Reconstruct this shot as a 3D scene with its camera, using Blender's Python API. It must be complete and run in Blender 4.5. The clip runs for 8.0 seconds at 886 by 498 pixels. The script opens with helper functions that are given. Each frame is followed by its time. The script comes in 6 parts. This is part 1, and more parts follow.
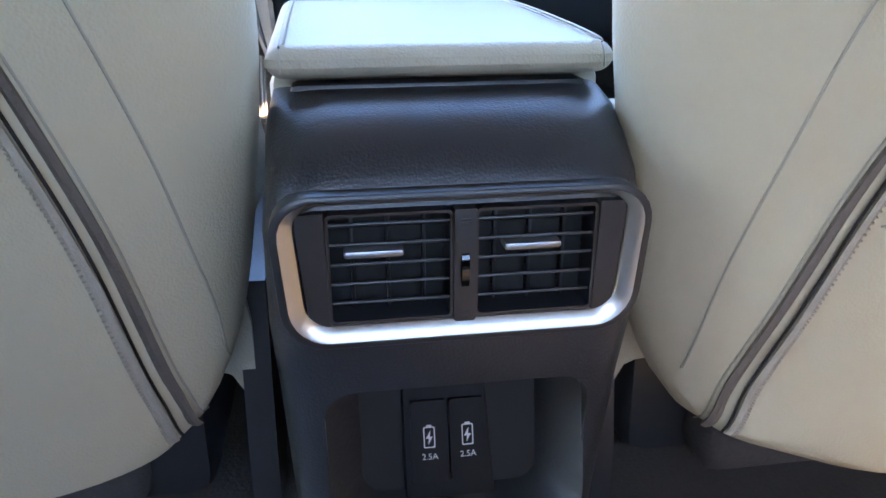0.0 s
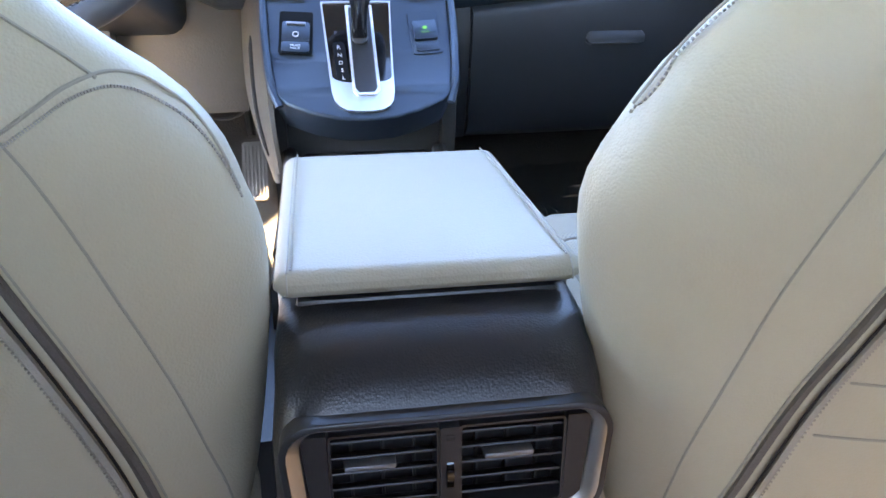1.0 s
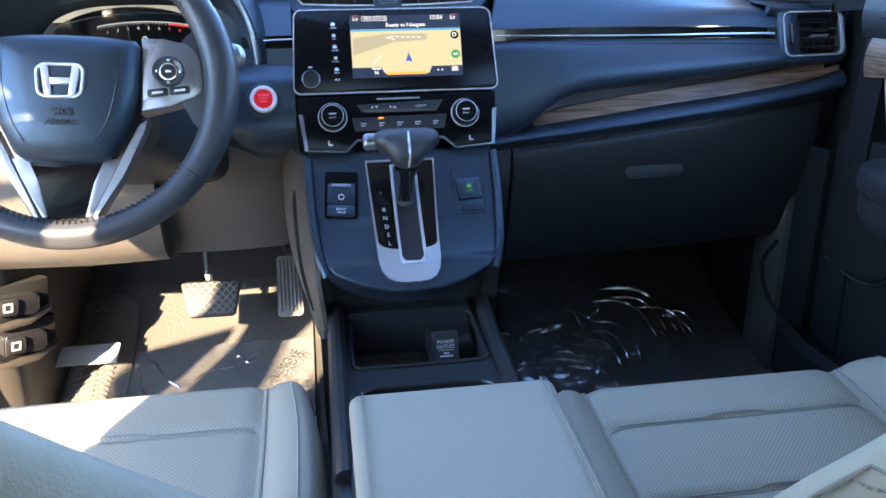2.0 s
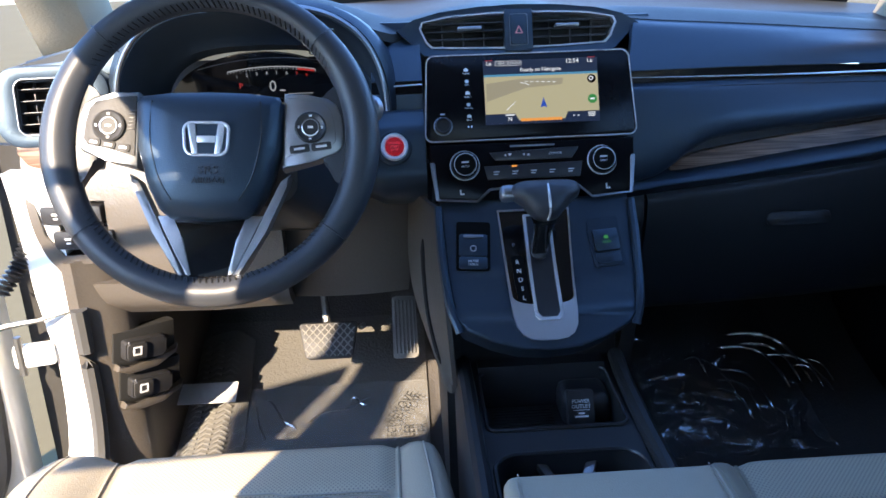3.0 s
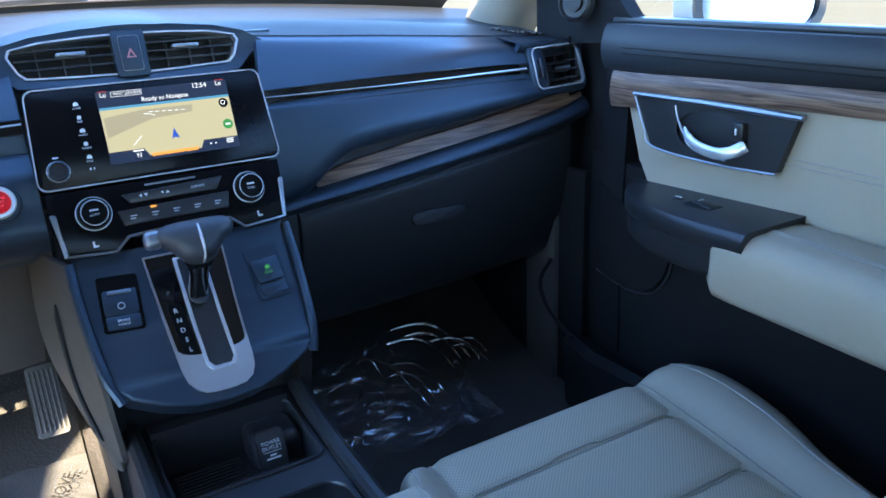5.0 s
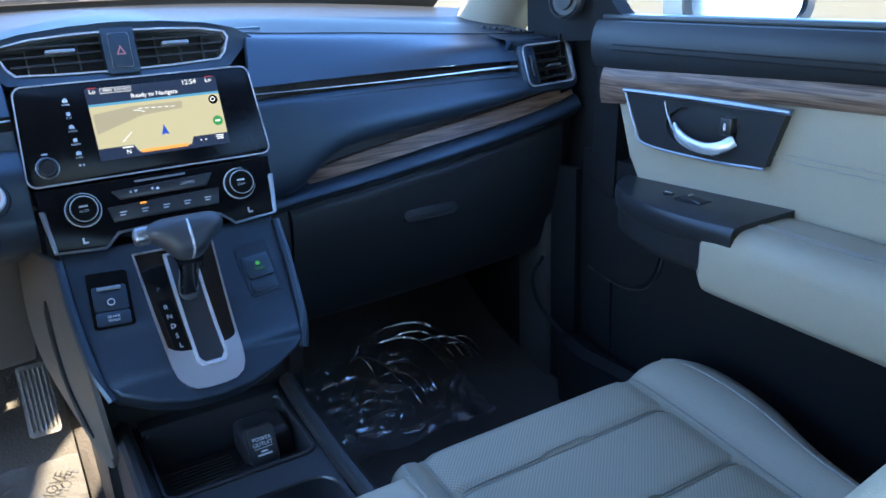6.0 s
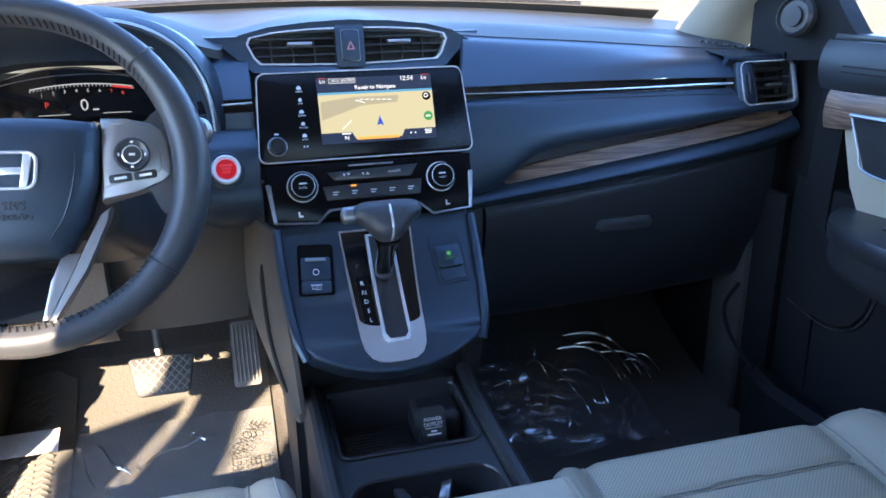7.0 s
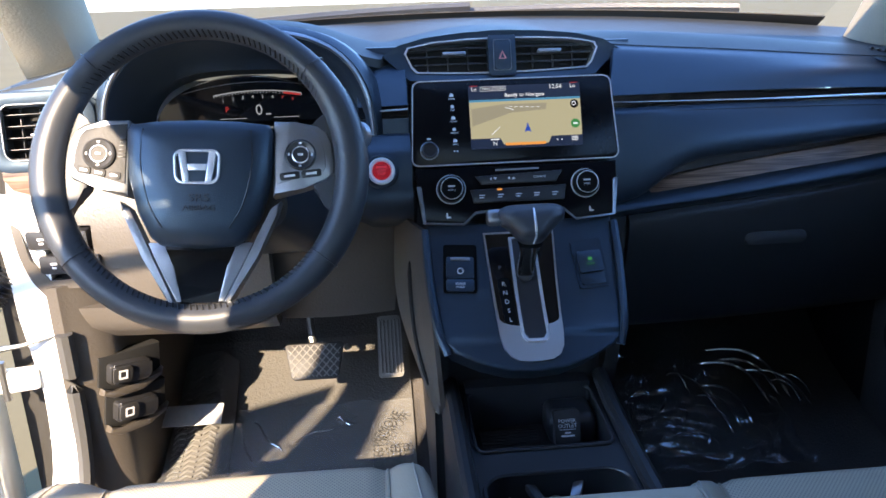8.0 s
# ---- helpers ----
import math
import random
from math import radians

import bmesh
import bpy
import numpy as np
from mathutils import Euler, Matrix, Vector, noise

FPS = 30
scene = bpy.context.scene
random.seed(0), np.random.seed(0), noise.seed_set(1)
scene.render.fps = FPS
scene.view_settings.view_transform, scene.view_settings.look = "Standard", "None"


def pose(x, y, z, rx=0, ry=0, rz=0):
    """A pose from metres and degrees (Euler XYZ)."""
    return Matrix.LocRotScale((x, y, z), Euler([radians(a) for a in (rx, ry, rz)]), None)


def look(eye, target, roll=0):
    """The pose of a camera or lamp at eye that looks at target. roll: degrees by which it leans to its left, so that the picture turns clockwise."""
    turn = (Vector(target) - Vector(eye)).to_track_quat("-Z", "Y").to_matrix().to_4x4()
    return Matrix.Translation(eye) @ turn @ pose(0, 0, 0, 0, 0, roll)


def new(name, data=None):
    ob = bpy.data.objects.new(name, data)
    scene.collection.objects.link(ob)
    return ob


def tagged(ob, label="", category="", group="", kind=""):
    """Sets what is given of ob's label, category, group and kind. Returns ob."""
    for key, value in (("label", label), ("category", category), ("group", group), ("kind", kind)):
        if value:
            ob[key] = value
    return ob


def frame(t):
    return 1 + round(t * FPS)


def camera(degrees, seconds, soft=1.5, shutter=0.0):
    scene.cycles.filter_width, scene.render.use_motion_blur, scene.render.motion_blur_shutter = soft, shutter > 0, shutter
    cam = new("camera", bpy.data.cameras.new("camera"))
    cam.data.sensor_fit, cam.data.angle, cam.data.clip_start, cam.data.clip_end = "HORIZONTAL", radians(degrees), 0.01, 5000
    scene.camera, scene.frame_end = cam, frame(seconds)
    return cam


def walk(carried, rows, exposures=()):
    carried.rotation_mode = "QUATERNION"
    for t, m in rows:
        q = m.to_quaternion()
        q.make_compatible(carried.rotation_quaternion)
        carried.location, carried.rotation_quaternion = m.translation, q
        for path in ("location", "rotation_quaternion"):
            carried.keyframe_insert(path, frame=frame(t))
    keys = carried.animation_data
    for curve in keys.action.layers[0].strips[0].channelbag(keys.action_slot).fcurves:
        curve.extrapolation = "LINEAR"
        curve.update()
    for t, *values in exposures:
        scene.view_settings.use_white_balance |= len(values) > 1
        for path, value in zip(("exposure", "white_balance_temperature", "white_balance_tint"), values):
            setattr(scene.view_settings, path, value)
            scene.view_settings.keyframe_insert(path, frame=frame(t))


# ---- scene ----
cam = camera(59.8, 8.0, soft=1.6)
PATH = [
    (0, (-0.063, 0.111, 0.822), (0.218, 1.976, 0.157), -0.4),
    (0.5, (-0.061, 0.106, 0.832), (0.233, 1.968, 0.165), -0.3),
    (1, (-0.059, 0.092, 0.948), (0.232, 1.969, 0.32), -0.6),
    (1.5, (-0.08, 0.107, 1.084), (0.244, 1.972, 0.441), 0.1),
    (2, (-0.102, 0.171, 1.18), (0.179, 2.035, 0.51), -0.7),
    (2.2, (-0.122, 0.196, 1.187), (0.135, 2.071, 0.541), -0.5),
    (3.3, (-0.174, 0.235, 1.232), (-0.118, 2.13, 0.593), -2.3),
    (3.5, (-0.174, 0.235, 1.234), (-0.119, 2.13, 0.597), -2.2),
    (4, (-0.179, 0.243, 1.233), (-0.03, 2.136, 0.604), -1.9),
    (4.5, (-0.18, 0.273, 1.241), (0.465, 2.049, 0.586), -1.4),
    (5, (-0.176, 0.292, 1.249), (0.77, 1.917, 0.565), -2.4),
    (5.2, (-0.179, 0.289, 1.245), (0.811, 1.888, 0.563), -2.4),
    (6.3, (-0.171, 0.279, 1.24), (0.729, 1.935, 0.573), -2.8),
    (6.5, (-0.172, 0.271, 1.24), (0.634, 1.979, 0.581), -2.3),
    (7, (-0.177, 0.26, 1.238), (0.33, 2.085, 0.596), -0.8),
    (7.5, (-0.181, 0.248, 1.24), (0.086, 2.127, 0.611), -1.6),
    (8, (-0.184, 0.227, 1.241), (-0.036, 2.125, 0.627), -1.8),
]
walk(cam, [(t, look(eye, target, roll)) for t, eye, target, roll in PATH],
     exposures=[(0.0, 5.5, 7900, 15), (0.7, 5.4, 8000, 16), (1.0, 5.25, 8700, 18), (1.5, 4.6, 8600, 17), (2.0, 4.0, 7200, 12), (2.2, 3.8, 6900, 12), (3.5, 2.75, 6450, 12), (4.0, 2.75, 6300, 11), (4.5, 3.1, 6050, 9), (5.0, 3.68, 6450, 8), (6.3, 3.7, 6450, 8), (7.0, 3.85, 6900, 13), (8.0, 3.05, 6750, 13)])

# ---- daylight: a clear midday sky and the sun behind the car, shining in at the open driver's door ----
SUN_SIDE, SUN_UP = -28.0, 28.0      # degrees by which the sun stands right of straight behind; degrees above the horizon
world = bpy.data.worlds.new("daylight")
scene.world = world
world.use_nodes = True
wn = world.node_tree.nodes
sky = wn.new("ShaderNodeTexSky")
sky.sky_type = "NISHITA"
sky.sun_disc = False
sky.sun_elevation = radians(SUN_UP)
sky.sun_rotation = radians(180 - SUN_SIDE)
sky.ozone_density = 6.0
sky.dust_density = 0.4
deep = wn.new("ShaderNodeMix")
deep.data_type, deep.blend_type = "RGBA", "MULTIPLY"
deep.inputs[0].default_value = 1.0
deep.inputs[7].default_value = (0.92, 0.98, 1.05, 1)
world.node_tree.links.new(sky.outputs[0], deep.inputs[6])
world.node_tree.links.new(deep.outputs[2], wn["Background"].inputs[0])
wn["Background"].inputs[1].default_value = 0.14
sun = new("sun", bpy.data.lights.new("sun", "SUN"))
sun.data.energy, sun.data.angle, sun.data.color = 2.7, radians(0.5), (1.0, 0.82, 0.60)
to_sun = Vector((math.sin(radians(SUN_SIDE)) * math.cos(radians(SUN_UP)), -math.cos(radians(SUN_SIDE)) * math.cos(radians(SUN_UP)), math.sin(radians(SUN_UP))))
sun.matrix_world = look(to_sun * 30, (0, 0, 0))


# ---- materials ----
def material(name, base, rough=0.5, metal=0.0, grain=0.0, size=400.0, vary=0.12, cell=False, spec=0.5, blotch=6.0, coat=0.0, deep=0.0012):
    """A surface with two scales of variation: broad stains and a fine relief."""
    m = bpy.data.materials.new(name)
    m.use_nodes = True
    nt = m.node_tree
    b = nt.nodes["Principled BSDF"]
    co = nt.nodes.new("ShaderNodeTexCoord")
    n1 = nt.nodes.new("ShaderNodeTexNoise")
    n1.inputs["Scale"].default_value, n1.inputs["Detail"].default_value = blotch, 5
    nt.links.new(co.outputs["Object"], n1.inputs["Vector"])
    n2 = nt.nodes.new("ShaderNodeTexNoise")
    n2.inputs["Scale"].default_value, n2.inputs["Detail"].default_value = size * 0.35, 3
    nt.links.new(co.outputs["Object"], n2.inputs["Vector"])
    mix = nt.nodes.new("ShaderNodeMix")
    mix.data_type = "RGBA"
    mix.inputs[6].default_value = (*[c * (1 - vary) for c in base], 1)
    mix.inputs[7].default_value = (*[min(1, c * (1 + vary)) for c in base], 1)
    add = nt.nodes.new("ShaderNodeMath")
    add.operation = "MULTIPLY_ADD"
    add.inputs[1].default_value = 0.4
    nt.links.new(n2.outputs[0], add.inputs[0])
    sc = nt.nodes.new("ShaderNodeMath")
    sc.operation = "MULTIPLY"
    sc.inputs[1].default_value = 0.6
    nt.links.new(n1.outputs[0], sc.inputs[0])
    nt.links.new(sc.outputs[0], add.inputs[2])
    nt.links.new(add.outputs[0], mix.inputs[0])
    nt.links.new(mix.outputs[2], b.inputs["Base Color"])
    rr = nt.nodes.new("ShaderNodeMapRange")
    rr.inputs[3].default_value, rr.inputs[4].default_value = max(0.02, rough - 0.07), min(1, rough + 0.07)
    nt.links.new(n1.outputs[0], rr.inputs[0])
    nt.links.new(rr.outputs[0], b.inputs["Roughness"])
    b.inputs["Metallic"].default_value = metal
    b.inputs["Specular IOR Level"].default_value = spec
    b.inputs["Coat Weight"].default_value = coat
    if grain:
        bump = nt.nodes.new("ShaderNodeBump")
        bump.inputs["Strength"].default_value, bump.inputs["Distance"].default_value = grain, deep * (0.35 if cell else 1.0)
        if cell:
            v = nt.nodes.new("ShaderNodeTexVoronoi")
            v.feature = "SMOOTH_F1"
            v.inputs["Scale"].default_value, v.inputs["Smoothness"].default_value = size, 0.35
            wob = nt.nodes.new("ShaderNodeMix")
            wob.data_type = "RGBA"
            wob.blend_type = "LINEAR_LIGHT"
            wob.inputs[0].default_value = 0.0007
            nt.links.new(co.outputs["Object"], wob.inputs[6])
            nt.links.new(n2.outputs["Color"], wob.inputs[7])
            nt.links.new(wob.outputs[2], v.inputs["Vector"])
            dome = nt.nodes.new("ShaderNodeMath")
            dome.operation = "MULTIPLY"
            dome.inputs[1].default_value = -1.0
            nt.links.new(v.outputs["Distance"], dome.inputs[0])
            nt.links.new(dome.outputs[0], bump.inputs["Height"])
        else:
            nt.links.new(n2.outputs[0], bump.inputs["Height"])
        nt.links.new(bump.outputs[0], b.inputs["Normal"])
    return m


def glow(name, colour, strength):
    m = bpy.data.materials.new(name)
    m.use_nodes = True
    b = m.node_tree.nodes["Principled BSDF"]
    b.inputs["Base Color"].default_value = (0.02, 0.02, 0.02, 1)
    b.inputs["Emission Color"].default_value = (*colour, 1)
    b.inputs["Emission Strength"].default_value = strength * 0.14
    b.inputs["Roughness"].default_value = 0.4
    b.inputs["Specular IOR Level"].default_value = 0.1
    return m


def wood_material():
    m = material("walnut_trim", (0.23, 0.13, 0.08), 0.42, 0, 0.15, 300, 0.15, coat=0.08, spec=0.35)
    nt = m.node_tree
    b = nt.nodes["Principled BSDF"]
    co = nt.nodes.new("ShaderNodeTexCoord")
    mp = nt.nodes.new("ShaderNodeMapping")
    mp.inputs["Scale"].default_value = (5, 5, 130)
    n = nt.nodes.new("ShaderNodeTexNoise")
    n.inputs["Scale"].default_value, n.inputs["Detail"].default_value, n.inputs["Distortion"].default_value = 1.6, 6, 1.2
    ramp = nt.nodes.new("ShaderNodeValToRGB")
    ramp.color_ramp.elements[0].position, ramp.color_ramp.elements[0].color = 0.32, (0.060, 0.032, 0.021, 1)
    ramp.color_ramp.elements[1].position, ramp.color_ramp.elements[1].color = 0.68, (0.30, 0.19, 0.135, 1)
    nt.links.new(co.outputs["Object"], mp.inputs["Vector"])
    nt.links.new(mp.outputs[0], n.inputs["Vector"])
    nt.links.new(n.outputs[0], ramp.inputs[0])
    nt.links.new(ramp.outputs[0], b.inputs["Base Color"])
    return m


def perforated_leather():
    """Beige leather with rows of tiny holes."""
    m = material("perforated_leather", (0.48, 0.415, 0.30), 0.5, 0, 0.25, 700, 0.06, cell=True)
    nt = m.node_tree
    b = nt.nodes["Principled BSDF"]
    co = nt.nodes.new("ShaderNodeTexCoord")
    mp = nt.nodes.new("ShaderNodeMapping")
    mp.inputs["Rotation"].default_value = (0, 0, radians(45))
    mp.inputs["Scale"].default_value = (270, 270, 0)
    nt.links.new(co.outputs["Object"], mp.inputs["Vector"])
    fr = nt.nodes.new("ShaderNodeVectorMath")
    fr.operation = "FRACTION"
    nt.links.new(mp.outputs[0], fr.inputs[0])
    sub = nt.nodes.new("ShaderNodeVectorMath")
    sub.operation = "DISTANCE"
    sub.inputs[1].default_value = (0.5, 0.5, 0)
    nt.links.new(fr.outputs[0], sub.inputs[0])
    st = nt.nodes.new("ShaderNodeMapRange")
    st.inputs[1].default_value, st.inputs[2].default_value = 0.2, 0.3
    nt.links.new(sub.outputs["Value"], st.inputs[0])
    mix = nt.nodes.new("ShaderNodeMix")
    mix.data_type = "RGBA"
    mix.inputs[6].default_value = (0.26, 0.235, 0.20, 1)
    old = b.inputs["Base Color"].links[0].from_socket
    nt.links.new(st.outputs[0], mix.inputs[0])
    nt.links.new(old, mix.inputs[7])
    nt.links.new(mix.outputs[2], b.inputs["Base Color"])
    return m


def brushed_material(name="brushed_silver", metal=0.95):
    m = material(name, (0.60, 0.575, 0.55), 0.34, metal, 0.08, 900, 0.06)
    return m


def clear(name, tint, rough):
    m = bpy.data.materials.new(name)
    m.use_nodes = True
    nt = m.node_tree
    b = nt.nodes["Principled BSDF"]
    b.inputs["Base Color"].default_value = (*tint, 1)
    b.inputs["Roughness"].default_value = rough
    b.inputs["Transmission Weight"].default_value = 1.0
    b.inputs["IOR"].default_value = 1.45
    return m


def film_material(base_gloss=0.05, veil=0.0, tint=(0.93, 0.94, 0.95)):
    """Thin clear plastic: mostly see-through, with a sharp sheen."""
    m = bpy.data.materials.new("clear_film")
    m.use_nodes = True
    nt = m.node_tree
    nt.nodes.remove(nt.nodes["Principled BSDF"])
    tr = nt.nodes.new("ShaderNodeBsdfTransparent")
    tr.inputs[0].default_value = (*tint, 1)
    gl = nt.nodes.new("ShaderNodeBsdfGlossy")
    gl.inputs["Roughness"].default_value = 0.06
    gl.inputs["Color"].default_value = (0.95, 0.97, 1, 1)
    lw = nt.nodes.new("ShaderNodeLayerWeight")
    lw.inputs[0].default_value = 0.5
    pw = nt.nodes.new("ShaderNodeMath")
    pw.operation = "POWER"
    pw.inputs[1].default_value = 5.0
    nt.links.new(lw.outputs["Facing"], pw.inputs[0])
    fr = nt.nodes.new("ShaderNodeMath")
    fr.operation = "MULTIPLY_ADD"
    fr.inputs[1].default_value, fr.inputs[2].default_value = 0.9, base_gloss
    nt.links.new(pw.outputs[0], fr.inputs[0])
    mx = nt.nodes.new("ShaderNodeMixShader")
    nt.links.new(fr.outputs[0], mx.inputs[0])
    nt.links.new(tr.outputs[0], mx.inputs[1])
    nt.links.new(gl.outputs[0], mx.inputs[2])
    if veil:
        df = nt.nodes.new("ShaderNodeBsdfDiffuse")
        df.inputs[0].default_value = (0.85, 0.85, 0.85, 1)
        mv = nt.nodes.new("ShaderNodeMixShader")
        mv.inputs[0].default_value = veil
        nt.links.new(mx.outputs[0], mv.inputs[1])
        nt.links.new(df.outputs[0], mv.inputs[2])
        mx = mv
    nt.links.new(mx.outputs[0], nt.nodes["Material Output"].inputs[0])
    return m


LEATHER = material("beige_leather", (0.42, 0.365, 0.275), 0.46, 0, 0.6, 620, 0.06, cell=True, spec=0.38)
LEATHER_BACK = material("beige_vinyl", (0.49, 0.42, 0.295), 0.44, 0, 0.5, 560, 0.05, cell=True, deep=0.0013)
PERF = perforated_leather()
THREAD = material("thread", (0.40, 0.365, 0.31), 0.8, 0, 0.3, 900)
# Seam tubes are darker than the leather, the crease's shadow put into colour.
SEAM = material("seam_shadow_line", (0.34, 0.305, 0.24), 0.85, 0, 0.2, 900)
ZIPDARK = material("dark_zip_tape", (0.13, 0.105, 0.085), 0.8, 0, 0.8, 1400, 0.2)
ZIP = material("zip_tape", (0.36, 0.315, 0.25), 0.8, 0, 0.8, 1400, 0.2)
BLACK = material("soft_black_plastic", (0.024, 0.026, 0.030), 0.34, 0, 0.8, 640, 0.15, cell=True, deep=0.0007)
# Blue base and specular tint put the sky's reflection into the skin's colour.
DASH = material("sky_tinted_dash_skin", (0.018, 0.026, 0.038), 0.38, 0, 0.3, 900, 0.15, cell=True, spec=0.75)
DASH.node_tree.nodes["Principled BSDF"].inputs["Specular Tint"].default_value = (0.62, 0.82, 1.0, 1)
DASHTOP = material("matte_dash_top", (0.022, 0.026, 0.030), 0.58, 0, 0.25, 500, 0.2, cell=True, spec=0.42)
# Lighter copy of the hard plastic; the driver side's sunlight is in its colour.
LOWER = material("sunlit_lower_plastic", (0.088, 0.076, 0.064), 0.42, 0, 0.35, 800, 0.2)
HARD = material("hard_dark_plastic", (0.032, 0.031, 0.031), 0.55, 0, 0.35, 800, 0.2, spec=0.45)
SMOOTH = material("smooth_black_plastic", (0.026, 0.026, 0.028), 0.36, 0, 0.1, 800, 0.2)
SCREENBLACK = material("screen_glass", (0.004, 0.004, 0.005), 0.22, 0, 0, 500, 0.1, spec=0.15)
KNOB = material("knob_black", (0.004, 0.004, 0.004), 0.4, 0, 0.1, 800, 0.2, spec=0.12)
GLOSS = material("piano_black", (0.006, 0.006, 0.007), 0.08, 0, 0, 500, 0.2, coat=0.4)
DOORPAD = material("door_pad_skin", (0.018, 0.020, 0.023), 0.5, 0, 0.3, 900, 0.15, cell=True, spec=0.5)
DOORBLACK = material("matte_door_plastic", (0.012, 0.012, 0.013), 0.65, 0, 0.3, 700, 0.25, cell=True, spec=0.15)
# Near-black for cavities, slots and grooves, their depth shade put into the colour.
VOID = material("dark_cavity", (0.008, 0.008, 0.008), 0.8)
SILVER = brushed_material()
APRON = brushed_material("satin_metal_apron", 0.9)
# Chrome and ring bases are partly plain white, standing in for bright reflections.
CHROME = material("bright_chrome", (0.80, 0.81, 0.83), 0.24, 0.55, 0, 500, 0.04)
RING = material("silver_ring", (0.78, 0.78, 0.78), 0.4, 0.0, 0.03, 700, 0.05)
SATIN = material("satin_silver_paint", (0.33, 0.34, 0.36), 0.35, 0.85, 0.03, 700, 0.05)
WOOD = wood_material()
RIMSKIN = material("steering_wheel_leather", (0.040, 0.043, 0.050), 0.40, 0, 0.2, 900, 0.12, cell=True, spec=0.5)
CARPET = material("black_carpet", (0.060, 0.054, 0.050), 0.95, 0, 1.0, 700, 0.5)
MATM = material("grey_floor_mat", (0.085, 0.08, 0.072), 0.95, 0, 1.0, 600, 0.35)
RUBBER = material("ribbed_rubber", (0.11, 0.105, 0.095), 0.75, 0, 0.4, 500, 0.2)
PEDAL = material("pedal_rubber", (0.16, 0.155, 0.145), 0.7, 0, 0.3, 500, 0.2)
WHITE = material("white_paint", (0.78, 0.78, 0.76), 0.3, 0, 0.05, 300, 0.04, coat=0.3)
STEEL = material("bare_steel", (0.25, 0.245, 0.235), 0.4, 0.9, 0.2, 300, 0.2)
TRIMLIGHT = material("beige_pillar_trim", (0.42, 0.375, 0.29), 0.8, 0, 0.4, 700, 0.06)
HEADLINER = material("light_headliner", (0.42, 0.40, 0.36), 0.9, 0, 0.5, 600, 0.06)
CONCRETE = material("pale_concrete", (0.135, 0.115, 0.068), 0.95, 0, 0.6, 40, 0.2, blotch=0.8, spec=0.05)
GLASS = film_material()
GLASS.name = "window_glass"
# Faint diffuse veil lifts the dark footwell, standing in for haze.
FILM = film_material(0.10, 0.04)
MILKY = film_material(0.07, 0.07)
MILKY.name = "milky_film"
FOLD = film_material(0.35)
FOLD.name = "creased_film"
PRIVACY = film_material(0.04, 0.0, (0.33, 0.335, 0.34))
PRIVACY.name = "dark_privacy_glass"
INKW = material("white_marking", (0.75, 0.75, 0.75), 0.6)
INKK = material("black_print", (0.02, 0.02, 0.02), 0.6)
SCREEN_W = glow("lit_white", (0.9, 0.95, 1.0), 0.9)
DIM_W = glow("dim_white", (0.8, 0.85, 0.9), 0.35)
SCREEN_MAP = glow("lit_map", (0.48, 0.44, 0.27), 0.85)
SCREEN_ROAD = glow("lit_map_block", (0.40, 0.365, 0.25), 0.72)
SCREEN_BAR = glow("lit_dark_blue", (0.02, 0.035, 0.09), 0.5)
SCREEN_SKY = glow("lit_light_blue", (0.10, 0.35, 0.55), 0.7)
SCREEN_ORANGE = glow("lit_orange", (0.95, 0.38, 0.07), 0.8)
SCREEN_RED = glow("lit_red", (0.9, 0.05, 0.04), 0.4)
SCREEN_GREEN = glow("lit_green", (0.05, 0.35, 0.08), 0.6)
START_RED = glow("lit_start_red", (0.8, 0.005, 0.015), 0.28)
HAZ = material("hazard_red", (0.65, 0.22, 0.22), 0.5)


# ---- tools ----
def thing(name, loc, label, category, group="", kind=""):
    ob = new(name)
    ob.empty_display_size = 0.02
    ob.location = loc
    return tagged(ob, label, category, group, kind)


def mesh_of(bm, name, mat, angle=35):
    bmesh.ops.remove_doubles(bm, verts=bm.verts, dist=1e-6)
    bmesh.ops.recalc_face_normals(bm, faces=bm.faces)
    me = bpy.data.meshes.new(name)
    bm.to_mesh(me)
    bm.free()
    me.polygons.foreach_set("use_smooth", [True] * len(me.polygons))
    me.set_sharp_from_angle(angle=radians(angle))
    me.materials.append(mat)
    return me


def part(name, bm, mat, parent=None, label="", angle=35):
    """Links a bmesh, built in world places, as one mesh under a thing or a part."""
    ob = new(name, mesh_of(bm, name, mat, angle) if isinstance(bm, bmesh.types.BMesh) else bm)
    if parent is not None:
        ob.parent = parent
        if parent.type == "EMPTY":
            ob.matrix_parent_inverse = Matrix.Translation(-parent.location)
    if label:
        ob["label"] = label
    return ob


def absorb(bm, other, m=None):
    if m is not None:
        bmesh.ops.transform(other, matrix=m, verts=other.verts)
    me = bpy.data.meshes.new("tmp")
    other.to_mesh(me)
    other.free()
    bm.from_mesh(me)
    bpy.data.meshes.remove(me)
    return bm


def box(size, m=None, bevel=0.003, seg=2, into=None):
    b = bmesh.new()
    bmesh.ops.create_cube(b, size=1)
    bmesh.ops.scale(b, vec=size, verts=b.verts)
    if bevel:
        bmesh.ops.bevel(b, geom=b.edges[:], offset=min(bevel, min(size) * 0.49), segments=seg, affect="EDGES", profile=0.5)
    if into is not None:
        return absorb(into, b, m)
    if m is not None:
        bmesh.ops.transform(b, matrix=m, verts=b.verts)
    return b


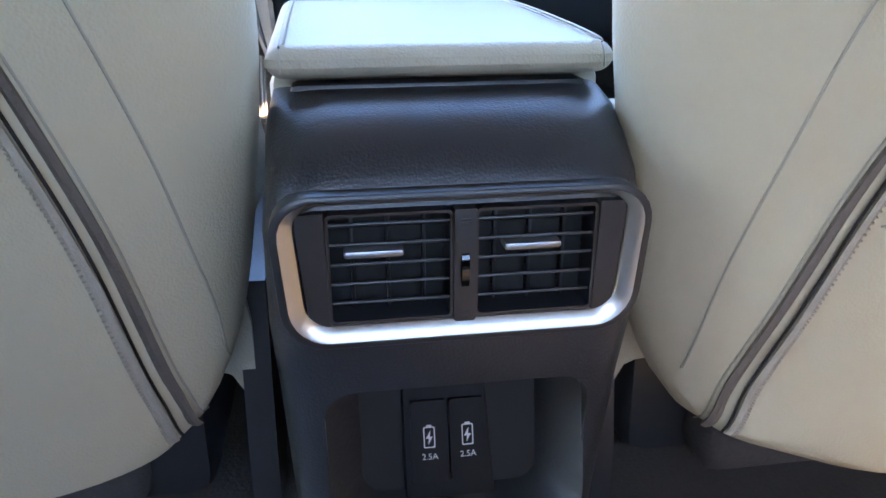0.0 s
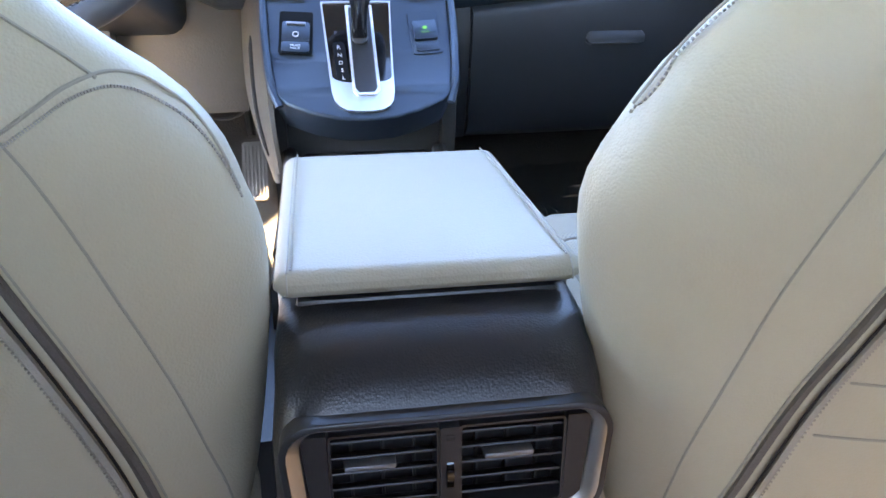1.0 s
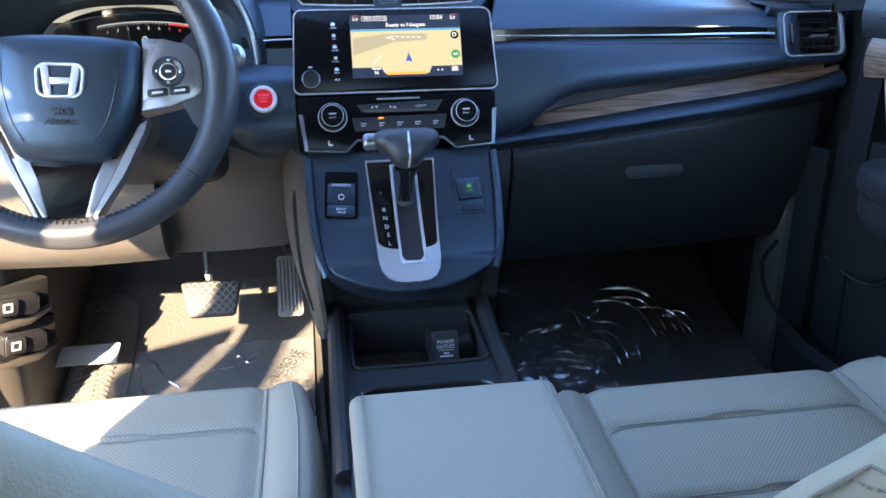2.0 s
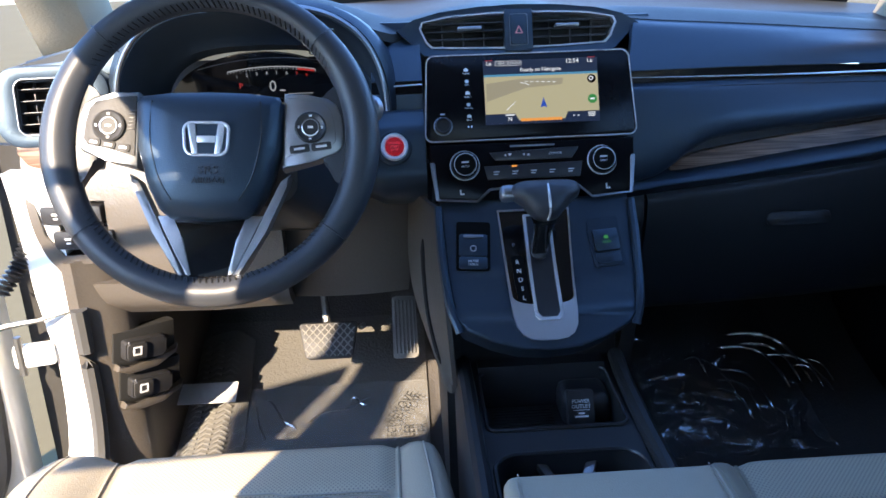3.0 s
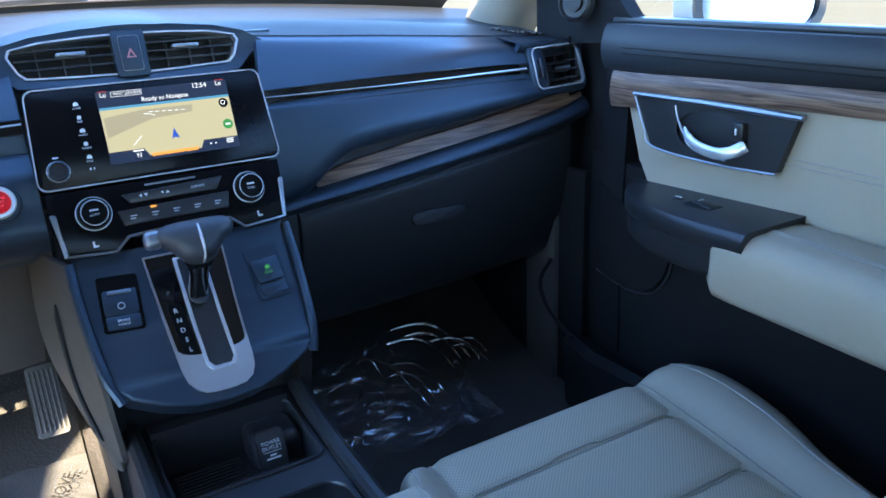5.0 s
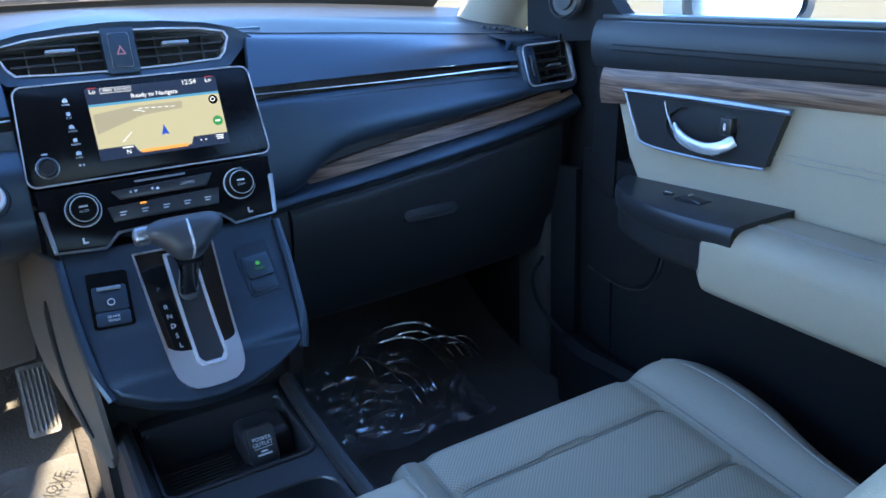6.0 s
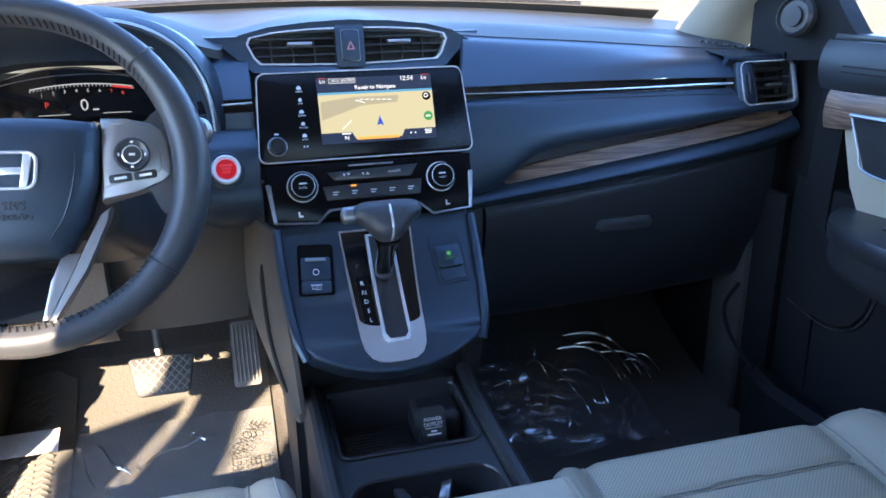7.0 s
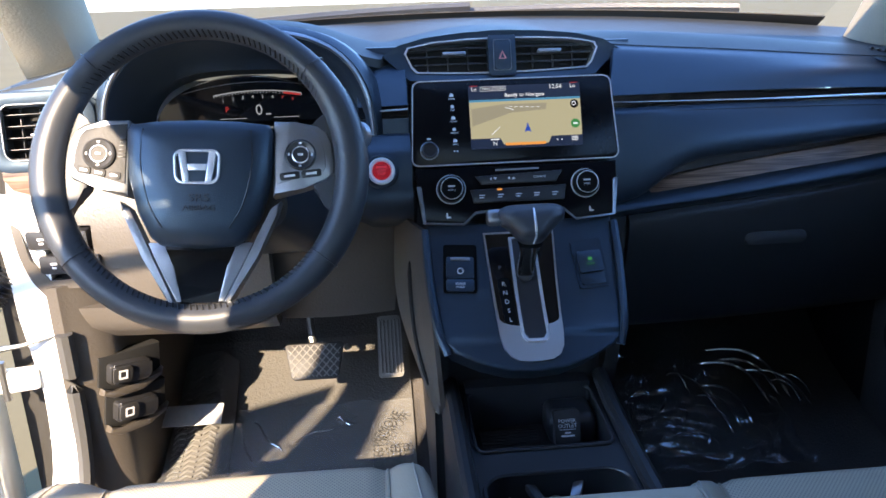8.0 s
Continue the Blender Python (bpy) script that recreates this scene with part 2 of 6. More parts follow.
def prism(pts, depth, m=None, bevel=0.0, seg=2, into=None, back=0.0):
    """A flat outline in local x, y, from -back to depth along local z, with its front edge rounded."""
    b = bmesh.new()
    n = len(pts)
    lo = [b.verts.new((x, y, -back)) for x, y in pts]
    hi = [b.verts.new((x, y, depth)) for x, y in pts]
    b.faces.new(lo[::-1])
    top = b.faces.new(hi)
    for i in range(n):
        b.faces.new((lo[i], lo[(i + 1) % n], hi[(i + 1) % n], hi[i]))
    if bevel:
        bmesh.ops.bevel(b, geom=list(top.edges), offset=bevel, segments=seg, affect="EDGES", profile=0.5)
    if into is not None:
        return absorb(into, b, m)
    if m is not None:
        bmesh.ops.transform(b, matrix=m, verts=b.verts)
    return b


def rrect(w, h, r, n=5, cx=0.0, cy=0.0, taper=0.0, skew=0.0):
    """A rounded rectangle's outline; taper narrows its top."""
    pts = []
    for k, (sx, sy) in enumerate(((1, 1), (-1, 1), (-1, -1), (1, -1))):
        for i in range(n + 1):
            a = radians(90 * k + 90 * i / n)
            y = sy * (h / 2 - r) + r * math.sin(a)
            x = sx * (w / 2 - r) + r * math.cos(a)
            x *= 1 - taper * (y / h + 0.5)
            pts.append((cx + x + skew * y, cy + y))
    return pts


def frame_ring(outer, inner, depth, m=None, bevel=0.0, inner_depth=None, into=None, back=0.0):
    """A frame between two outlines with as many points; its inner edge may lie deeper."""
    b = bmesh.new()
    d2 = depth if inner_depth is None else inner_depth
    n = len(outer)
    rows = [[b.verts.new((x, y, -back)) for x, y in outer], [b.verts.new((x, y, depth)) for x, y in outer],
            [b.verts.new((x, y, d2)) for x, y in inner], [b.verts.new((x, y, -back)) for x, y in inner]]
    for r in range(4):
        a, c = rows[r], rows[(r + 1) % 4]
        for i in range(n):
            b.faces.new((a[i], a[(i + 1) % n], c[(i + 1) % n], c[i]))
    if bevel:
        es = [e for e in b.edges if all(v in set(rows[1]) | set(rows[2]) for v in e.verts) and len(set(e.verts) & set(rows[1])) != 1]
        bmesh.ops.bevel(b, geom=es, offset=bevel, segments=2, affect="EDGES", profile=0.5)
    if into is not None:
        return absorb(into, b, m)
    if m is not None:
        bmesh.ops.transform(b, matrix=m, verts=b.verts)
    return b


def loft(sections, caps=True, closed=True):
    b = bmesh.new()
    rows = [[b.verts.new(p) for p in s] for s in sections]
    n = len(rows[0])
    for a, c in zip(rows, rows[1:]):
        for i in range(n if closed else n - 1):
            b.faces.new((a[i], a[(i + 1) % n], c[(i + 1) % n], c[i]))
    if caps and closed:
        b.faces.new(rows[0][::-1])
        b.faces.new(rows[-1])
    return b


def sheet(fn, nu, nv, thick=0.0, away=(0, 1, 0)):
    """A surface fn(u, v) with a real thickness towards `away`."""
    b = bmesh.new()
    off = Vector(away).normalized() * thick
    front = [[b.verts.new(fn(i / nu, j / nv)) for j in range(nv + 1)] for i in range(nu + 1)]
    for i in range(nu):
        for j in range(nv):
            b.faces.new((front[i][j], front[i + 1][j], front[i + 1][j + 1], front[i][j + 1]))
    if thick:
        rear = [[b.verts.new(v.co + off) for v in row] for row in front]
        for i in range(nu):
            for j in range(nv):
                b.faces.new((rear[i][j], rear[i][j + 1], rear[i + 1][j + 1], rear[i + 1][j]))
        edge = [(i, 0) for i in range(nu)] + [(nu, j) for j in range(nv)] + [(i, nv) for i in range(nu, 0, -1)] + [(0, j) for j in range(nv, 0, -1)]
        for (i, j), (k, l) in zip(edge, edge[1:] + edge[:1]):
            b.faces.new((front[i][j], rear[i][j], rear[k][l], front[k][l]))
    return b


def tube(path, r, n=8, into=None, flat=1.0, up=(0, 0, 1), closed=False):
    """A round or flattened rod along a path of points; r may be a list."""
    b = bmesh.new()
    path = [Vector(p) for p in path]
    rows = []
    last = len(path) - 1
    for i, p in enumerate(path):
        if closed:
            t = path[(i + 1) % len(path)] - path[i - 1]
        else:
            t = path[min(i + 1, last)] - path[max(i - 1, 0)]
        t.normalize()
        s = t.cross(Vector(up))
        s = s.normalized() if s.length > 1e-4 else t.orthogonal().normalized()
        w = s.cross(t)
        ri = r[i] if isinstance(r, (list, tuple)) else r
        rows.append([b.verts.new(p + (s * math.cos(k * math.tau / n) + w * flat * math.sin(k * math.tau / n)) * ri) for k in range(n)])
    pairs = list(zip(rows, rows[1:])) + ([(rows[-1], rows[0])] if closed else [])
    for a, c in pairs:
        for k in range(n):
            b.faces.new((a[k], a[(k + 1) % n], c[(k + 1) % n], c[k]))
    if not closed:
        b.faces.new(rows[0][::-1])
        b.faces.new(rows[-1])
    return absorb(into, b) if into is not None else b


def smooth_path(pts, n=8):
    """A Catmull-Rom curve through a few points."""
    p = [Vector(q) for q in pts]
    p = [2 * p[0] - p[1]] + p + [2 * p[-1] - p[-2]]
    out = []
    for i in range(1, len(p) - 2):
        for k in range(n):
            t = k / n
            out.append(0.5 * (2 * p[i] + (p[i + 1] - p[i - 1]) * t + (2 * p[i - 1] - 5 * p[i] + 4 * p[i + 1] - p[i + 2]) * t * t + (3 * p[i] - p[i - 1] - 3 * p[i + 1] + p[i + 2]) * t ** 3))
    return out + [p[-2]]


def turned(profile, m=None, n=32, into=None):
    """A lathe: (radius, height) pairs round local z."""
    b = bmesh.new()
    rows = [[b.verts.new((r * math.cos(k * math.tau / n), r * math.sin(k * math.tau / n), z)) for k in range(n)] for r, z in profile]
    for a, c in zip(rows, rows[1:]):
        for k in range(n):
            b.faces.new((a[k], a[(k + 1) % n], c[(k + 1) % n], c[k]))
    b.faces.new(rows[0][::-1])
    b.faces.new(rows[-1])
    if into is not None:
        return absorb(into, b, m)
    if m is not None:
        bmesh.ops.transform(b, matrix=m, verts=b.verts)
    return b


def ring_of(profile, m, n=32):
    """A closed ring: a loop of (radius, height) pairs round local z."""
    b = bmesh.new()
    rows = [[b.verts.new((r * math.cos(k * math.tau / n), r * math.sin(k * math.tau / n), z)) for k in range(n)] for r, z in profile]
    for a, c in zip(rows, rows[1:] + rows[:1]):
        for k in range(n):
            b.faces.new((a[k], a[(k + 1) % n], c[(k + 1) % n], c[k]))
    bmesh.ops.transform(b, matrix=m, verts=b.verts)
    return b


def face(x, y, z, lean=0.0, turn=0.0):
    """A place on a surface that faces the cabin's rear: local x right, y up, z out of it. lean: degrees by which its top falls away."""
    c, s = math.cos(radians(lean)), math.sin(radians(lean))
    r = Matrix(((1, 0, 0), (0, s, -c), (0, c, s))).to_4x4()
    return Matrix.Translation((x, y, z)) @ Matrix.Rotation(radians(turn), 4, "Z") @ r


def at(m, x, y, z=0.0, spin=0.0):
    return m @ Matrix.Translation((x, y, z)) @ Matrix.Rotation(radians(spin), 4, "Z")


def carve(ob, *cutters):
    """Takes the cutters' bodies out of a mesh for good."""
    for bm in cutters:
        bmesh.ops.recalc_face_normals(bm, faces=bm.faces)
        me = bpy.data.meshes.new("cutter")
        bm.to_mesh(me)
        bm.free()
        tool = new("cutter", me)
        mod = ob.modifiers.new("cut", "BOOLEAN")
        mod.operation, mod.object, mod.solver = "DIFFERENCE", tool, "EXACT"
        bpy.context.view_layer.update()
        done = bpy.data.meshes.new_from_object(ob.evaluated_get(bpy.context.evaluated_depsgraph_get()))
        ob.modifiers.clear()
        old, ob.data = ob.data, done
        bpy.data.objects.remove(tool)
        bpy.data.meshes.remove(old)
    ob.data.polygons.foreach_set("use_smooth", [True] * len(ob.data.polygons))
    ob.data.set_sharp_from_angle(angle=radians(35))
    return ob


def writing(body, height, m, mat, parent, name="marking", spread=1.0, thick=0.00015):
    """Letters as flat mesh, centred on the place m, `height` metres tall in capitals."""
    cu = bpy.data.curves.new("t", "FONT")
    cu.body, cu.align_x, cu.align_y, cu.size, cu.extrude = body, "CENTER", "CENTER", height / 0.70, thick
    cu.resolution_u = 2
    tmp = bpy.data.objects.new("t", cu)
    scene.collection.objects.link(tmp)
    bpy.context.view_layer.update()
    me = bpy.data.meshes.new_from_object(tmp.evaluated_get(bpy.context.evaluated_depsgraph_get()))
    bpy.data.objects.remove(tmp)
    me.transform(m @ Matrix.Diagonal((spread, 1, 1, 1)))
    me.materials.clear()
    me.materials.append(mat)
    return part(name, me, mat, parent)


def bars(rows, m, mat, parent, name="marking"):
    """Unreadable writing: plain bars (x, y, width, height) on the place m."""
    b = bmesh.new()
    for x, y, w, h in rows:
        box((w, h, 0.0004), at(m, x, y, 0.0002), 0, into=b)
    return part(name, b, mat, parent)


def lerp(a, b, t):
    return a + (b - a) * t


def curve1(pairs, x):
    """Smooth interpolation through (x, value) pairs."""
    xs, ys = [p[0] for p in pairs], [p[1] for p in pairs]
    if x <= xs[0]:
        return ys[0]
    for i in range(len(xs) - 1):
        if x <= xs[i + 1]:
            t = (x - xs[i]) / (xs[i + 1] - xs[i])
            m0 = (ys[i + 1] - ys[max(i - 1, 0)]) / (xs[i + 1] - xs[max(i - 1, 0)])
            j = min(i + 2, len(xs) - 1)
            m1 = (ys[j] - ys[i]) / (xs[j] - xs[i])
            h = xs[i + 1] - xs[i]
            return (2 * t ** 3 - 3 * t * t + 1) * ys[i] + (t ** 3 - 2 * t * t + t) * h * m0 + (3 * t * t - 2 * t ** 3) * ys[i + 1] + (t ** 3 - t * t) * h * m1
    return ys[-1]


# ---- the setting: ground, floor pan, pillars, roof, glass ----
def structure(name, bm, mat, label, category):
    return tagged(part(name, bm, mat), label, category, kind="structure")


structure("ground", sheet(lambda u, v: ((u - 0.5) * 3000, (v - 0.5) * 3000, 0), 12, 12), CONCRETE, "pale sunlit concrete lot outside the car", "ground")


def floor_height(y):
    return curve1([(-1.3, 0.42), (0.9, 0.44), (1.3, 0.455), (1.45, 0.49), (1.62, 0.60), (1.80, 0.86), (1.86, 1.10)], y)


structure("floor", sheet(lambda u, v: (lerp(-0.72, 0.72, u), lerp(-1.3, 1.86, v), floor_height(lerp(-1.3, 1.86, v))), 8, 60, 0.02, (0, 0, -1)), CARPET, "black carpeted car floor rising to the toe board", "floor")
# Unseen roof lining and rails; left and front edges reach out to block sun.
structure("ceiling", sheet(lambda u, v: (lerp(-0.71, 0.66, u), lerp(-1.3, 1.05, v), 1.56 - 0.05 * (2 * u - 1) ** 2 - 0.06 * v ** 5), 12, 14, 0.03, (0, 0, 1)), HEADLINER, "light fabric headliner under the roof", "ceiling")
# Left rail hangs lower than the right to keep sun off the wheel.
for s in (-1, 1):
    structure("trim", loft([[(s * x, y, z) for x, z in ((0.725, 1.545), (0.735, 1.475 + 0.035 * (s - 1)), (0.70, 1.438 + 0.036 * (s - 1)), (0.655, 1.455 + 0.032 * (s - 1)), (0.640, 1.545))] for y in (-1.3, 0.0, 0.7, 1.0)]), HEADLINER, "light padded roof side rail above the door", "roof rail")
structure("wall_rear", box((1.44, 0.06, 0.66), pose(0, -1.33, 0.75), 0.01), HARD, "dark tailgate lining behind the cabin", "wall")
structure("wall_left", box((0.13, 1.60, 0.68), pose(-0.70, -0.52, 0.76), 0.01), HARD, "dark rear side lining", "wall")
# Unseen upper blocks added to keep sun and sky off the seat backs.
structure("wall_left", box((0.12, 1.17, 0.44), pose(-0.70, -0.415, 1.322), 0.01), HARD, "added dark block in place of the rear side window", "wall")
structure("wall_right", box((0.055, 1.08, 0.42), pose(0.72, -0.26, 1.332), 0.01), HARD, "added dark block in place of the rear side window", "wall")
structure("wall_right", box((0.06, 1.60, 0.70), pose(0.73, -0.52, 0.77), 0.01), HARD, "dark rear side lining", "wall")
for nm, fn in (("window_2", lambda u, v: (0.735 - 0.07 * v, lerp(-1.3, -0.80, u), lerp(1.11, 1.45, v))), ("window_4", lambda u, v: (-0.735 + 0.07 * v, lerp(-1.3, -1.0, u), lerp(1.095, 1.45, v))), ("window_3", lambda u, v: (lerp(-0.66, 0.66, u), -1.32 + 0.05 * v, lerp(1.07, 1.54, v)))):
    structure(nm, sheet(fn, 6, 4), PRIVACY, "dark tinted rear glass", "car window")
for s in (-1, 1):
    structure("wall_front", box((0.04, 0.62, 0.62), pose(s * 0.715, 1.68, 0.72), 0.005), CARPET, "black carpeted footwell side", "wall")
# Darker than the driver's kick panel; the footwell's shade is in its colour.
structure("trim", sheet(lambda u, v: (lerp(0.715, 0.655, u), lerp(1.31, 1.75, u), lerp(0.45, 0.90, v)), 6, 6, 0.012, (1, 0, 0)), DOORBLACK, "dark plastic passenger kick panel", "kick panel")


def pillar(side):
    s = side
    # Centre pillar is out of view; its forward lean shapes the sun's edge.
    b = loft([[(s * (0.755 - 0.13 * k), lerp(0.18, 0.15, k), z), (s * (0.70 - 0.13 * k), lerp(0.18, 0.15, k), z), (s * (0.69 - 0.13 * k), lerp(0.30, 0.50, k), z), (s * (0.755 - 0.13 * k), lerp(0.30, 0.50, k), z)] for k, z in ((0, 0.44), (0.05, 1.1), (1, 1.53))])
    structure("trim", b, TRIMLIGHT, "beige centre pillar trim", "pillar trim")
    # front pillar: a rounded beige cover from the dash's corner to the roof
    base, top = Vector((0.768 if s > 0 else -0.722, 1.64, 1.105)), Vector((s * 0.600, 0.98, 1.50))
    secs = []
    for i in range(9):
        k = i / 8
        c = base.lerp(top, k) + Vector((0, 0, 0.05 * math.sin(k * math.pi)))
        secs.append([c + Vector((s * (-0.012 + w * 0.085), d * 0.11, -d * 0.01)) for w, d in ((-0.55, 0.75), (-0.62, 0.3), (-0.45, -0.35), (-0.1, -0.6), (0.45, -0.6), (0.6, 0.0), (0.5, 0.6), (0.0, 0.9))])
    structure("trim", loft(secs), TRIMLIGHT, "beige fabric front pillar trim beside the windshield", "pillar trim")


pillar(-1)
pillar(1)

wind = thing("window_1", (0, 1.9, 1.1), "clear raked windshield with a black lower band", "windshield", kind="structure")


def shield(u, v, drop=0.0):
    x = lerp(-0.70, 0.70, u) * lerp(1.0, 0.86, v)
    y = lerp(1.93, 1.03, v) - 0.16 * (2 * u - 1) ** 2 * (1 - 0.5 * v)
    return (x, y, lerp(1.200 - 0.03 * (2 * u - 1) ** 2, 1.52, v) + 0.03 * math.sin(v * math.pi) - drop)


glass = part("pane", sheet(lambda u, v: shield(u, v), 14, 12), GLASS, wind)
glass.visible_shadow = False
part("frit_band", sheet(lambda u, v: shield(u, v * 0.055, 0.004), 14, 2, 0.002, (0, 0, -1)), SMOOTH, wind, "black printed band along the glass's foot")
structure("hood", sheet(lambda u, v: (lerp(-0.80, 0.80, u), lerp(2.06, 3.0, v) - 0.16 * (2 * u - 1) ** 2, lerp(1.165, 1.05, v) - 0.05 * (2 * u - 1) ** 4 - 0.12 * v ** 5), 20, 14, 0.02, (0, 0, -1)), WHITE, "white painted hood in the sun", "hood")
structure("trim", sheet(lambda u, v: (lerp(-0.75, 0.75, u), lerp(1.90, 2.07, v) - 0.16 * (2 * u - 1) ** 2, lerp(1.190, 1.155, v) - 0.03 * (2 * u - 1) ** 2), 16, 3, 0.01, (0, 0, -1)), SMOOTH, "black plastic cowl below the windshield", "cowl")


def wiper(x0, x1, name="windshield_wiper"):
    t = thing(name, (x0, 1.95, 1.08), "black windshield wiper resting at the glass's foot", "wiper", "windshield wipers")
    path = [(lerp(x0, x1, k / 6), 1.955 - 0.16 * (lerp(x0, x1, k / 6) / 0.7) ** 2 - 0.03 * k / 6, 1.212 + 0.012 * k / 6 - 0.03 * (lerp(x0, x1, k / 6) / 0.7) ** 2) for k in range(7)]
    part("arm", tube(path[:5], 0.007, 6, flat=0.6), SMOOTH, t)
    part("blade", tube([(x, y - 0.012, z + 0.004) for x, y, z in path], 0.006, 6, flat=1.6), BLACK, t)
    part("pivot", turned([(0.012, 0), (0.014, 0.006), (0.009, 0.016)], pose(x0, 1.96 - 0.16 * (x0 / 0.7) ** 2, 1.198 - 0.03 * (x0 / 0.7) ** 2), 14), SMOOTH, t)


wiper(-0.62, 0.02)
wiper(-0.02, 0.56)


# ---- body side at the open driver's door ----
jamb = thing("trim", (-0.73, 1.3, 0.4), "white painted door jamb with grey sill trim by the open door", "door jamb", kind="structure")


def jamb_y(z):
    return curve1([(0.44, 1.10), (0.50, 1.22), (0.58, 1.285), (0.75, 1.30), (0.95, 1.285), (1.15, 1.24)], z)


part("jamb", sheet(lambda u, v: (lerp(-0.716 - 0.012 * min(1.0, max(0.0, v * 5 - 2.3)), -0.660, u), jamb_y(lerp(0.44, 1.00, v)) + 0.03 - 0.02 * u, lerp(0.44, 1.00, v)), 3, 18, 0.03), WHITE, jamb, "white painted sheet metal")
part("seal", tube([(-0.652, jamb_y(lerp(0.44, 0.80, k / 16)) - 0.010, lerp(0.44, 0.80, k / 16)) for k in range(17)], 0.012, 8), material("grey_seal", (0.06, 0.058, 0.055), 0.7, 0, 0.3, 500), jamb, "grey rubber door seal")
part("fender_lining", sheet(lambda u, v: (lerp(-0.77, -0.70, u), 1.37 - 0.02 * u, lerp(0.42, 1.03, v)), 2, 8, 0.02), material("grey_underbody", (0.022, 0.021, 0.020), 0.8, 0, 0.4, 300, 0.3), jamb, "grey lining behind the hinges")
for z in (0.50, 0.60, 0.70, 0.96):
    part("bolt", turned([(0.009, 0), (0.009, 0.004), (0.005, 0.006)], face(-0.722, 1.353, z), 8), STEEL, jamb)
kick = part("kick_panel", sheet(lambda u, v: (curve1([(0, -0.652), (0.45, -0.600), (0.55, -0.593), (1, -0.565)], u), curve1([(0, 1.292), (0.45, 1.335), (0.55, 1.375), (1, 1.66)], u), lerp(0.45, 0.87, v)), 24, 6, 0.015, (-1, 0, 0)), LOWER, jamb, "grey plastic kick panel")
for z, lab in ((0.716, "hood release"), (0.653, "fuel door release")):
    m = face(-0.603, 1.343, z, 0, 46) @ Matrix.Rotation(radians(-10), 4, "Z")
    # Plate stands proud; its black stands in for the recess's shade.
    part("recess", prism([(-0.045, 0.026), (0.055, 0.034), (0.058, -0.012), (0.020, -0.026), (-0.030, -0.029), (-0.045, -0.020)], 0.0105, at(m, 0.006, 0), 0.003, back=0.01), VOID, jamb, "raised black plate standing for the lever recess")
    lv = part("release_lever", prism(rrect(0.066, 0.031, 0.005), 0.026, at(m, 0.006, 0), 0.004), SMOOTH, jamb, "black release lever in the kick panel")
    part("pad", prism(rrect(0.030, 0.024, 0.003), 0.0295, at(m, -0.010, 0), 0.002), HARD, lv)
    part("mark", frame_ring(rrect(0.014, 0.014, 0.001), rrect(0.009, 0.009, 0.001), 0.0302, at(m, -0.010, 0)), INKW, lv)
    part("lip", prism([(-0.040, -0.022), (-0.020, -0.030), (0.024, -0.024), (0.058, -0.006), (0.056, -0.018), (0.024, -0.036), (-0.022, -0.040), (-0.042, -0.032)], 0.020, at(m, 0.006, 0), 0.004, back=0.01), LOWER, jamb)

door1 = thing("door_1", (-0.86, 1.36, 0.4), "white driver's door swung wide open on its hinges", "car door", kind="structure")
hinge_m = Matrix.Translation((-0.772, 1.335, 0)) @ Matrix.Rotation(radians(14), 4, "Z")
part("shell", box((1.02, 0.10, 0.74), hinge_m @ pose(-0.53, 0.03, 0.78), 0.02, 3), WHITE, door1)
part("door_lining", box((0.94, 0.05, 0.68), hinge_m @ pose(-0.55, -0.045, 0.78), 0.02, 3), HARD, door1)
part("seal", tube([hinge_m @ Vector(p) for p in smooth_path([(-0.05, -0.03, 1.13), (-0.045, -0.03, 0.9), (-0.045, -0.03, 0.62), (-0.07, -0.03, 0.50), (-0.14, -0.03, 0.44)])], 0.014, 8), BLACK, door1, "black rubber seal")
part("check_strap", tube([(-0.675, 1.315, 0.790), (-0.72, 1.305, 0.780), (-0.76, 1.295, 0.778), (-0.81, 1.285, 0.768)], [0.003, 0.0035, 0.005, 0.005], 6), STEEL, door1)
hb = part("hinge", box((0.058, 0.020, 0.036), pose(-0.744, 1.322, 0.718, 0, 0, 12), 0.006), WHITE, door1)
part("pin", tube([(-0.760, 1.312, 0.690), (-0.760, 1.312, 0.752)], 0.006, 10), STEEL, hb)
b = bmesh.new()
for k in range(11):
    c = Vector((-0.727 - 0.0040 * k + 0.004 * math.sin(k / 10 * math.pi), 1.335 - 0.002 * k, 0.886 - 0.0060 * k))
    turned([(0.009, 0), (0.0135, 0.0022), (0.009, 0.0052)], look(c, c + Vector((0.45, 0.2, 0.75))), 14, into=b)
part("cable_boot", b, BLACK, door1, "ribbed black rubber cable boot")

# unseen door added to hold blockers that keep sun off the driver's footwell
added_door3 = thing("door_3", (-0.86, 0.20, 0.4), "unseen white rear door added to hold the sun blockers", "car door", kind="structure")
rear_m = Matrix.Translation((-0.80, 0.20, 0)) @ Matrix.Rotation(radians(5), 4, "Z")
part("shell", box((0.80, 0.09, 0.62), rear_m @ pose(-0.50, 0, 0.77), 0.02, 3), WHITE, added_door3)
part("window_frame", tube([rear_m @ Vector((x, 0, z)) for x, z in ((-0.05, 1.575), (-0.35, 1.58), (-0.62, 1.56), (-0.88, 1.08))], 0.012, 8), BLACK, added_door3, "black window frame")
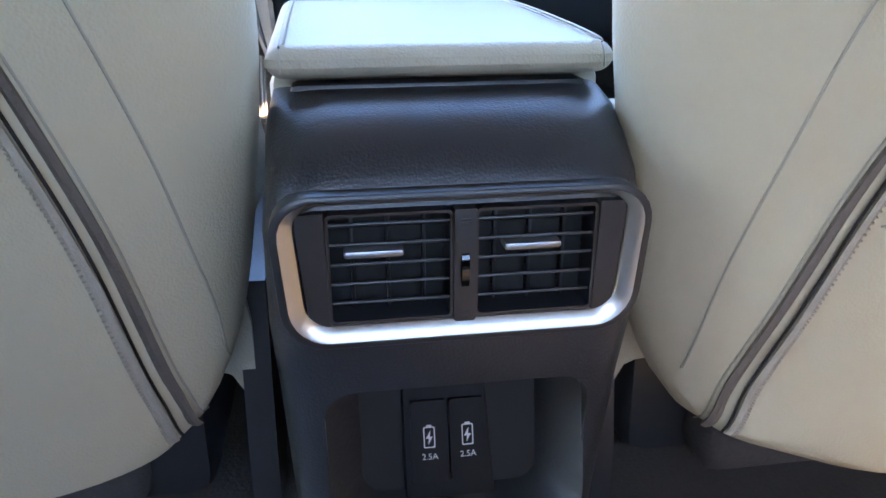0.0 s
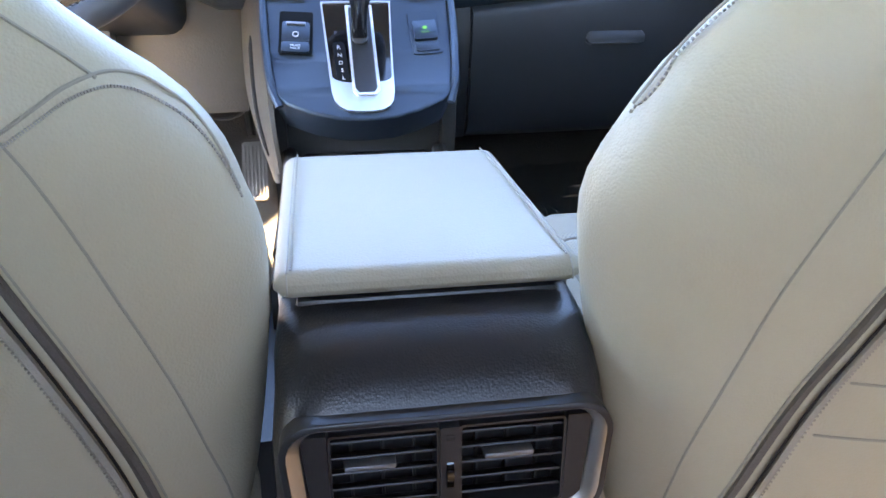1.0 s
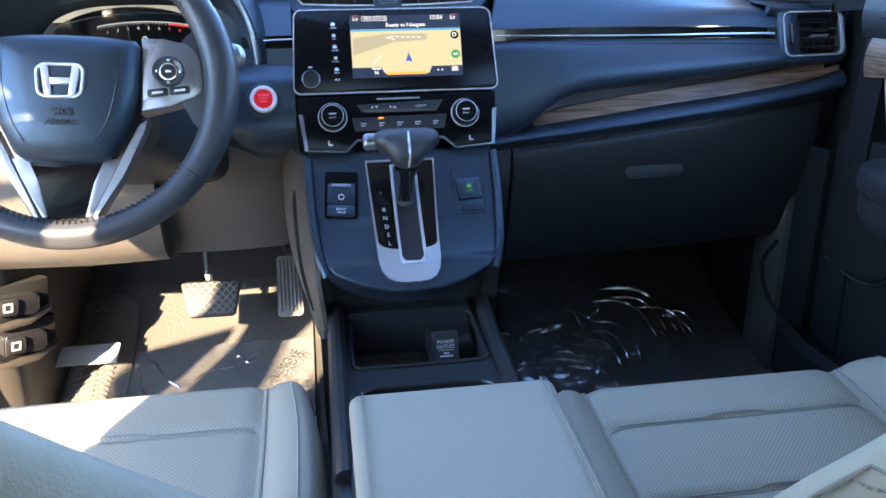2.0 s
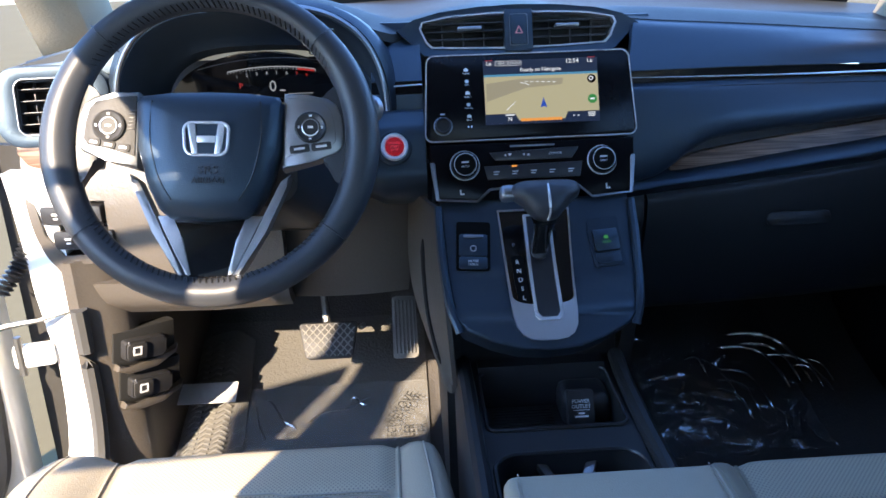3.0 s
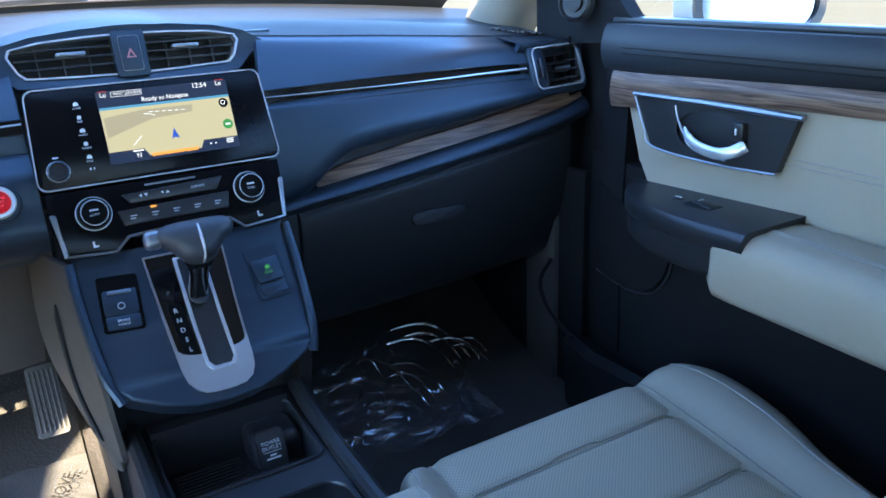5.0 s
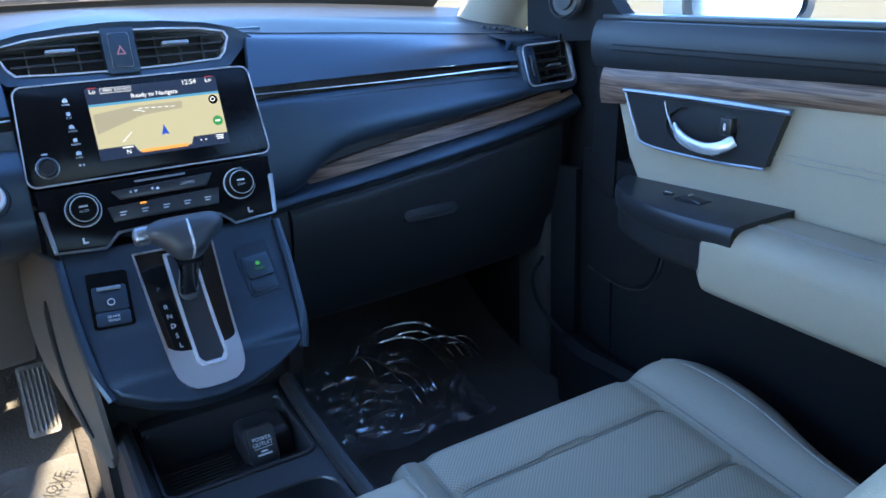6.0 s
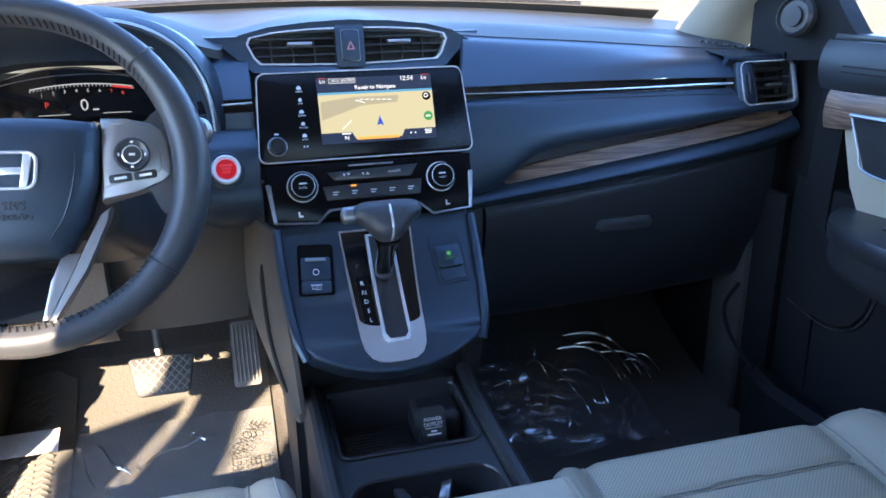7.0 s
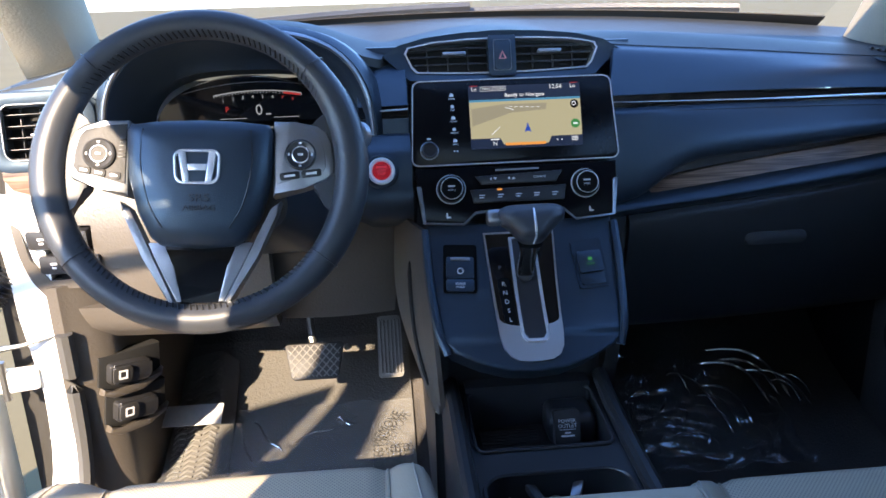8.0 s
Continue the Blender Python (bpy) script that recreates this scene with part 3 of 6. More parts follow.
# Unseen plates, outlines traced back along the sun from the mat's dark areas.
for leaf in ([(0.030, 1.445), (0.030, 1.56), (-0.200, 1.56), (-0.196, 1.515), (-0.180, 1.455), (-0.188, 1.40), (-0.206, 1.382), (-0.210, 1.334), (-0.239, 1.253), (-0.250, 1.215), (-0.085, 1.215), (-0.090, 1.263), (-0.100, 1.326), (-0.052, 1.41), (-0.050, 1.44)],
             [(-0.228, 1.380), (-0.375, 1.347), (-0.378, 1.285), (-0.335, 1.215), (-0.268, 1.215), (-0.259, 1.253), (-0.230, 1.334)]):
    part("shade", prism(leaf, 0.004, rear_m @ face(0, 0.0, 0), 0), CARPET, added_door3, "added dark plate cut to the footwell's shadow")

# ---- the closed passenger door ----
door2 = thing("door_2", (0.72, 0.8, 0.4), "closed passenger door with beige panel, walnut strip and black top", "car door", kind="structure")


def door_x(y, z):
    """The lining's inner face."""
    return 0.705 - 0.012 * math.sin(max(0, min(1, (1.14 - z) / 0.7)) * math.pi) + 1.6 * max(0, (y - 1.17)) ** 2


def dsheet(name, y0, y1, zt, zb, mat, parent, proud=0.0, label="", n=24, m=8, bulge=0.0, thick=0.03):
    def fn(u, v):
        y = lerp(y0, y1, u)
        z = lerp(zb(y), zt(y), v)
        return (door_x(y, z) - proud - bulge * math.sin(v * math.pi) ** 0.7, y, z)
    return part(name, sheet(fn, n, m, thick, (1, 0, 0)), mat, parent, label)


def wood_top(y):
    return 1.086 + 0.013 * min(1.0, max(0.0, (1.2 - y) / 0.4))


dsheet("lower_panel", 1.30, 0.25, lambda y: 0.94, lambda y: 0.42, DOORBLACK, door2, 0.0, "black plastic lower panel")
dsheet("top_pad", 1.262, 0.25, lambda y: 1.157, lambda y: wood_top(y) - 0.001, DOORPAD, door2, 0.006, "soft black upper pad", bulge=0.012)
part("sill_seal", box((0.03, 1.0, 0.012), pose(0.735, 0.76, 1.160), 0.004), SMOOTH, door2)


def wood_low(y):
    return curve1([(0.25, 1.070), (0.8, 1.067), (1.05, 1.058), (1.14, 1.047), (1.17, 1.036), (1.225, 1.030)], y)


strip = dsheet("wood_strip", 1.228, 0.25, wood_top, wood_low, WOOD, door2, 0.010, "walnut grain strip", bulge=0.006, n=40)
dsheet("beige_panel", 1.198, 0.25, wood_low, lambda y: 0.895 + max(0, y - 1.135) * 2.6, LEATHER, door2, 0.003, "beige stitched leather panel", m=12)
dsheet("front_edge", 1.258, 1.19, lambda y: 1.10, lambda y: 0.60, DOORBLACK, door2, 0.004)
# inner handle: black bowl with a chrome lever
HB = [(1.165, 1.060), (0.882, 1.060), (0.905, 0.984), (0.925, 0.978), (1.105, 0.980), (1.125, 0.985)]


def on_door(y, z, proud=0.0):
    return Vector((door_x(y, z) - proud, y, z))


b = bmesh.new()
hb_pts = [on_door(y, z, 0.016) for y, z in HB]
b.faces.new([b.verts.new(p) for p in hb_pts])
r = bmesh.ops.extrude_face_region(b, geom=b.faces[:])
bmesh.ops.translate(b, vec=(0.03, 0, 0), verts=[v for v in r["geom"] if isinstance(v, bmesh.types.BMVert)])
bowl = part("handle_bowl", b, SMOOTH, door2, "black door handle surround")
carve(bowl, turned([(0.002, -0.02), (0.046, -0.02), (0.050, 0.05), (0.002, 0.05)], Matrix.Translation((0.672, 1.015, 1.018)) @ Matrix.Rotation(radians(-90), 4, "Y") @ Matrix.Diagonal((0.68, 1.35, 1, 1)), 28))
part("bowl_back", box((0.004, 0.15, 0.078), pose(0.6905, 1.015, 1.018), 0.001), SMOOTH, bowl)
part("upper_trim", tube([on_door(1.165, 1.058, 0.018), on_door(1.03, 1.060, 0.019), on_door(0.95, 1.0595, 0.019), on_door(0.875, 1.0585, 0.018)], [0.004, 0.0062, 0.0068, 0.0045], 8, flat=0.8), SATIN, bowl, "satin chrome upper edge")
part("side_trim", tube(smooth_path([on_door(1.165, 1.058, 0.017), on_door(1.14, 1.01, 0.017), on_door(1.118, 0.983, 0.017), on_door(1.0, 0.978, 0.017), on_door(0.905, 0.982, 0.017)]), 0.0018, 6), SATIN, bowl, "thin chrome edge")
lever = [(1.062, 1.020), (1.045, 1.008), (1.020, 1.000), (0.990, 0.997), (0.968, 1.002), (0.955, 1.012)]
part("lever", tube(smooth_path([on_door(y, z, 0.016 + 0.014 * math.sin(k / 5 * math.pi)) for k, (y, z) in enumerate(lever)], 5), [0.003, 0.004, 0.005, 0.006, 0.007] + [0.0085] * 16 + [0.009] * 5, 12, flat=0.55, up=(1, 0, 0)), CHROME, bowl, "curved chrome pull lever")
part("finger_guard", tube(smooth_path([on_door(y, z, 0.017) for y, z in ((1.082, 1.050), (1.074, 1.030), (1.058, 1.008), (1.030, 0.992), (0.985, 0.986))], 5), 0.0016, 6), SATIN, bowl, "thin bright inner edge")
part("lock_knob", box((0.014, 0.020, 0.024), pose(0.680, 0.965, 1.030), 0.003), SMOOTH, bowl)
part("lock_mark", box((0.002, 0.003, 0.009), pose(0.6725, 0.965, 1.030), 0.0005), INKW, bowl)


def arm_sections(y0, y1, z_of, w_of, h_of, n=20, r=0.35):
    secs = []
    for i in range(n + 1):
        y = lerp(y0, y1, i / n)
        w, h, zc = w_of(y), h_of(y), z_of(y)
        secs.append([(door_x(y, zc) + 0.01 - w / 2 + px, y, zc + py) for px, py in rrect(w, h, min(w, h) * r, 4)])
    return secs


def nose(y, y0, length):
    return math.sqrt(max(0.02, 1 - max(0, 1 - (y0 - y) / length) ** 2))


part("armrest_support", loft(arm_sections(1.150, 0.845, lambda y: 0.878 + 0.012 * (1.150 - y) / 0.3, lambda y: 0.112 * nose(y, 1.150, 0.22) + 0.012, lambda y: 0.066 - 0.022 * max(0, y - 1.02) / 0.13, 20, 0.3)), SMOOTH, door2, "black armrest support")
part("switch_panel", loft([[(door_x(y, 0.92) + 0.004 - w + px * w, y, 0.912 + 0.012 * (1.155 - y) / 0.3 + pz) for px, pz in ((0, -0.006), (0.015, 0.004), (0.05, 0.009), (0.12, 0.011), (1, 0.011), (1, -0.024), (0.10, -0.024), (0.03, -0.018))] for y, w in [(lerp(1.158, 0.862, k / 24), 0.124 * nose(lerp(1.158, 0.862, k / 24), 1.158, 0.24) + 0.004) for k in range(25)]]), SMOOTH, door2, "black window switch panel")
# Solid plate, with the switch well's shade given by black colour alone.
part("switch_well", box((0.030, 0.046, 0.006), pose(0.640, 0.980, 0.9290, 2.3), 0.002), VOID, door2)
sw = part("window_switch", box((0.020, 0.034, 0.010), pose(0.640, 0.978, 0.9305, 8), 0.003), SMOOTH, door2, "black window switch with a small mark")
bars([(0, 0.008, 0.010, 0.0015)], pose(0.640, 0.978, 0.9360, 8), INKW, sw)
part("lock_switch", box((0.012, 0.014, 0.006), pose(0.645, 1.030, 0.9275), 0.002), SMOOTH, door2)
bars([(0, 0, 0.003, 0.012)], Matrix.Translation((0.645, 1.030, 0.9310)), INKW, door2)
# Added backing behind the lining; both blocks stop daylight leaking through gaps.
part("door_shell", box((0.03, 1.02, 0.71), pose(0.752, 0.76, 0.785), 0.004), DOORBLACK, door2, "dark inner door shell")
part("front_seal", box((0.03, 0.26, 0.66), pose(0.782, 1.39, 0.80), 0.01), DOORBLACK, door2, "added black block that stops daylight in the gap")
part("armrest_pad", loft(arm_sections(0.950, 0.25, lambda y: 0.880 - 0.02 * (0.925 - y), lambda y: 0.122 * nose(y, 0.950, 0.05) + 0.01, lambda y: 0.098 * (0.80 + 0.20 * nose(y, 0.950, 0.06)), 32, 0.28)), LEATHER, door2, "beige padded armrest")
for dz in (0.0, 0.008):
    part("stitch_line", tube([on_door(lerp(1.20, 0.25, k / 20), 1.116 + dz, 0.0185) for k in range(21)], 0.0012, 5), material("black_thread", (0.006, 0.006, 0.007), 0.8), door2)
    part("stitch_line", tube([on_door(lerp(0.905, 0.25, k / 16), 0.996 + dz - 0.010 * k / 16, 0.0045) for k in range(17)], 0.0012, 5), THREAD, door2)
    part("stitch_line", tube([(door_x(y, 0.9) - 0.072 + dz * 0.8, y, 0.9300 - 0.02 * (0.925 - y)) for y in [lerp(0.90, 0.25, k / 12) for k in range(13)]], 0.0012, 5), THREAD, door2)
grille = [(1.258, 0.900), (1.200, 0.880), (1.10, 0.862), (1.076, 0.850), (1.074, 0.815), (1.084, 0.780), (1.105, 0.752), (1.135, 0.738), (1.18, 0.735), (1.258, 0.740)]
part("speaker_grille", loft([[on_door(1.17 + (y - 1.17) * k, 0.81 + (z - 0.81) * k, d) for y, z in grille] for k, d in ((1.0, -0.01), (1.0, 0.004), (0.97, 0.008), (0.1, 0.010))]), DOORBLACK, door2, "black speaker grille")
part("grille_groove", tube(smooth_path([on_door(y, z - 0.004, 0.004) for y, z in grille[2:]], 6), 0.0022, 6), SMOOTH, door2)
part("map_pocket", loft([[(door_x(y, 0.55) + 0.02 - px, y, 0.44 + pz) for px, pz in ((0, 0), (0.075, 0.01), (0.085, h), (0.07, h + 0.012), (0.06, h), (0.0, h - 0.02))] for y, h in [(lerp(1.30, 0.3, k / 10), 0.15 + 0.05 * k / 10) for k in range(11)]]), DOORBLACK, door2, "black plastic door pocket")
part("pocket_edge", tube(smooth_path([(0.668, 1.345, 0.735), (0.655, 1.36, 0.69), (0.65, 1.33, 0.645), (0.64, 1.25, 0.62)]), 0.004, 6), DOORBLACK, door2)
# sail panel with the tweeter, and the outside mirror
part("sail_panel", loft([[(x, y, z) for y, z in ((1.46, 1.11), (1.20, 1.13), (1.20, 1.155), (1.225, 1.17), (1.30, 1.25), (1.38, 1.27), (1.46, 1.25))] for x in (0.722, 0.752)]), DOORBLACK, door2, "black sail panel")
tw = part("tweeter", turned([(0.032, 0), (0.032, 0.012), (0.027, 0.017), (0.024, 0.012), (0.004, 0.013)], look((0.705, 1.325, 1.187), (1.4, 1.52, 1.1)), 28), SMOOTH, door2, "round black tweeter")
part("grille", turned([(0.016, 0), (0.016, 0.018), (0.012, 0.0185)], look((0.705, 1.325, 1.187), (1.4, 1.52, 1.1)), 20), HARD, tw)
glass = part("pane", sheet(lambda u, v: (0.745 - 0.10 * v, lerp(1.30, 0.30, u) - 0.30 * v * (1 - u), lerp(1.14, 1.50, v)), 6, 6), GLASS, door2)
glass.visible_shadow = False
mm = look((0.97, 1.18, 1.185), (0.55, 0.35, 1.26)) @ Matrix.Rotation(radians(180), 4, "Y")
mirror = part("mirror_housing", prism(rrect(0.225, 0.135, 0.05, 6), 0.0, mm, 0, back=0.09), WHITE, door2, "white door mirror housing")
part("mirror_frame", frame_ring(rrect(0.225, 0.135, 0.05, 6), rrect(0.200, 0.112, 0.042, 6), 0.012, mm), SMOOTH, mirror)
part("mirror_glass", prism(rrect(0.202, 0.114, 0.042, 6), 0.003, mm), material("mirror", (0.30, 0.35, 0.43), 0.02, 1.0, 0, 100, 0.0), mirror, "real mirror glass")
part("mirror_foot", box((0.14, 0.06, 0.05), pose(0.84, 1.25, 1.13), 0.015), SMOOTH, mirror)


# ---- dashboard ----
CX = 0.0
dash = thing("dashboard", (0, 1.5, 0.75), "dark dashboard with walnut strip, chrome lines and a central screen", "dashboard")


def back_off(x):
    """The fascia falls away towards both doors."""
    return 0.050 * (max(0, abs(x - CX) - 0.14) / 0.56) ** 2


def z_seam(x):
    return curve1([(0.10, 1.176), (0.15, 1.167), (0.36, 1.151), (0.60, 1.131), (0.74, 1.122)], x)


def z_line(x):
    return curve1([(0.10, 1.101), (0.15, 1.102), (0.31, 1.102), (0.50, 1.098), (0.63, 1.092)], x)


def z_wood_t(x):
    return curve1([(0.21, 0.966), (0.236, 0.979), (0.31, 0.992), (0.407, 1.003), (0.511, 1.013), (0.622, 1.025), (0.67, 1.031), (0.745, 1.038)], x)


def z_wood_b(x):
    return curve1([(0.115, 0.955), (0.21, 0.963), (0.305, 0.973), (0.402, 0.984), (0.506, 0.993), (0.616, 1.004), (0.70, 1.015), (0.745, 1.026)], x)


def z_pad_low(x):
    return curve1([(0.115, 0.945), (0.185, 0.958), (0.212, 0.975), (0.24, 0.996), (0.27, 1.008), (0.32, 1.014), (0.45, 1.022), (0.62, 1.034), (0.735, 1.044)], x)


def z_lip(x):
    return curve1([(0.115, 0.928), (0.15, 0.931), (0.21, 0.938), (0.30, 0.945), (0.40, 0.953), (0.50, 0.961), (0.614, 0.973), (0.71, 0.985), (0.745, 0.992)], x)


def band(name, x0, x1, rows, mat, parent=dash, label="", n=36, thick=0.012, sub=5, shy=0.0):
    """A strip of fascia between curves: rows of functions x -> (y, z), top to bottom."""
    def fn(u, v):
        x = lerp(x0 + shy * (1 - v), x1, u)
        pts = [r(x) for r in rows]
        k = v * (len(pts) - 1)
        ks = list(range(len(pts)))
        return (x, curve1([(i, pts[i][0]) for i in ks], k) + back_off(x), curve1([(i, pts[i][1]) for i in ks], k))
    return part(name, sheet(fn, n, sub * (len(rows) - 1), thick), mat, parent, label)


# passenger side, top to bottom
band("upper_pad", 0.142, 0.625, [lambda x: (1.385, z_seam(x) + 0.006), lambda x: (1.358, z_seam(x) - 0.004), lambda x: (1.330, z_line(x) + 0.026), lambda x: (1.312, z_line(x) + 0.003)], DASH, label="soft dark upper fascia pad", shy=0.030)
band("gloss_strip", 0.135, 0.60, [lambda x: (1.313, z_line(x) + 0.002), lambda x: (1.312, z_line(x) - 0.014)], GLOSS, label="piano black strip")
part("chrome_strip", tube([(x, 1.3095 + back_off(x), z_line(x) - 0.006 - 0.004 * math.sin((x - 0.15) / 0.45 * 3.1)) for x in [lerp(0.150, 0.612, k / 20) for k in range(21)]], [0.0006 + 0.0014 * k / 20 for k in range(21)], 6), CHROME, dash, "slim chrome strip")
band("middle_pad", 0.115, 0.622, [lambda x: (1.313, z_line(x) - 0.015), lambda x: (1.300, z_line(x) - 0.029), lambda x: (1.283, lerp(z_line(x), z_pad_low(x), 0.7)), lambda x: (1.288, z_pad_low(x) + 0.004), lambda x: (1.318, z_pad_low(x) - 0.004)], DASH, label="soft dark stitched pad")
part("stitch_line", tube([(x, 1.3055 + back_off(x), z_line(x) - 0.022) for x in [lerp(0.15, 0.61, k / 20) for k in range(21)]], 0.0009, 5), BLACK, dash)
band("recess", 0.115, 0.74, [lambda x: (1.325, z_pad_low(x) + 0.01), lambda x: (1.322, z_wood_t(x) - 0.002)], SMOOTH)
band("wood_strip", 0.210, 0.745, [lambda x: (1.311, z_wood_t(x) + 0.002), lambda x: (1.299, z_wood_b(x))], WOOD, label="walnut grain strip", n=60)
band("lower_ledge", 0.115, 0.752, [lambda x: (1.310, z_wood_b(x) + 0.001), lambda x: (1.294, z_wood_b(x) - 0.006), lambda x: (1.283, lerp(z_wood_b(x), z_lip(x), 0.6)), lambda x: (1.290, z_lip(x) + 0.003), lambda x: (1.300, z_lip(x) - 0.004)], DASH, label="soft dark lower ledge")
# Glove box parts get a darker skin; their shade is put into the colour.
gb = band("glove_box_lid", 0.178, 0.715, [lambda x: (1.303, z_lip(x) - 0.006), lambda x: (1.297, z_lip(x) - 0.022), lambda x: (1.306, 0.86), lambda x: (1.345, 0.74), lambda x: (1.40, 0.715)], DOORPAD, label="dark closed glove box lid", n=30)
part("handle", prism(rrect(0.098, 0.020, 0.008), 0.007, face(0.412, 1.313, 0.880, 8), 0.003), DOORPAD, gb, "black glove box handle")
band("side_filler", 0.10, 0.174, [lambda x: (1.303, z_lip(x) - 0.004), lambda x: (1.306, 0.86), lambda x: (1.36, 0.72)], DOORPAD)
band("end_filler", 0.718, 0.75, [lambda x: (1.31, 1.13), lambda x: (1.305, 1.0), lambda x: (1.32, 0.86), lambda x: (1.38, 0.72)], DOORBLACK)
band("under_panel", -0.70, 0.74, [lambda x: (1.40, 0.716 if x > 0 else 0.80), lambda x: (1.78, 0.80)], BLACK, sub=2)


# the top, from the fascia to the windshield
def top_rear(x):
    ax = x - CX
    if ax > 0.13:
        return 1.384, z_seam(x) + 0.007
    if ax > -0.15:
        return 1.392, 1.1975 - 1.45 * ax * ax
    return lerp(1.392, 1.345, min(1.0, (-ax - 0.15) / 0.06)), curve1([(-0.75, 1.13), (-0.62, 1.16), (-0.52, 1.192), (-0.38, 1.21), (-0.29, 1.202), (-0.24, 1.185), (-0.18, 1.163), (-0.15, 1.165)], x)


def dash_top(u, v):
    x = lerp(-0.74, 0.74, u)
    y0, z0 = top_rear(x)
    y0 += back_off(x)
    y1 = 1.90 - 0.16 * (x / 0.7) ** 2
    z1 = 1.206 - 0.035 * (x / 0.7) ** 2
    swell = curve1([(0.10, 0.0), (0.2, 0.012), (0.55, 0.010), (0.75, 0.0)], abs(x - CX))
    z = lerp(z0, z1, v ** 1.5) + swell * math.sin(min(1, v * 2.2) * math.pi)
    return (x, lerp(y0, y1, v), z)


part("top_pad", sheet(dash_top, 74, 20, 0.012, (0, 0, -1)), DASHTOP, dash, "matte dark dash top")
b = bmesh.new()
for k in range(9):
    xg = 0.630 + 0.0105 * k
    yg = 1.470 - 0.004 * k
    box((0.005, 0.034, 0.004), Matrix.Translation(dash_top((xg + 0.74) / 1.48, (yg - 1.384 - back_off(xg)) / (1.90 - 0.16 * (xg / 0.7) ** 2 - 1.384 - back_off(xg)))) @ pose(0, 0, 0.001, -6, 0, -25), 0.001, into=b)
part("defroster_grille", b, SMOOTH, dash, "black side window demister slots")


def vent(cx, cz, w, h, parent, name, m, slats=3, tab=None, uprights=5, tilt=-12.0, tab_mat=SATIN, depth=0.028):
    """An air vent: frame, dark box behind, blades, upright vanes and a tab. Its place m is on the surface."""
    v = part(name, frame_ring(rrect(w, h, 0.003), rrect(w - 0.003, h - 0.003, 0.002), 0.001, m, back=0.02), SMOOTH, parent)
    part("back", prism(rrect(w - 0.002, h - 0.002, 0.002), -depth, m, back=depth + 0.003), VOID, v)
    for k in range(slats):
        y = (k + 1 - (slats + 1) / 2) * h / (slats + 0.6)
        part("blade", box((w - 0.003, 0.0016, 0.012), at(m, 0, y, -0.007) @ Matrix.Rotation(radians(tilt), 4, "X"), 0.0005), SMOOTH, v)
    for k in range(uprights):
        x = (k + 1 - (uprights + 1) / 2) * w / (uprights + 0.4)
        part("vane", box((0.0018, h - 0.004, 0.008), at(m, x, 0, -0.018), 0.0004), SMOOTH, v)
    if tab is not None:
        part("tab", box((0.030, 0.0042, 0.012), at(m, tab[0], tab[1], 0.000), 0.0018), tab_mat, v, "satin silver slider")
    return v


part("vent_backing", box((0.40, 0.012, 0.085), pose(0.0, 1.412, 1.135), 0.002), DASH, dash)
# centre vents above the screen
MV = face(CX, 1.372, 1.162, 14)
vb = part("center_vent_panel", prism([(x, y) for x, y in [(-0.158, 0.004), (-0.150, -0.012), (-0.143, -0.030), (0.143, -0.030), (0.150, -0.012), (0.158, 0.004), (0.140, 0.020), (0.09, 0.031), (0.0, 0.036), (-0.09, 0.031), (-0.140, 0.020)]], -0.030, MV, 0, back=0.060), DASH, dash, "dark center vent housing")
outer = [(-0.138, 0.006), (-0.134, 0.014), (-0.10, 0.0205), (-0.05, 0.0235), (0, 0.0245), (0.05, 0.0235), (0.10, 0.0205), (0.134, 0.014), (0.138, 0.006), (0.130, -0.012), (0.122, -0.020), (0.06, -0.0225), (0.0, -0.0235), (-0.06, -0.0225), (-0.122, -0.020), (-0.130, -0.012)]
outer = [(x * 1.03, y * 1.09) for x, y in outer]
inner = [(x * 0.980, y * 0.91) for x, y in outer]
outer2 = [(-0.174, 0.004), (-0.150, 0.0185), (-0.112, 0.028), (-0.055, 0.034), (0, 0.0355), (0.055, 0.034), (0.112, 0.028), (0.150, 0.0185), (0.174, 0.004), (0.152, -0.016), (0.136, -0.032), (0.06, -0.036), (0, -0.036), (-0.06, -0.036), (-0.136, -0.032), (-0.152, -0.016)]
part("housing", frame_ring(outer2, outer, 0.004, MV, inner_depth=0.0005, back=0.03), DASH, vb)
part("chrome_frame", frame_ring(outer, inner, 0.003, MV, back=0.02), CHROME, vb, "chrome vent surround")
for s in (-1, 1):
    half = [(0.017 * s, 0.023), (0.137 * s, 0.012), (0.137 * s, 0.005), (0.122 * s, -0.020), (0.017 * s, -0.023)]
    av = part("air_vent", prism(half, -0.018, MV, 0, back=0.026), VOID, dash)
    for y, x1 in ((0.0125, 0.134), (0.0015, 0.133), (-0.0095, 0.127)):
        part("blade", prism([(0.017 * s, -0.0010), (x1 * s, -0.0010), (x1 * s, 0.0010), (0.017 * s, 0.0010)], 0.0, at(MV, 0, y, -0.001) @ Matrix.Rotation(radians(8), 4, "X"), 0.0004, back=0.014), SMOOTH, av)
    for x in (0.048, 0.078, 0.108):
        part("vane", box((0.0016, 0.034, 0.006), at(MV, s * x, 0, -0.014), 0.0004), SMOOTH, av)
    part("tab", box((0.034, 0.0048, 0.014), at(MV, 0.070 * s, 0.0045, 0.0005), 0.0016), SATIN, av, "satin silver slider")
hz = part("hazard_switch", prism(rrect(0.040, 0.058, 0.003), 0.006, MV, 0.002, back=0.015), DASH, dash, "dark hazard switch with a red triangle")
part("button", prism(rrect(0.024, 0.042, 0.003), 0.0085, MV, 0.0015), DASH, hz)
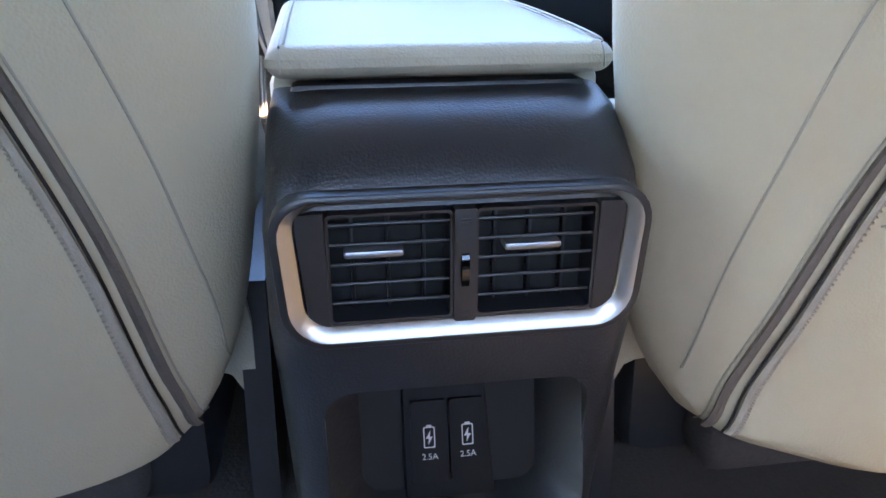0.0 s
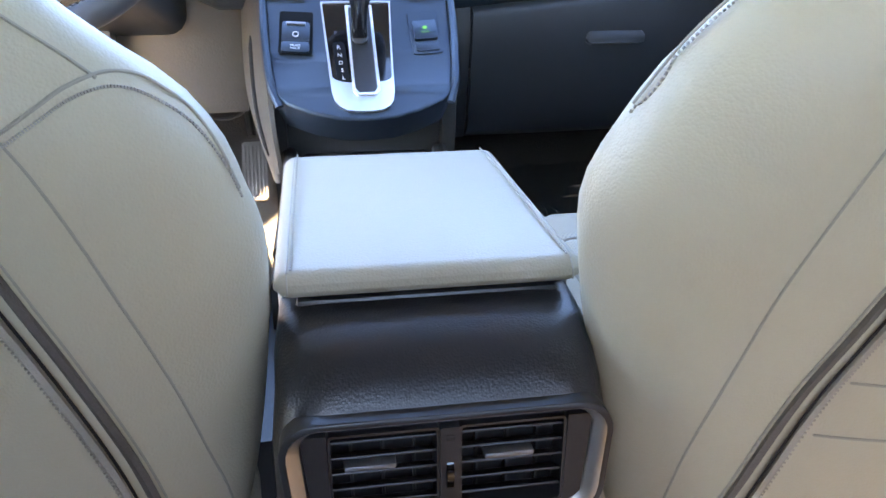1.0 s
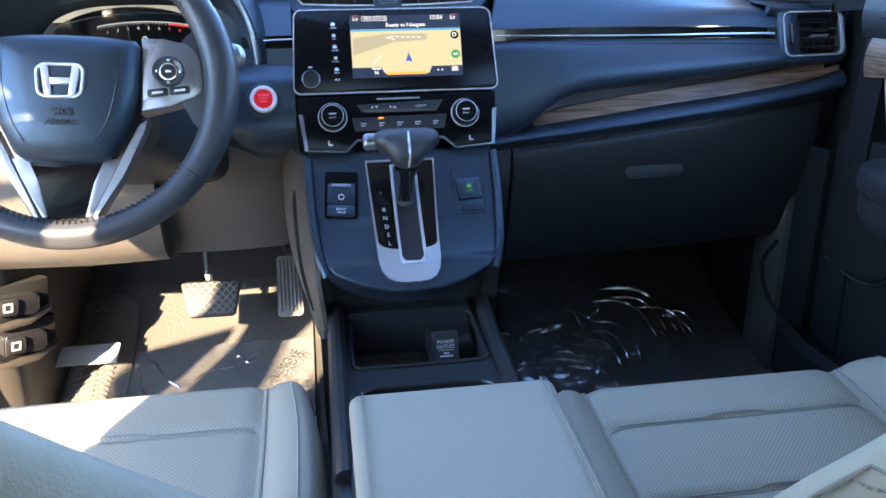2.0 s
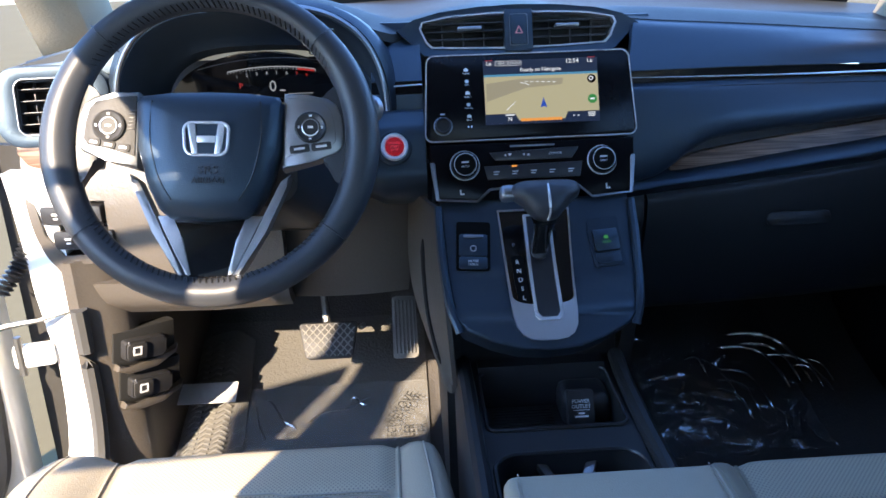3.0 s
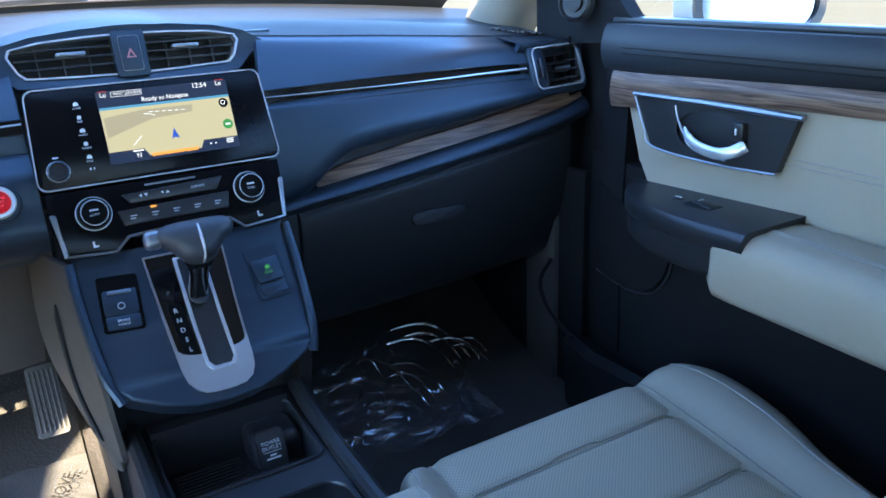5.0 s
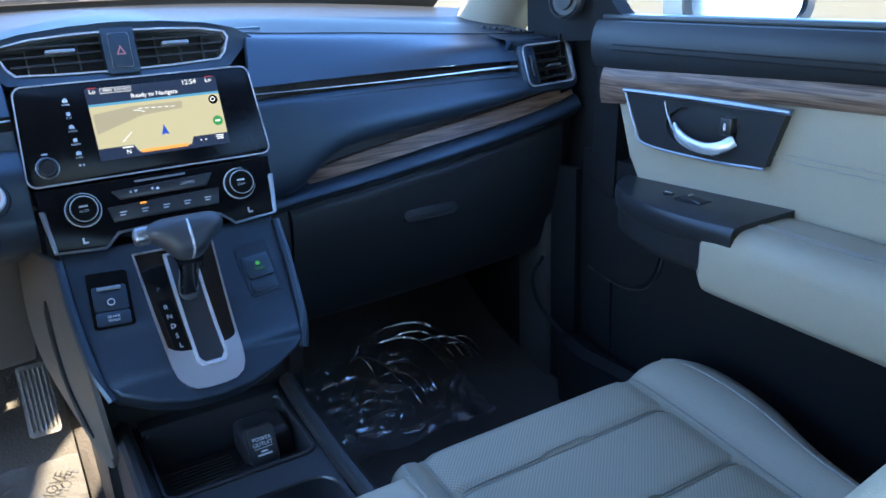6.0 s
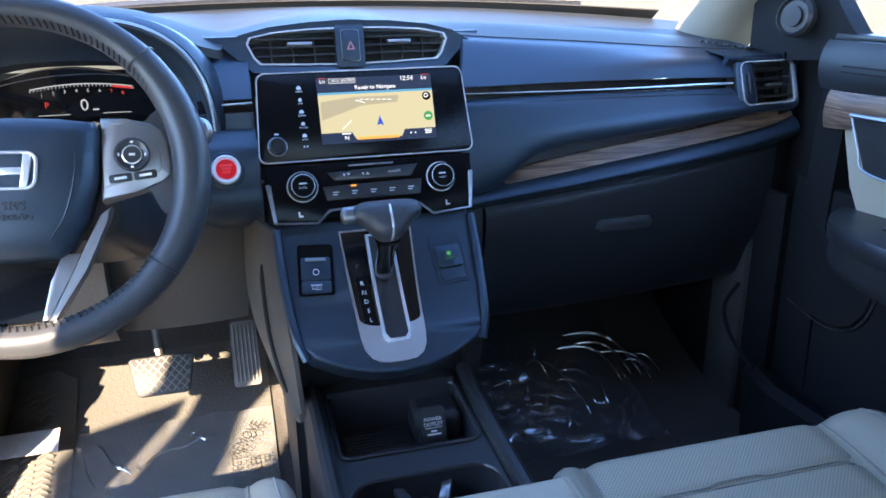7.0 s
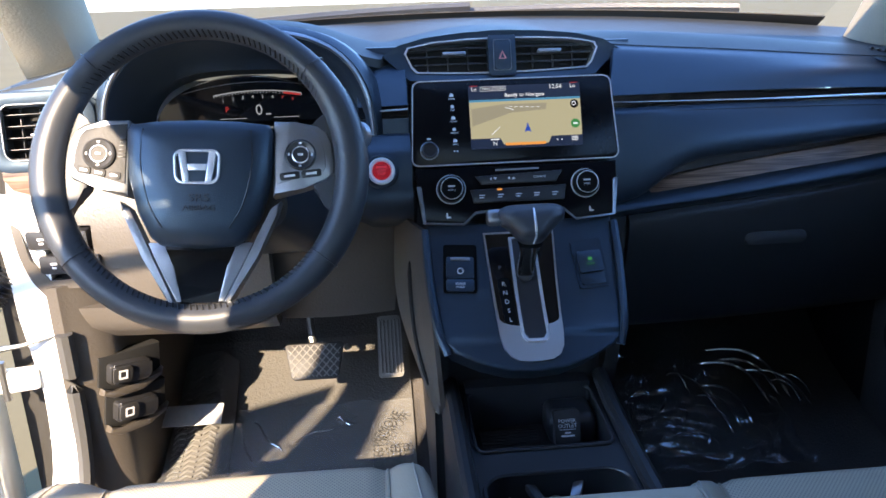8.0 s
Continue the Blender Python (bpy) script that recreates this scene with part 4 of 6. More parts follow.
part("button_edge", frame_ring(rrect(0.026, 0.044, 0.003), rrect(0.0245, 0.0425, 0.003), 0.0066, MV), SATIN, hz)
part("mark", frame_ring([(-0.006, -0.006), (0.006, -0.006), (0, 0.006)], [(-0.0034, -0.0046), (0.0034, -0.0046), (0, 0.0025)], 0.0089, MV), HAZ, hz)

# the screen
MS = face(CX, 1.254, 1.0275, 20)
scr = part("display", prism(rrect(0.284, 0.114, 0.010, cy=0.057, taper=0.045), 0.006, MS, 0.002, back=0.05), SCREENBLACK, dash, "glossy black touch screen panel")
part("silver_edge", frame_ring(rrect(0.2862, 0.1162, 0.011, cy=0.057, taper=0.045), rrect(0.283, 0.113, 0.010, cy=0.057, taper=0.045), 0.0066, MS, back=0.0), CHROME, scr, "slim silver edge")
F = at(MS, 0, 0, 0.0066)


def lit(name, x, y, w, h, mat, lift=0.0, r=0.001):
    return part(name, prism(rrect(w, h, r), 0.0003 + lift, at(F, x, y)), mat, scr)


LX, LY = 0.016, 0.062
lit("screen", LX, LY, 0.154, 0.086, SCREEN_BAR)
lit("map", LX, LY - 0.008, 0.153, 0.060, SCREEN_MAP, 0.0002)
lit("map_sky", LX, LY + 0.0225, 0.153, 0.003, SCREEN_SKY, 0.0004)
part("map_block", prism([(-0.074, 0.012), (-0.03, 0.017), (0.03, 0.0165), (0.028, 0.008), (-0.02, 0.005), (-0.074, -0.012)], 0.0006, at(F, LX, LY)), SCREEN_ROAD, scr)
part("map_road", tube([F @ Vector((LX - 0.048 + 0.004 * k, LY - 0.024 + 0.0035 * k, 0.0007)) for k in range(4)], 0.0004, 5), SCREEN_W, scr)
bars([(-0.020 + 0.0075 * k, 0.0135 - 0.0004 * k, 0.0045, 0.0007) for k in range(6)], at(F, LX, LY, 0.0006), SCREEN_W, scr)
part("map_road", tube([F @ Vector((LX - 0.028 + 0.004 * k, LY + 0.012 - 0.0004 * k * k, 0.0007)) for k in range(4)], 0.0004, 5), SCREEN_W, scr)
part("map_arrow", prism([(-0.0045, -0.006), (0, -0.0045), (0.0045, -0.006), (0, 0.007)], 0.0009, at(F, LX + 0.002, LY - 0.016)), glow("lit_blue", (0.02, 0.09, 0.55), 0.7), scr)
lit("orange_bar", LX - 0.002, LY - 0.0378, 0.056, 0.0036, SCREEN_ORANGE, 0.0006)
part("corner_tab", prism([(-0.0765, -0.008), (-0.03, -0.008), (-0.037, 0.0045), (-0.0765, 0.0045)], 0.0007, at(F, LX, LY - 0.0335)), SCREEN_BAR, scr)
part("corner_tab", prism([(0.0765, -0.008), (0.028, -0.008), (0.034, 0.0045), (0.0765, 0.0045)], 0.0007, at(F, LX, LY - 0.0335)), SCREEN_BAR, scr)
writing("Ready to Navigate", 0.0052, at(F, LX, LY + 0.0292, 0.0006), SCREEN_W, scr)
writing("12:54", 0.0058, at(F, LX + 0.043, LY + 0.0388, 0.0006), SCREEN_W, scr)
writing("Lo", 0.0052, at(F, LX - 0.069, LY + 0.0388, 0.0006), SCREEN_W, scr)
writing("Lo", 0.0052, at(F, LX + 0.067, LY + 0.0388, 0.0006), SCREEN_W, scr)
for x, w in ((-0.052, "MENU"), (-0.034, "SOURCE")):
    part("key_frame", frame_ring(rrect(0.017, 0.0062, 0.001), rrect(0.0162, 0.0054, 0.001), 0.0006, at(F, LX + x, LY + 0.0388)), SCREEN_W, scr)
    writing(w, 0.0026, at(F, LX + x, LY + 0.0388, 0.0006), SCREEN_W, scr)
for s in (-1, 1):
    bars([(0.0, 0.0045, 0.010, 0.0008)], at(F, LX + s * 0.069, LY + 0.0388), SCREEN_RED, scr)
writing("N", 0.0052, at(F, LX - 0.044, LY - 0.0365, 0.0010), SCREEN_W, scr)
bars([(0, 0, 0.012, 0.0016)], at(F, LX - 0.044, LY - 0.0308, 0.0008), SCREEN_W, scr)
bars([(0, 0.0022, 0.009, 0.001), (0, 0, 0.009, 0.001), (0, -0.0022, 0.009, 0.001)], at(F, LX + 0.066, LY - 0.0335, 0.0008), SCREEN_W, scr)
bars([(-0.003, 0, 0.002, 0.0014), (0.003, 0, 0.002, 0.0014)], at(F, LX + 0.045, LY - 0.0345, 0.0008), SCREEN_W, scr)
part("map_key", turned([(0.0058, 0), (0.0058, 0.0007)], at(F, LX + 0.068, LY + 0.014), 18), GLOSS, scr)
part("map_key_ring", frame_ring([(0.003 * math.cos(a), 0.003 * math.sin(a)) for a in [k * math.tau / 14 for k in range(14)]], [(0.002 * math.cos(a), 0.002 * math.sin(a)) for a in [k * math.tau / 14 for k in range(14)]], 0.0009, at(F, LX + 0.0675, LY + 0.0145)), SCREEN_W, scr)
part("map_key", turned([(0.0062, 0), (0.0062, 0.0007)], at(F, LX + 0.068, LY - 0.013), 18), SCREEN_GREEN, scr)
bars([(0, 0, 0.006, 0.002)], at(F, LX + 0.068, LY - 0.013, 0.0006), SCREEN_W, scr)
for k, w in enumerate(("HOME", "MAP", "AUDIO", "PHONE", "BACK")):
    y = 0.094 - 0.0155 * k
    part("icon", prism([(-0.0028, -0.002), (0.0028, -0.002), (0.0028, 0.001), (0, 0.003), (-0.0028, 0.001)] if k % 2 == 0 else rrect(0.0045, 0.0045, 0.0015, 3), 0.0003, at(F, -0.084 + 0.0004 * k, y)), INKW, scr)
    writing(w, 0.0022, at(F, -0.084 + 0.0004 * k, y - 0.0048), INKW, scr)
bars([(-0.002, 0, 0.002, 0.002), (0.002, 0, 0.0015, 0.0025)], at(F, -0.082, 0.018), INKW, scr)
kn = part("volume_knob", turned([(0.0115, 0), (0.0115, 0.006), (0.0095, 0.008), (0.0080, 0.0055), (0.001, 0.0055)], at(MS, -0.118, 0.020, 0.006), 28), SMOOTH, scr)
part("knob_ring", ring_of([(0.0125, 0), (0.0125, 0.0015), (0.0105, 0.0025), (0.0105, 0)], at(MS, -0.118, 0.020, 0.006), 28), SATIN, kn)
bars([(0, 0, 0.006, 0.0016)], at(F, -0.118, 0.036), INKW, scr)

# climate panel
MC = face(CX, 1.254, 1.0275, 21)
cl = part("climate_panel", prism([(-0.138, -0.004), (-0.136, -0.040), (-0.131, -0.076), (-0.075, -0.080), (-0.058, -0.064), (0.058, -0.064), (0.075, -0.080), (0.131, -0.076), (0.136, -0.040), (0.138, -0.004)], 0.004, MC, 0.002, back=0.05), SCREENBLACK, dash, "glossy black climate control panel")
part("slot", box((0.06, 0.0022, 0.002), at(MC, 0.0, -0.010, 0.004), 0.0005), SATIN, cl)
part("button_strip", prism([(-0.058, -0.018), (0.062, -0.014), (0.052, -0.029), (-0.050, -0.029)], 0.0065, MC, 0.0015), SMOOTH, cl)
part("button_strip", prism([(-0.066, -0.036), (0.066, -0.034), (0.062, -0.054), (-0.062, -0.054)], 0.0065, MC, 0.0015), SMOOTH, cl)
writing("CLIMATE", 0.0030, at(MC, 0.030, -0.022, 0.0067), INKW, cl)
for x in (-0.035, -0.010):
    part("icon", prism([(-0.004, 0), (-0.001, 0.002), (-0.001, -0.002)], 0.0068, at(MC, x, -0.022)), INKW, cl)
    part("icon", prism([(0.004, 0.0015), (0.0015, -0.0018), (0.0065, -0.0018)] if x > -0.02 else [(0.0015, 0.0018), (0.004, -0.0018), (0.0065, 0.0018)], 0.0068, at(MC, x, -0.022)), INKW, cl)
for k in range(5):
    bars([(0, 0.001, 0.008, 0.0012), (-0.001, -0.0022, 0.006, 0.0012)], at(MC, -0.050 + 0.025 * k, -0.045, 0.0066), INKW, cl)
bars([(0, 0, 0.007, 0.0022)], at(MC, -0.026, -0.037, 0.0068), SCREEN_ORANGE, cl)
for s in (-1, 1):
    mk = at(MC, s * 0.092, -0.034, 0.004) @ Matrix.Diagonal((0.80, 0.80, 0.9, 1))
    k = part("climate_knob", turned([(0.0235, 0), (0.0235, 0.008), (0.0215, 0.016), (0.0175, 0.018), (0.0165, 0.015), (0.001, 0.015)], mk, 40), KNOB, dash, "black round temperature knob with chrome rings")
    part("chrome_ring", ring_of([(0.0245, 0.002), (0.0250, 0.004), (0.0246, 0.006), (0.0234, 0.006), (0.0234, 0.002)], mk, 40), RING, k)
    part("chrome_ring", ring_of([(0.0184, 0.0155), (0.0188, 0.0185), (0.0180, 0.0190), (0.0172, 0.0155)], mk, 40), RING, k)
    writing("AUTO" if s < 0 else "SYNC", 0.0034, at(mk, 0, -0.003, 0.0153), INKW, k)
    bars([(0, 0, 0.012, 0.0026)], at(mk, 0, 0.004, 0.015), INKW, k)
    bars([(-0.001, 0, 0.0022, 0.007), (0.002, -0.0024, 0.004, 0.0022)], at(MC, s * 0.098, -0.069, 0.0042), INKW, cl)
edge = [(-0.133, -0.030), (-0.129, -0.078), (-0.077, -0.082), (-0.060, -0.067), (-0.03, -0.0655), (0.03, -0.0655), (0.060, -0.067), (0.077, -0.082), (0.129, -0.078), (0.133, -0.030)]
part("silver_trim", tube([MC @ Vector((x, y, 0.005)) for x, y in edge], 0.0019, 6), SATIN, cl, "satin silver lower edge")
for s in (-1, 1):
    part("silver_trim", prism([(s * 0.138, -0.028), (s * 0.1325, -0.028), (s * 0.1275, -0.077), (s * 0.132, -0.079)], 0.0058, MC, 0.001), SATIN, cl)

# start button
mb = face(-0.184, 1.262, 1.022, 20, 2)
part("start_button_base", turned([(0.024, -0.03), (0.024, -0.003), (0.022, -0.001), (0.001, -0.001)], mb, 36), DASH, dash)
st = part("start_button", turned([(0.0185, -0.006), (0.0185, 0.004), (0.0170, 0.007), (0.0132, 0.006), (0.0128, 0.004), (0.001, 0.004)], mb, 36), RING, dash, "red lit engine start button in a silver ring")
part("button", turned([(0.0124, 0), (0.0124, 0.0062), (0.0115, 0.0072), (0.001, 0.0072)], mb, 32), START_RED, st)
writing("ENGINE", 0.0030, at(mb, 0, 0.0045, 0.0073), HAZ, st)
writing("START", 0.0030, at(mb, 0, 0.0, 0.0073), HAZ, st)
writing("STOP", 0.0030, at(mb, 0, -0.0045, 0.0073), HAZ, st)

band("left_fascia", -0.708, -0.555, [lambda x: (1.352, top_rear(x)[1] + 0.003), lambda x: (1.340, 1.12), lambda x: (1.335, 1.00)], DASH)
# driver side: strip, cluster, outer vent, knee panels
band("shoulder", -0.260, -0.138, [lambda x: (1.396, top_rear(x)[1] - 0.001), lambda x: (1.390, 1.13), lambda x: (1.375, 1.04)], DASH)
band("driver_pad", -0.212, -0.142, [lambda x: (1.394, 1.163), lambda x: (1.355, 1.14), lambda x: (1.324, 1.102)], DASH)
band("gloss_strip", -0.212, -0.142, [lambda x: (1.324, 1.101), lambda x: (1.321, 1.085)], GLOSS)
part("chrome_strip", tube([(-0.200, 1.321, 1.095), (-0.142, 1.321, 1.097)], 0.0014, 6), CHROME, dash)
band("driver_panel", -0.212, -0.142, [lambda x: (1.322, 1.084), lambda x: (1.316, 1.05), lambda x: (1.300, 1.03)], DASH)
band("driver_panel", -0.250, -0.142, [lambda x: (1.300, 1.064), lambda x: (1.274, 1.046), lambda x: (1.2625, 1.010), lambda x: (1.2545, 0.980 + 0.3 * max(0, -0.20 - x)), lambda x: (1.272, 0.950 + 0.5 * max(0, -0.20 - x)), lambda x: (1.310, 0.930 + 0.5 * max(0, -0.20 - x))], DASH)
CLX = -0.386


def arch(w, h, zb, y, n=28):
    out = []
    for k in range(n + 1):
        a = math.pi * k / n
        c, s = math.cos(a), math.sin(a)
        out.append((CLX + 0.011 + w * abs(c) ** 0.667 * (1 if c >= 0 else -1), y, zb + h * max(0, s) ** 0.667))
    return out


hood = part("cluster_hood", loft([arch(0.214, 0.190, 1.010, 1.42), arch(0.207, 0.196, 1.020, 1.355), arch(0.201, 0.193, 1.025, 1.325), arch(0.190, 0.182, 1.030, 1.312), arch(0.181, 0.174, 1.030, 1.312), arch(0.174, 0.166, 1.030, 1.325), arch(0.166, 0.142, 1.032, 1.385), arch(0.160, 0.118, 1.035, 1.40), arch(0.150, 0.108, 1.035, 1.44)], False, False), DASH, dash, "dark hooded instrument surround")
part("hood_strip", tube(arch(0.184, 0.177, 1.032, 1.3115, 40)[1:40], 0.0055, 8, flat=0.6), SATIN, hood, "satin silver strip")
band("cluster_floor", -0.58, -0.19, [lambda x: (1.45, 1.036), lambda x: (1.335, 1.035), lambda x: (1.31, 1.02), lambda x: (1.31, 0.95)], DASH)
clu = part("instrument_display", prism([(x * 0.97, y * 0.99) for x, y in [(0.146 * math.cos(a), 0.106 * math.sin(a) ** 0.75) for a in [math.pi * k / 28 for k in range(29)]]], 0.0, face(CLX, 1.44, 1.035, 0), 0, back=0.03), GLOSS, dash, "black digital instrument cluster")
MG = face(-0.366, 1.4395, 1.089, 0)
writing("0", 0.0165, at(MG, 0, 0), DIM_W, clu)
bars([(0, 0, 0.008, 0.0022)], at(MG, 0.014, -0.006), DIM_W, clu)
writing("P", 0.0085, at(MG, -0.048, 0.002), SCREEN_RED, clu)
for k in range(1, 9):
    u = (k - 4.5) / 3.5
    writing(str(k), 0.0048, at(MG, 0.0525 * u, 0.0205 - 0.005 * u * u), SCREEN_RED if k > 6 else DIM_W, clu)
part("tachometer_arc", tube([MG @ Vector((0.066 * u, 0.030 - 0.006 * u * u, 0.0005)) for u in [lerp(-1, 1, k / 16) for k in range(17)]], 0.0008, 5), DIM_W, clu)
bars([(0.066 * lerp(-1, 1, k / 28), 0.0275 - 0.006 * lerp(-1, 1, k / 28) ** 2, 0.0009, 0.003) for k in range(29)], MG, DIM_W, clu)
part("red_zone", tube([MG @ Vector((0.066 * u, 0.0275 - 0.006 * u * u, 0.0006)) for u in (0.6, 0.75, 0.98)], 0.0016, 5), SCREEN_RED, clu)
part("status_line", tube([MG @ Vector((x, -0.0115, 0.0005)) for x in (-0.060, -0.02)], 0.0005, 5), DIM_W, clu)
part("status_line", tube([MG @ Vector((x, -0.0115, 0.0005)) for x in (0.022, 0.060)], 0.0005, 5), DIM_W, clu)
writing("Door Open", 0.0055, at(MG, 0.004, -0.026), DIM_W, clu)
bars([(0, 0, 0.010, 0.006)], at(MG, -0.034, -0.025), DIM_W, clu)
part("arc_line", tube([MG @ Vector((0.11 * u, 0.043 - 0.014 * u * u, 0.0005)) for u in [lerp(-1, 1, k / 14) for k in range(15)]], 0.0005, 5), SATIN, clu)

MO = face(-0.640, 1.312, 1.088, 10, 8)
part("outer_vent_housing", frame_ring(rrect(0.146, 0.108, 0.034, 6), rrect(0.088, 0.072, 0.012, 6), 0.010, MO, 0.003, back=0.05), DASH, dash)
part("vent_frame", frame_ring(rrect(0.092, 0.076, 0.014, 6), rrect(0.088, 0.072, 0.012, 6), 0.012, MO, 0.0008, back=0.02), SATIN, dash, "satin silver vent surround")
vent(0, 0, 0.087, 0.071, dash, "air_vent", at(MO, 0, 0, 0.004), 4, (0.004, -0.004), uprights=3)
MR = face(0.683, 1.352, 1.084, 18, 8)
part("outer_vent_housing", frame_ring(rrect(0.130, 0.092, 0.018, 6), rrect(0.108, 0.066, 0.012, 6), 0.002, MR, 0.003, back=0.05), DASH, dash)
part("vent_frame", frame_ring(rrect(0.114, 0.072, 0.013, 6), rrect(0.108, 0.067, 0.011, 6, cx=-0.0022), 0.005, MR, back=0.02), CHROME, dash, "chrome vent surround")
vent(0, 0, 0.080, 0.066, dash, "air_vent", at(MR, 0.011, 0, 0.001), 4, (0.0, -0.004), uprights=3)
part("thumb_plate", prism(rrect(0.024, 0.066, 0.003), 0.001, at(MR, -0.0415, 0, 0.0), 0.001, back=0.02), DASH, dash)
part("thumb_wheel", box((0.007, 0.034, 0.010), at(MR, -0.0415, 0.0, 0.001), 0.003), SMOOTH, dash)
part("end_backing", box((0.17, 0.01, 0.14), pose(0.685, 1.462, 1.050), 0.002), DOORBLACK, dash)
band("end_pad", 0.600, 0.756, [lambda x: (1.387, z_seam(x) + 0.006), lambda x: (1.360, z_seam(x) + 0.001), lambda x: (1.325, z_seam(x) - 0.001), lambda x: (1.312, z_seam(x) - 0.006), lambda x: (1.330, z_seam(x) - 0.025)], DASH, label="soft dark end of the fascia")
part("wood_corner", prism([(-0.046, 0.021), (-0.047, 0.008), (-0.036, -0.008), (-0.015, -0.016), (0.055, -0.018), (0.060, 0.017)], 0.008, face(-0.645, 1.300, 1.021, 4, 8), 0.003, back=0.03), WOOD, dash, "walnut grain corner")


def low_left(u, v):
    z = lerp(1.03, 0.772, v)
    xl = curve1([(0.772, -0.640), (0.79, -0.650), (0.84, -0.666), (0.885, -0.690), (0.95, -0.701), (1.03, -0.704)], z)
    x = lerp(xl, -0.352, u)
    y = curve1([(0.772, 1.330), (0.80, 1.303), (0.90, 1.290), (0.96, 1.292), (1.03, 1.31)], z) + 0.02 * abs(u - 0.6)
    return (x, y, z)


ll = part("lower_panel", sheet(low_left, 20, 20, 0.03), LOWER, dash, "grey lower dash panel by the door")
MB = face(-0.650, 1.294, 0.922, 0, -4)
carve(ll, prism([(-0.040, 0.038), (0.058, 0.036), (0.058, -0.040), (-0.012, -0.044), (-0.034, -0.012)], 0.03, MB, back=0.05), prism([(-0.040, 0.020), (0.045, 0.017), (0.045, -0.014), (-0.018, -0.014)], 0.04, face(-0.615, 1.29, 0.846, 0, -4), back=0.06))
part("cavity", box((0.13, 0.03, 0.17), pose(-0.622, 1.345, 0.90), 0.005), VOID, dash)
for k in range(4):
    sw = part("switch", prism(rrect(0.040, 0.026, 0.003), 0.002, at(MB, -0.010 + 0.044 * (k % 2) + 0.012 * (k // 2), 0.018 - 0.036 * (k // 2)), 0.002, back=0.02), SMOOTH, dash, "small black switch")
    bars([(0, 0.002, 0.009, 0.003), (0, -0.004, 0.006, 0.0025)], at(MB, -0.010 + 0.044 * (k % 2) + 0.012 * (k // 2), 0.018 - 0.036 * (k // 2), 0.002), INKW, sw)
kp = part("knee_panel", sheet(lambda u, v: (lerp(-0.372, lerp(-0.128, -0.175, v ** 0.5), u), lerp(1.318, 1.362, v) + 0.012 * (2 * u - 1) ** 2, lerp(0.985, 0.772, v)), 14, 14, 0.02), LOWER, dash, "grey knee panel below the steering column")
# Slots are solid bars, darkened to read as shaded openings.
for k in range(3):
    part("slot", box((0.030, 0.006, 0.0022), pose(-0.196, 1.331, 0.945 - 0.005 * k), 0.0008), VOID, kp)
part("knee_seam", tube([(-0.352, 1.335, 0.975), (-0.355, 1.345, 0.90), (-0.362, 1.358, 0.80)], 0.0018, 5), VOID, kp)
part("column_shroud", loft([[(CLX + 0.035 + px, y, zc + pz) for px, pz in rrect(w, h, 0.03, 4)] for y, zc, w, h in ((1.135, 1.030, 0.105, 0.095), (1.20, 1.00, 0.17, 0.13), (1.32, 0.975, 0.21, 0.16))]), BLACK, dash, "black steering column cover")


# ---- steering wheel ----
wheel = thing("steering_wheel", (-0.388, 1.10, 1.07), "black leather steering wheel with silver spoke controls", "steering wheel")
MW = face(-0.384, 1.098, 1.068, 22) @ Matrix.Rotation(radians(-3), 4, "Z")
RIM, N = 0.167, 96
rows = []
for k in range(N):
    a = k * math.tau / N
    side = abs(math.cos(a))
    rr = 0.0165 + 0.003 * side ** 6
    c, s = math.cos(a), math.sin(a)
    rows.append([MW @ Vector(((RIM + rr * math.cos(j * math.tau / 14)) * c, (RIM + rr * math.cos(j * math.tau / 14)) * s, 1.08 * rr * math.sin(j * math.tau / 14))) for j in range(14)])
part("rim", loft(rows + rows[:1], caps=False), RIMSKIN, wheel, "black leather rim")
for a in (44, 136, 217, 324):
    ring = [MW @ Vector(((RIM + 0.0190 * math.cos(j * math.tau / 16)) * math.cos(radians(a)), (RIM + 0.0190 * math.cos(j * math.tau / 16)) * math.sin(radians(a)), 0.0203 * math.sin(j * math.tau / 16))) for j in range(16)]
    part("rim_seam", tube(ring, 0.0007, 5, closed=True), BLACK, wheel)
b = bmesh.new()
for k in range(150):
    a = k * math.tau / 150
    p = MW @ Vector(((RIM - 0.0160) * math.cos(a), (RIM - 0.0160) * math.sin(a), 0.0065))
    q = MW @ Vector(((RIM - 0.0105) * math.cos(a + 0.020), (RIM - 0.0105) * math.sin(a + 0.020), 0.0140))
    tube([p, q], 0.0011, 5, into=b)
part("stitching", b, material("black_stitching", (0.012, 0.012, 0.012), 0.7), wheel)
pad_pts = [(-0.080, 0.041), (-0.075, 0.049), (-0.04, 0.053), (0.0, 0.054), (0.04, 0.053), (0.075, 0.049), (0.080, 0.041), (0.077, -0.010), (0.066, -0.050), (0.052, -0.077), (0.041, -0.086), (0.0, -0.089), (-0.041, -0.086), (-0.052, -0.077), (-0.066, -0.050), (-0.077, -0.010)]
b = loft([[MW @ Vector((x * s, y * s + dy, z)) for x, y in pad_pts] for s, dy, z in ((0.90, 0, -0.030), (1.0, 0, -0.012), (1.0, 0, 0.010), (0.955, 0, 0.019), (0.76, 0.001, 0.0275), (0.45, 0.002, 0.0300), (0.05, 0, 0.031))])
hubp = part("airbag_pad", b, DASH, wheel, "dark airbag cover", 60)
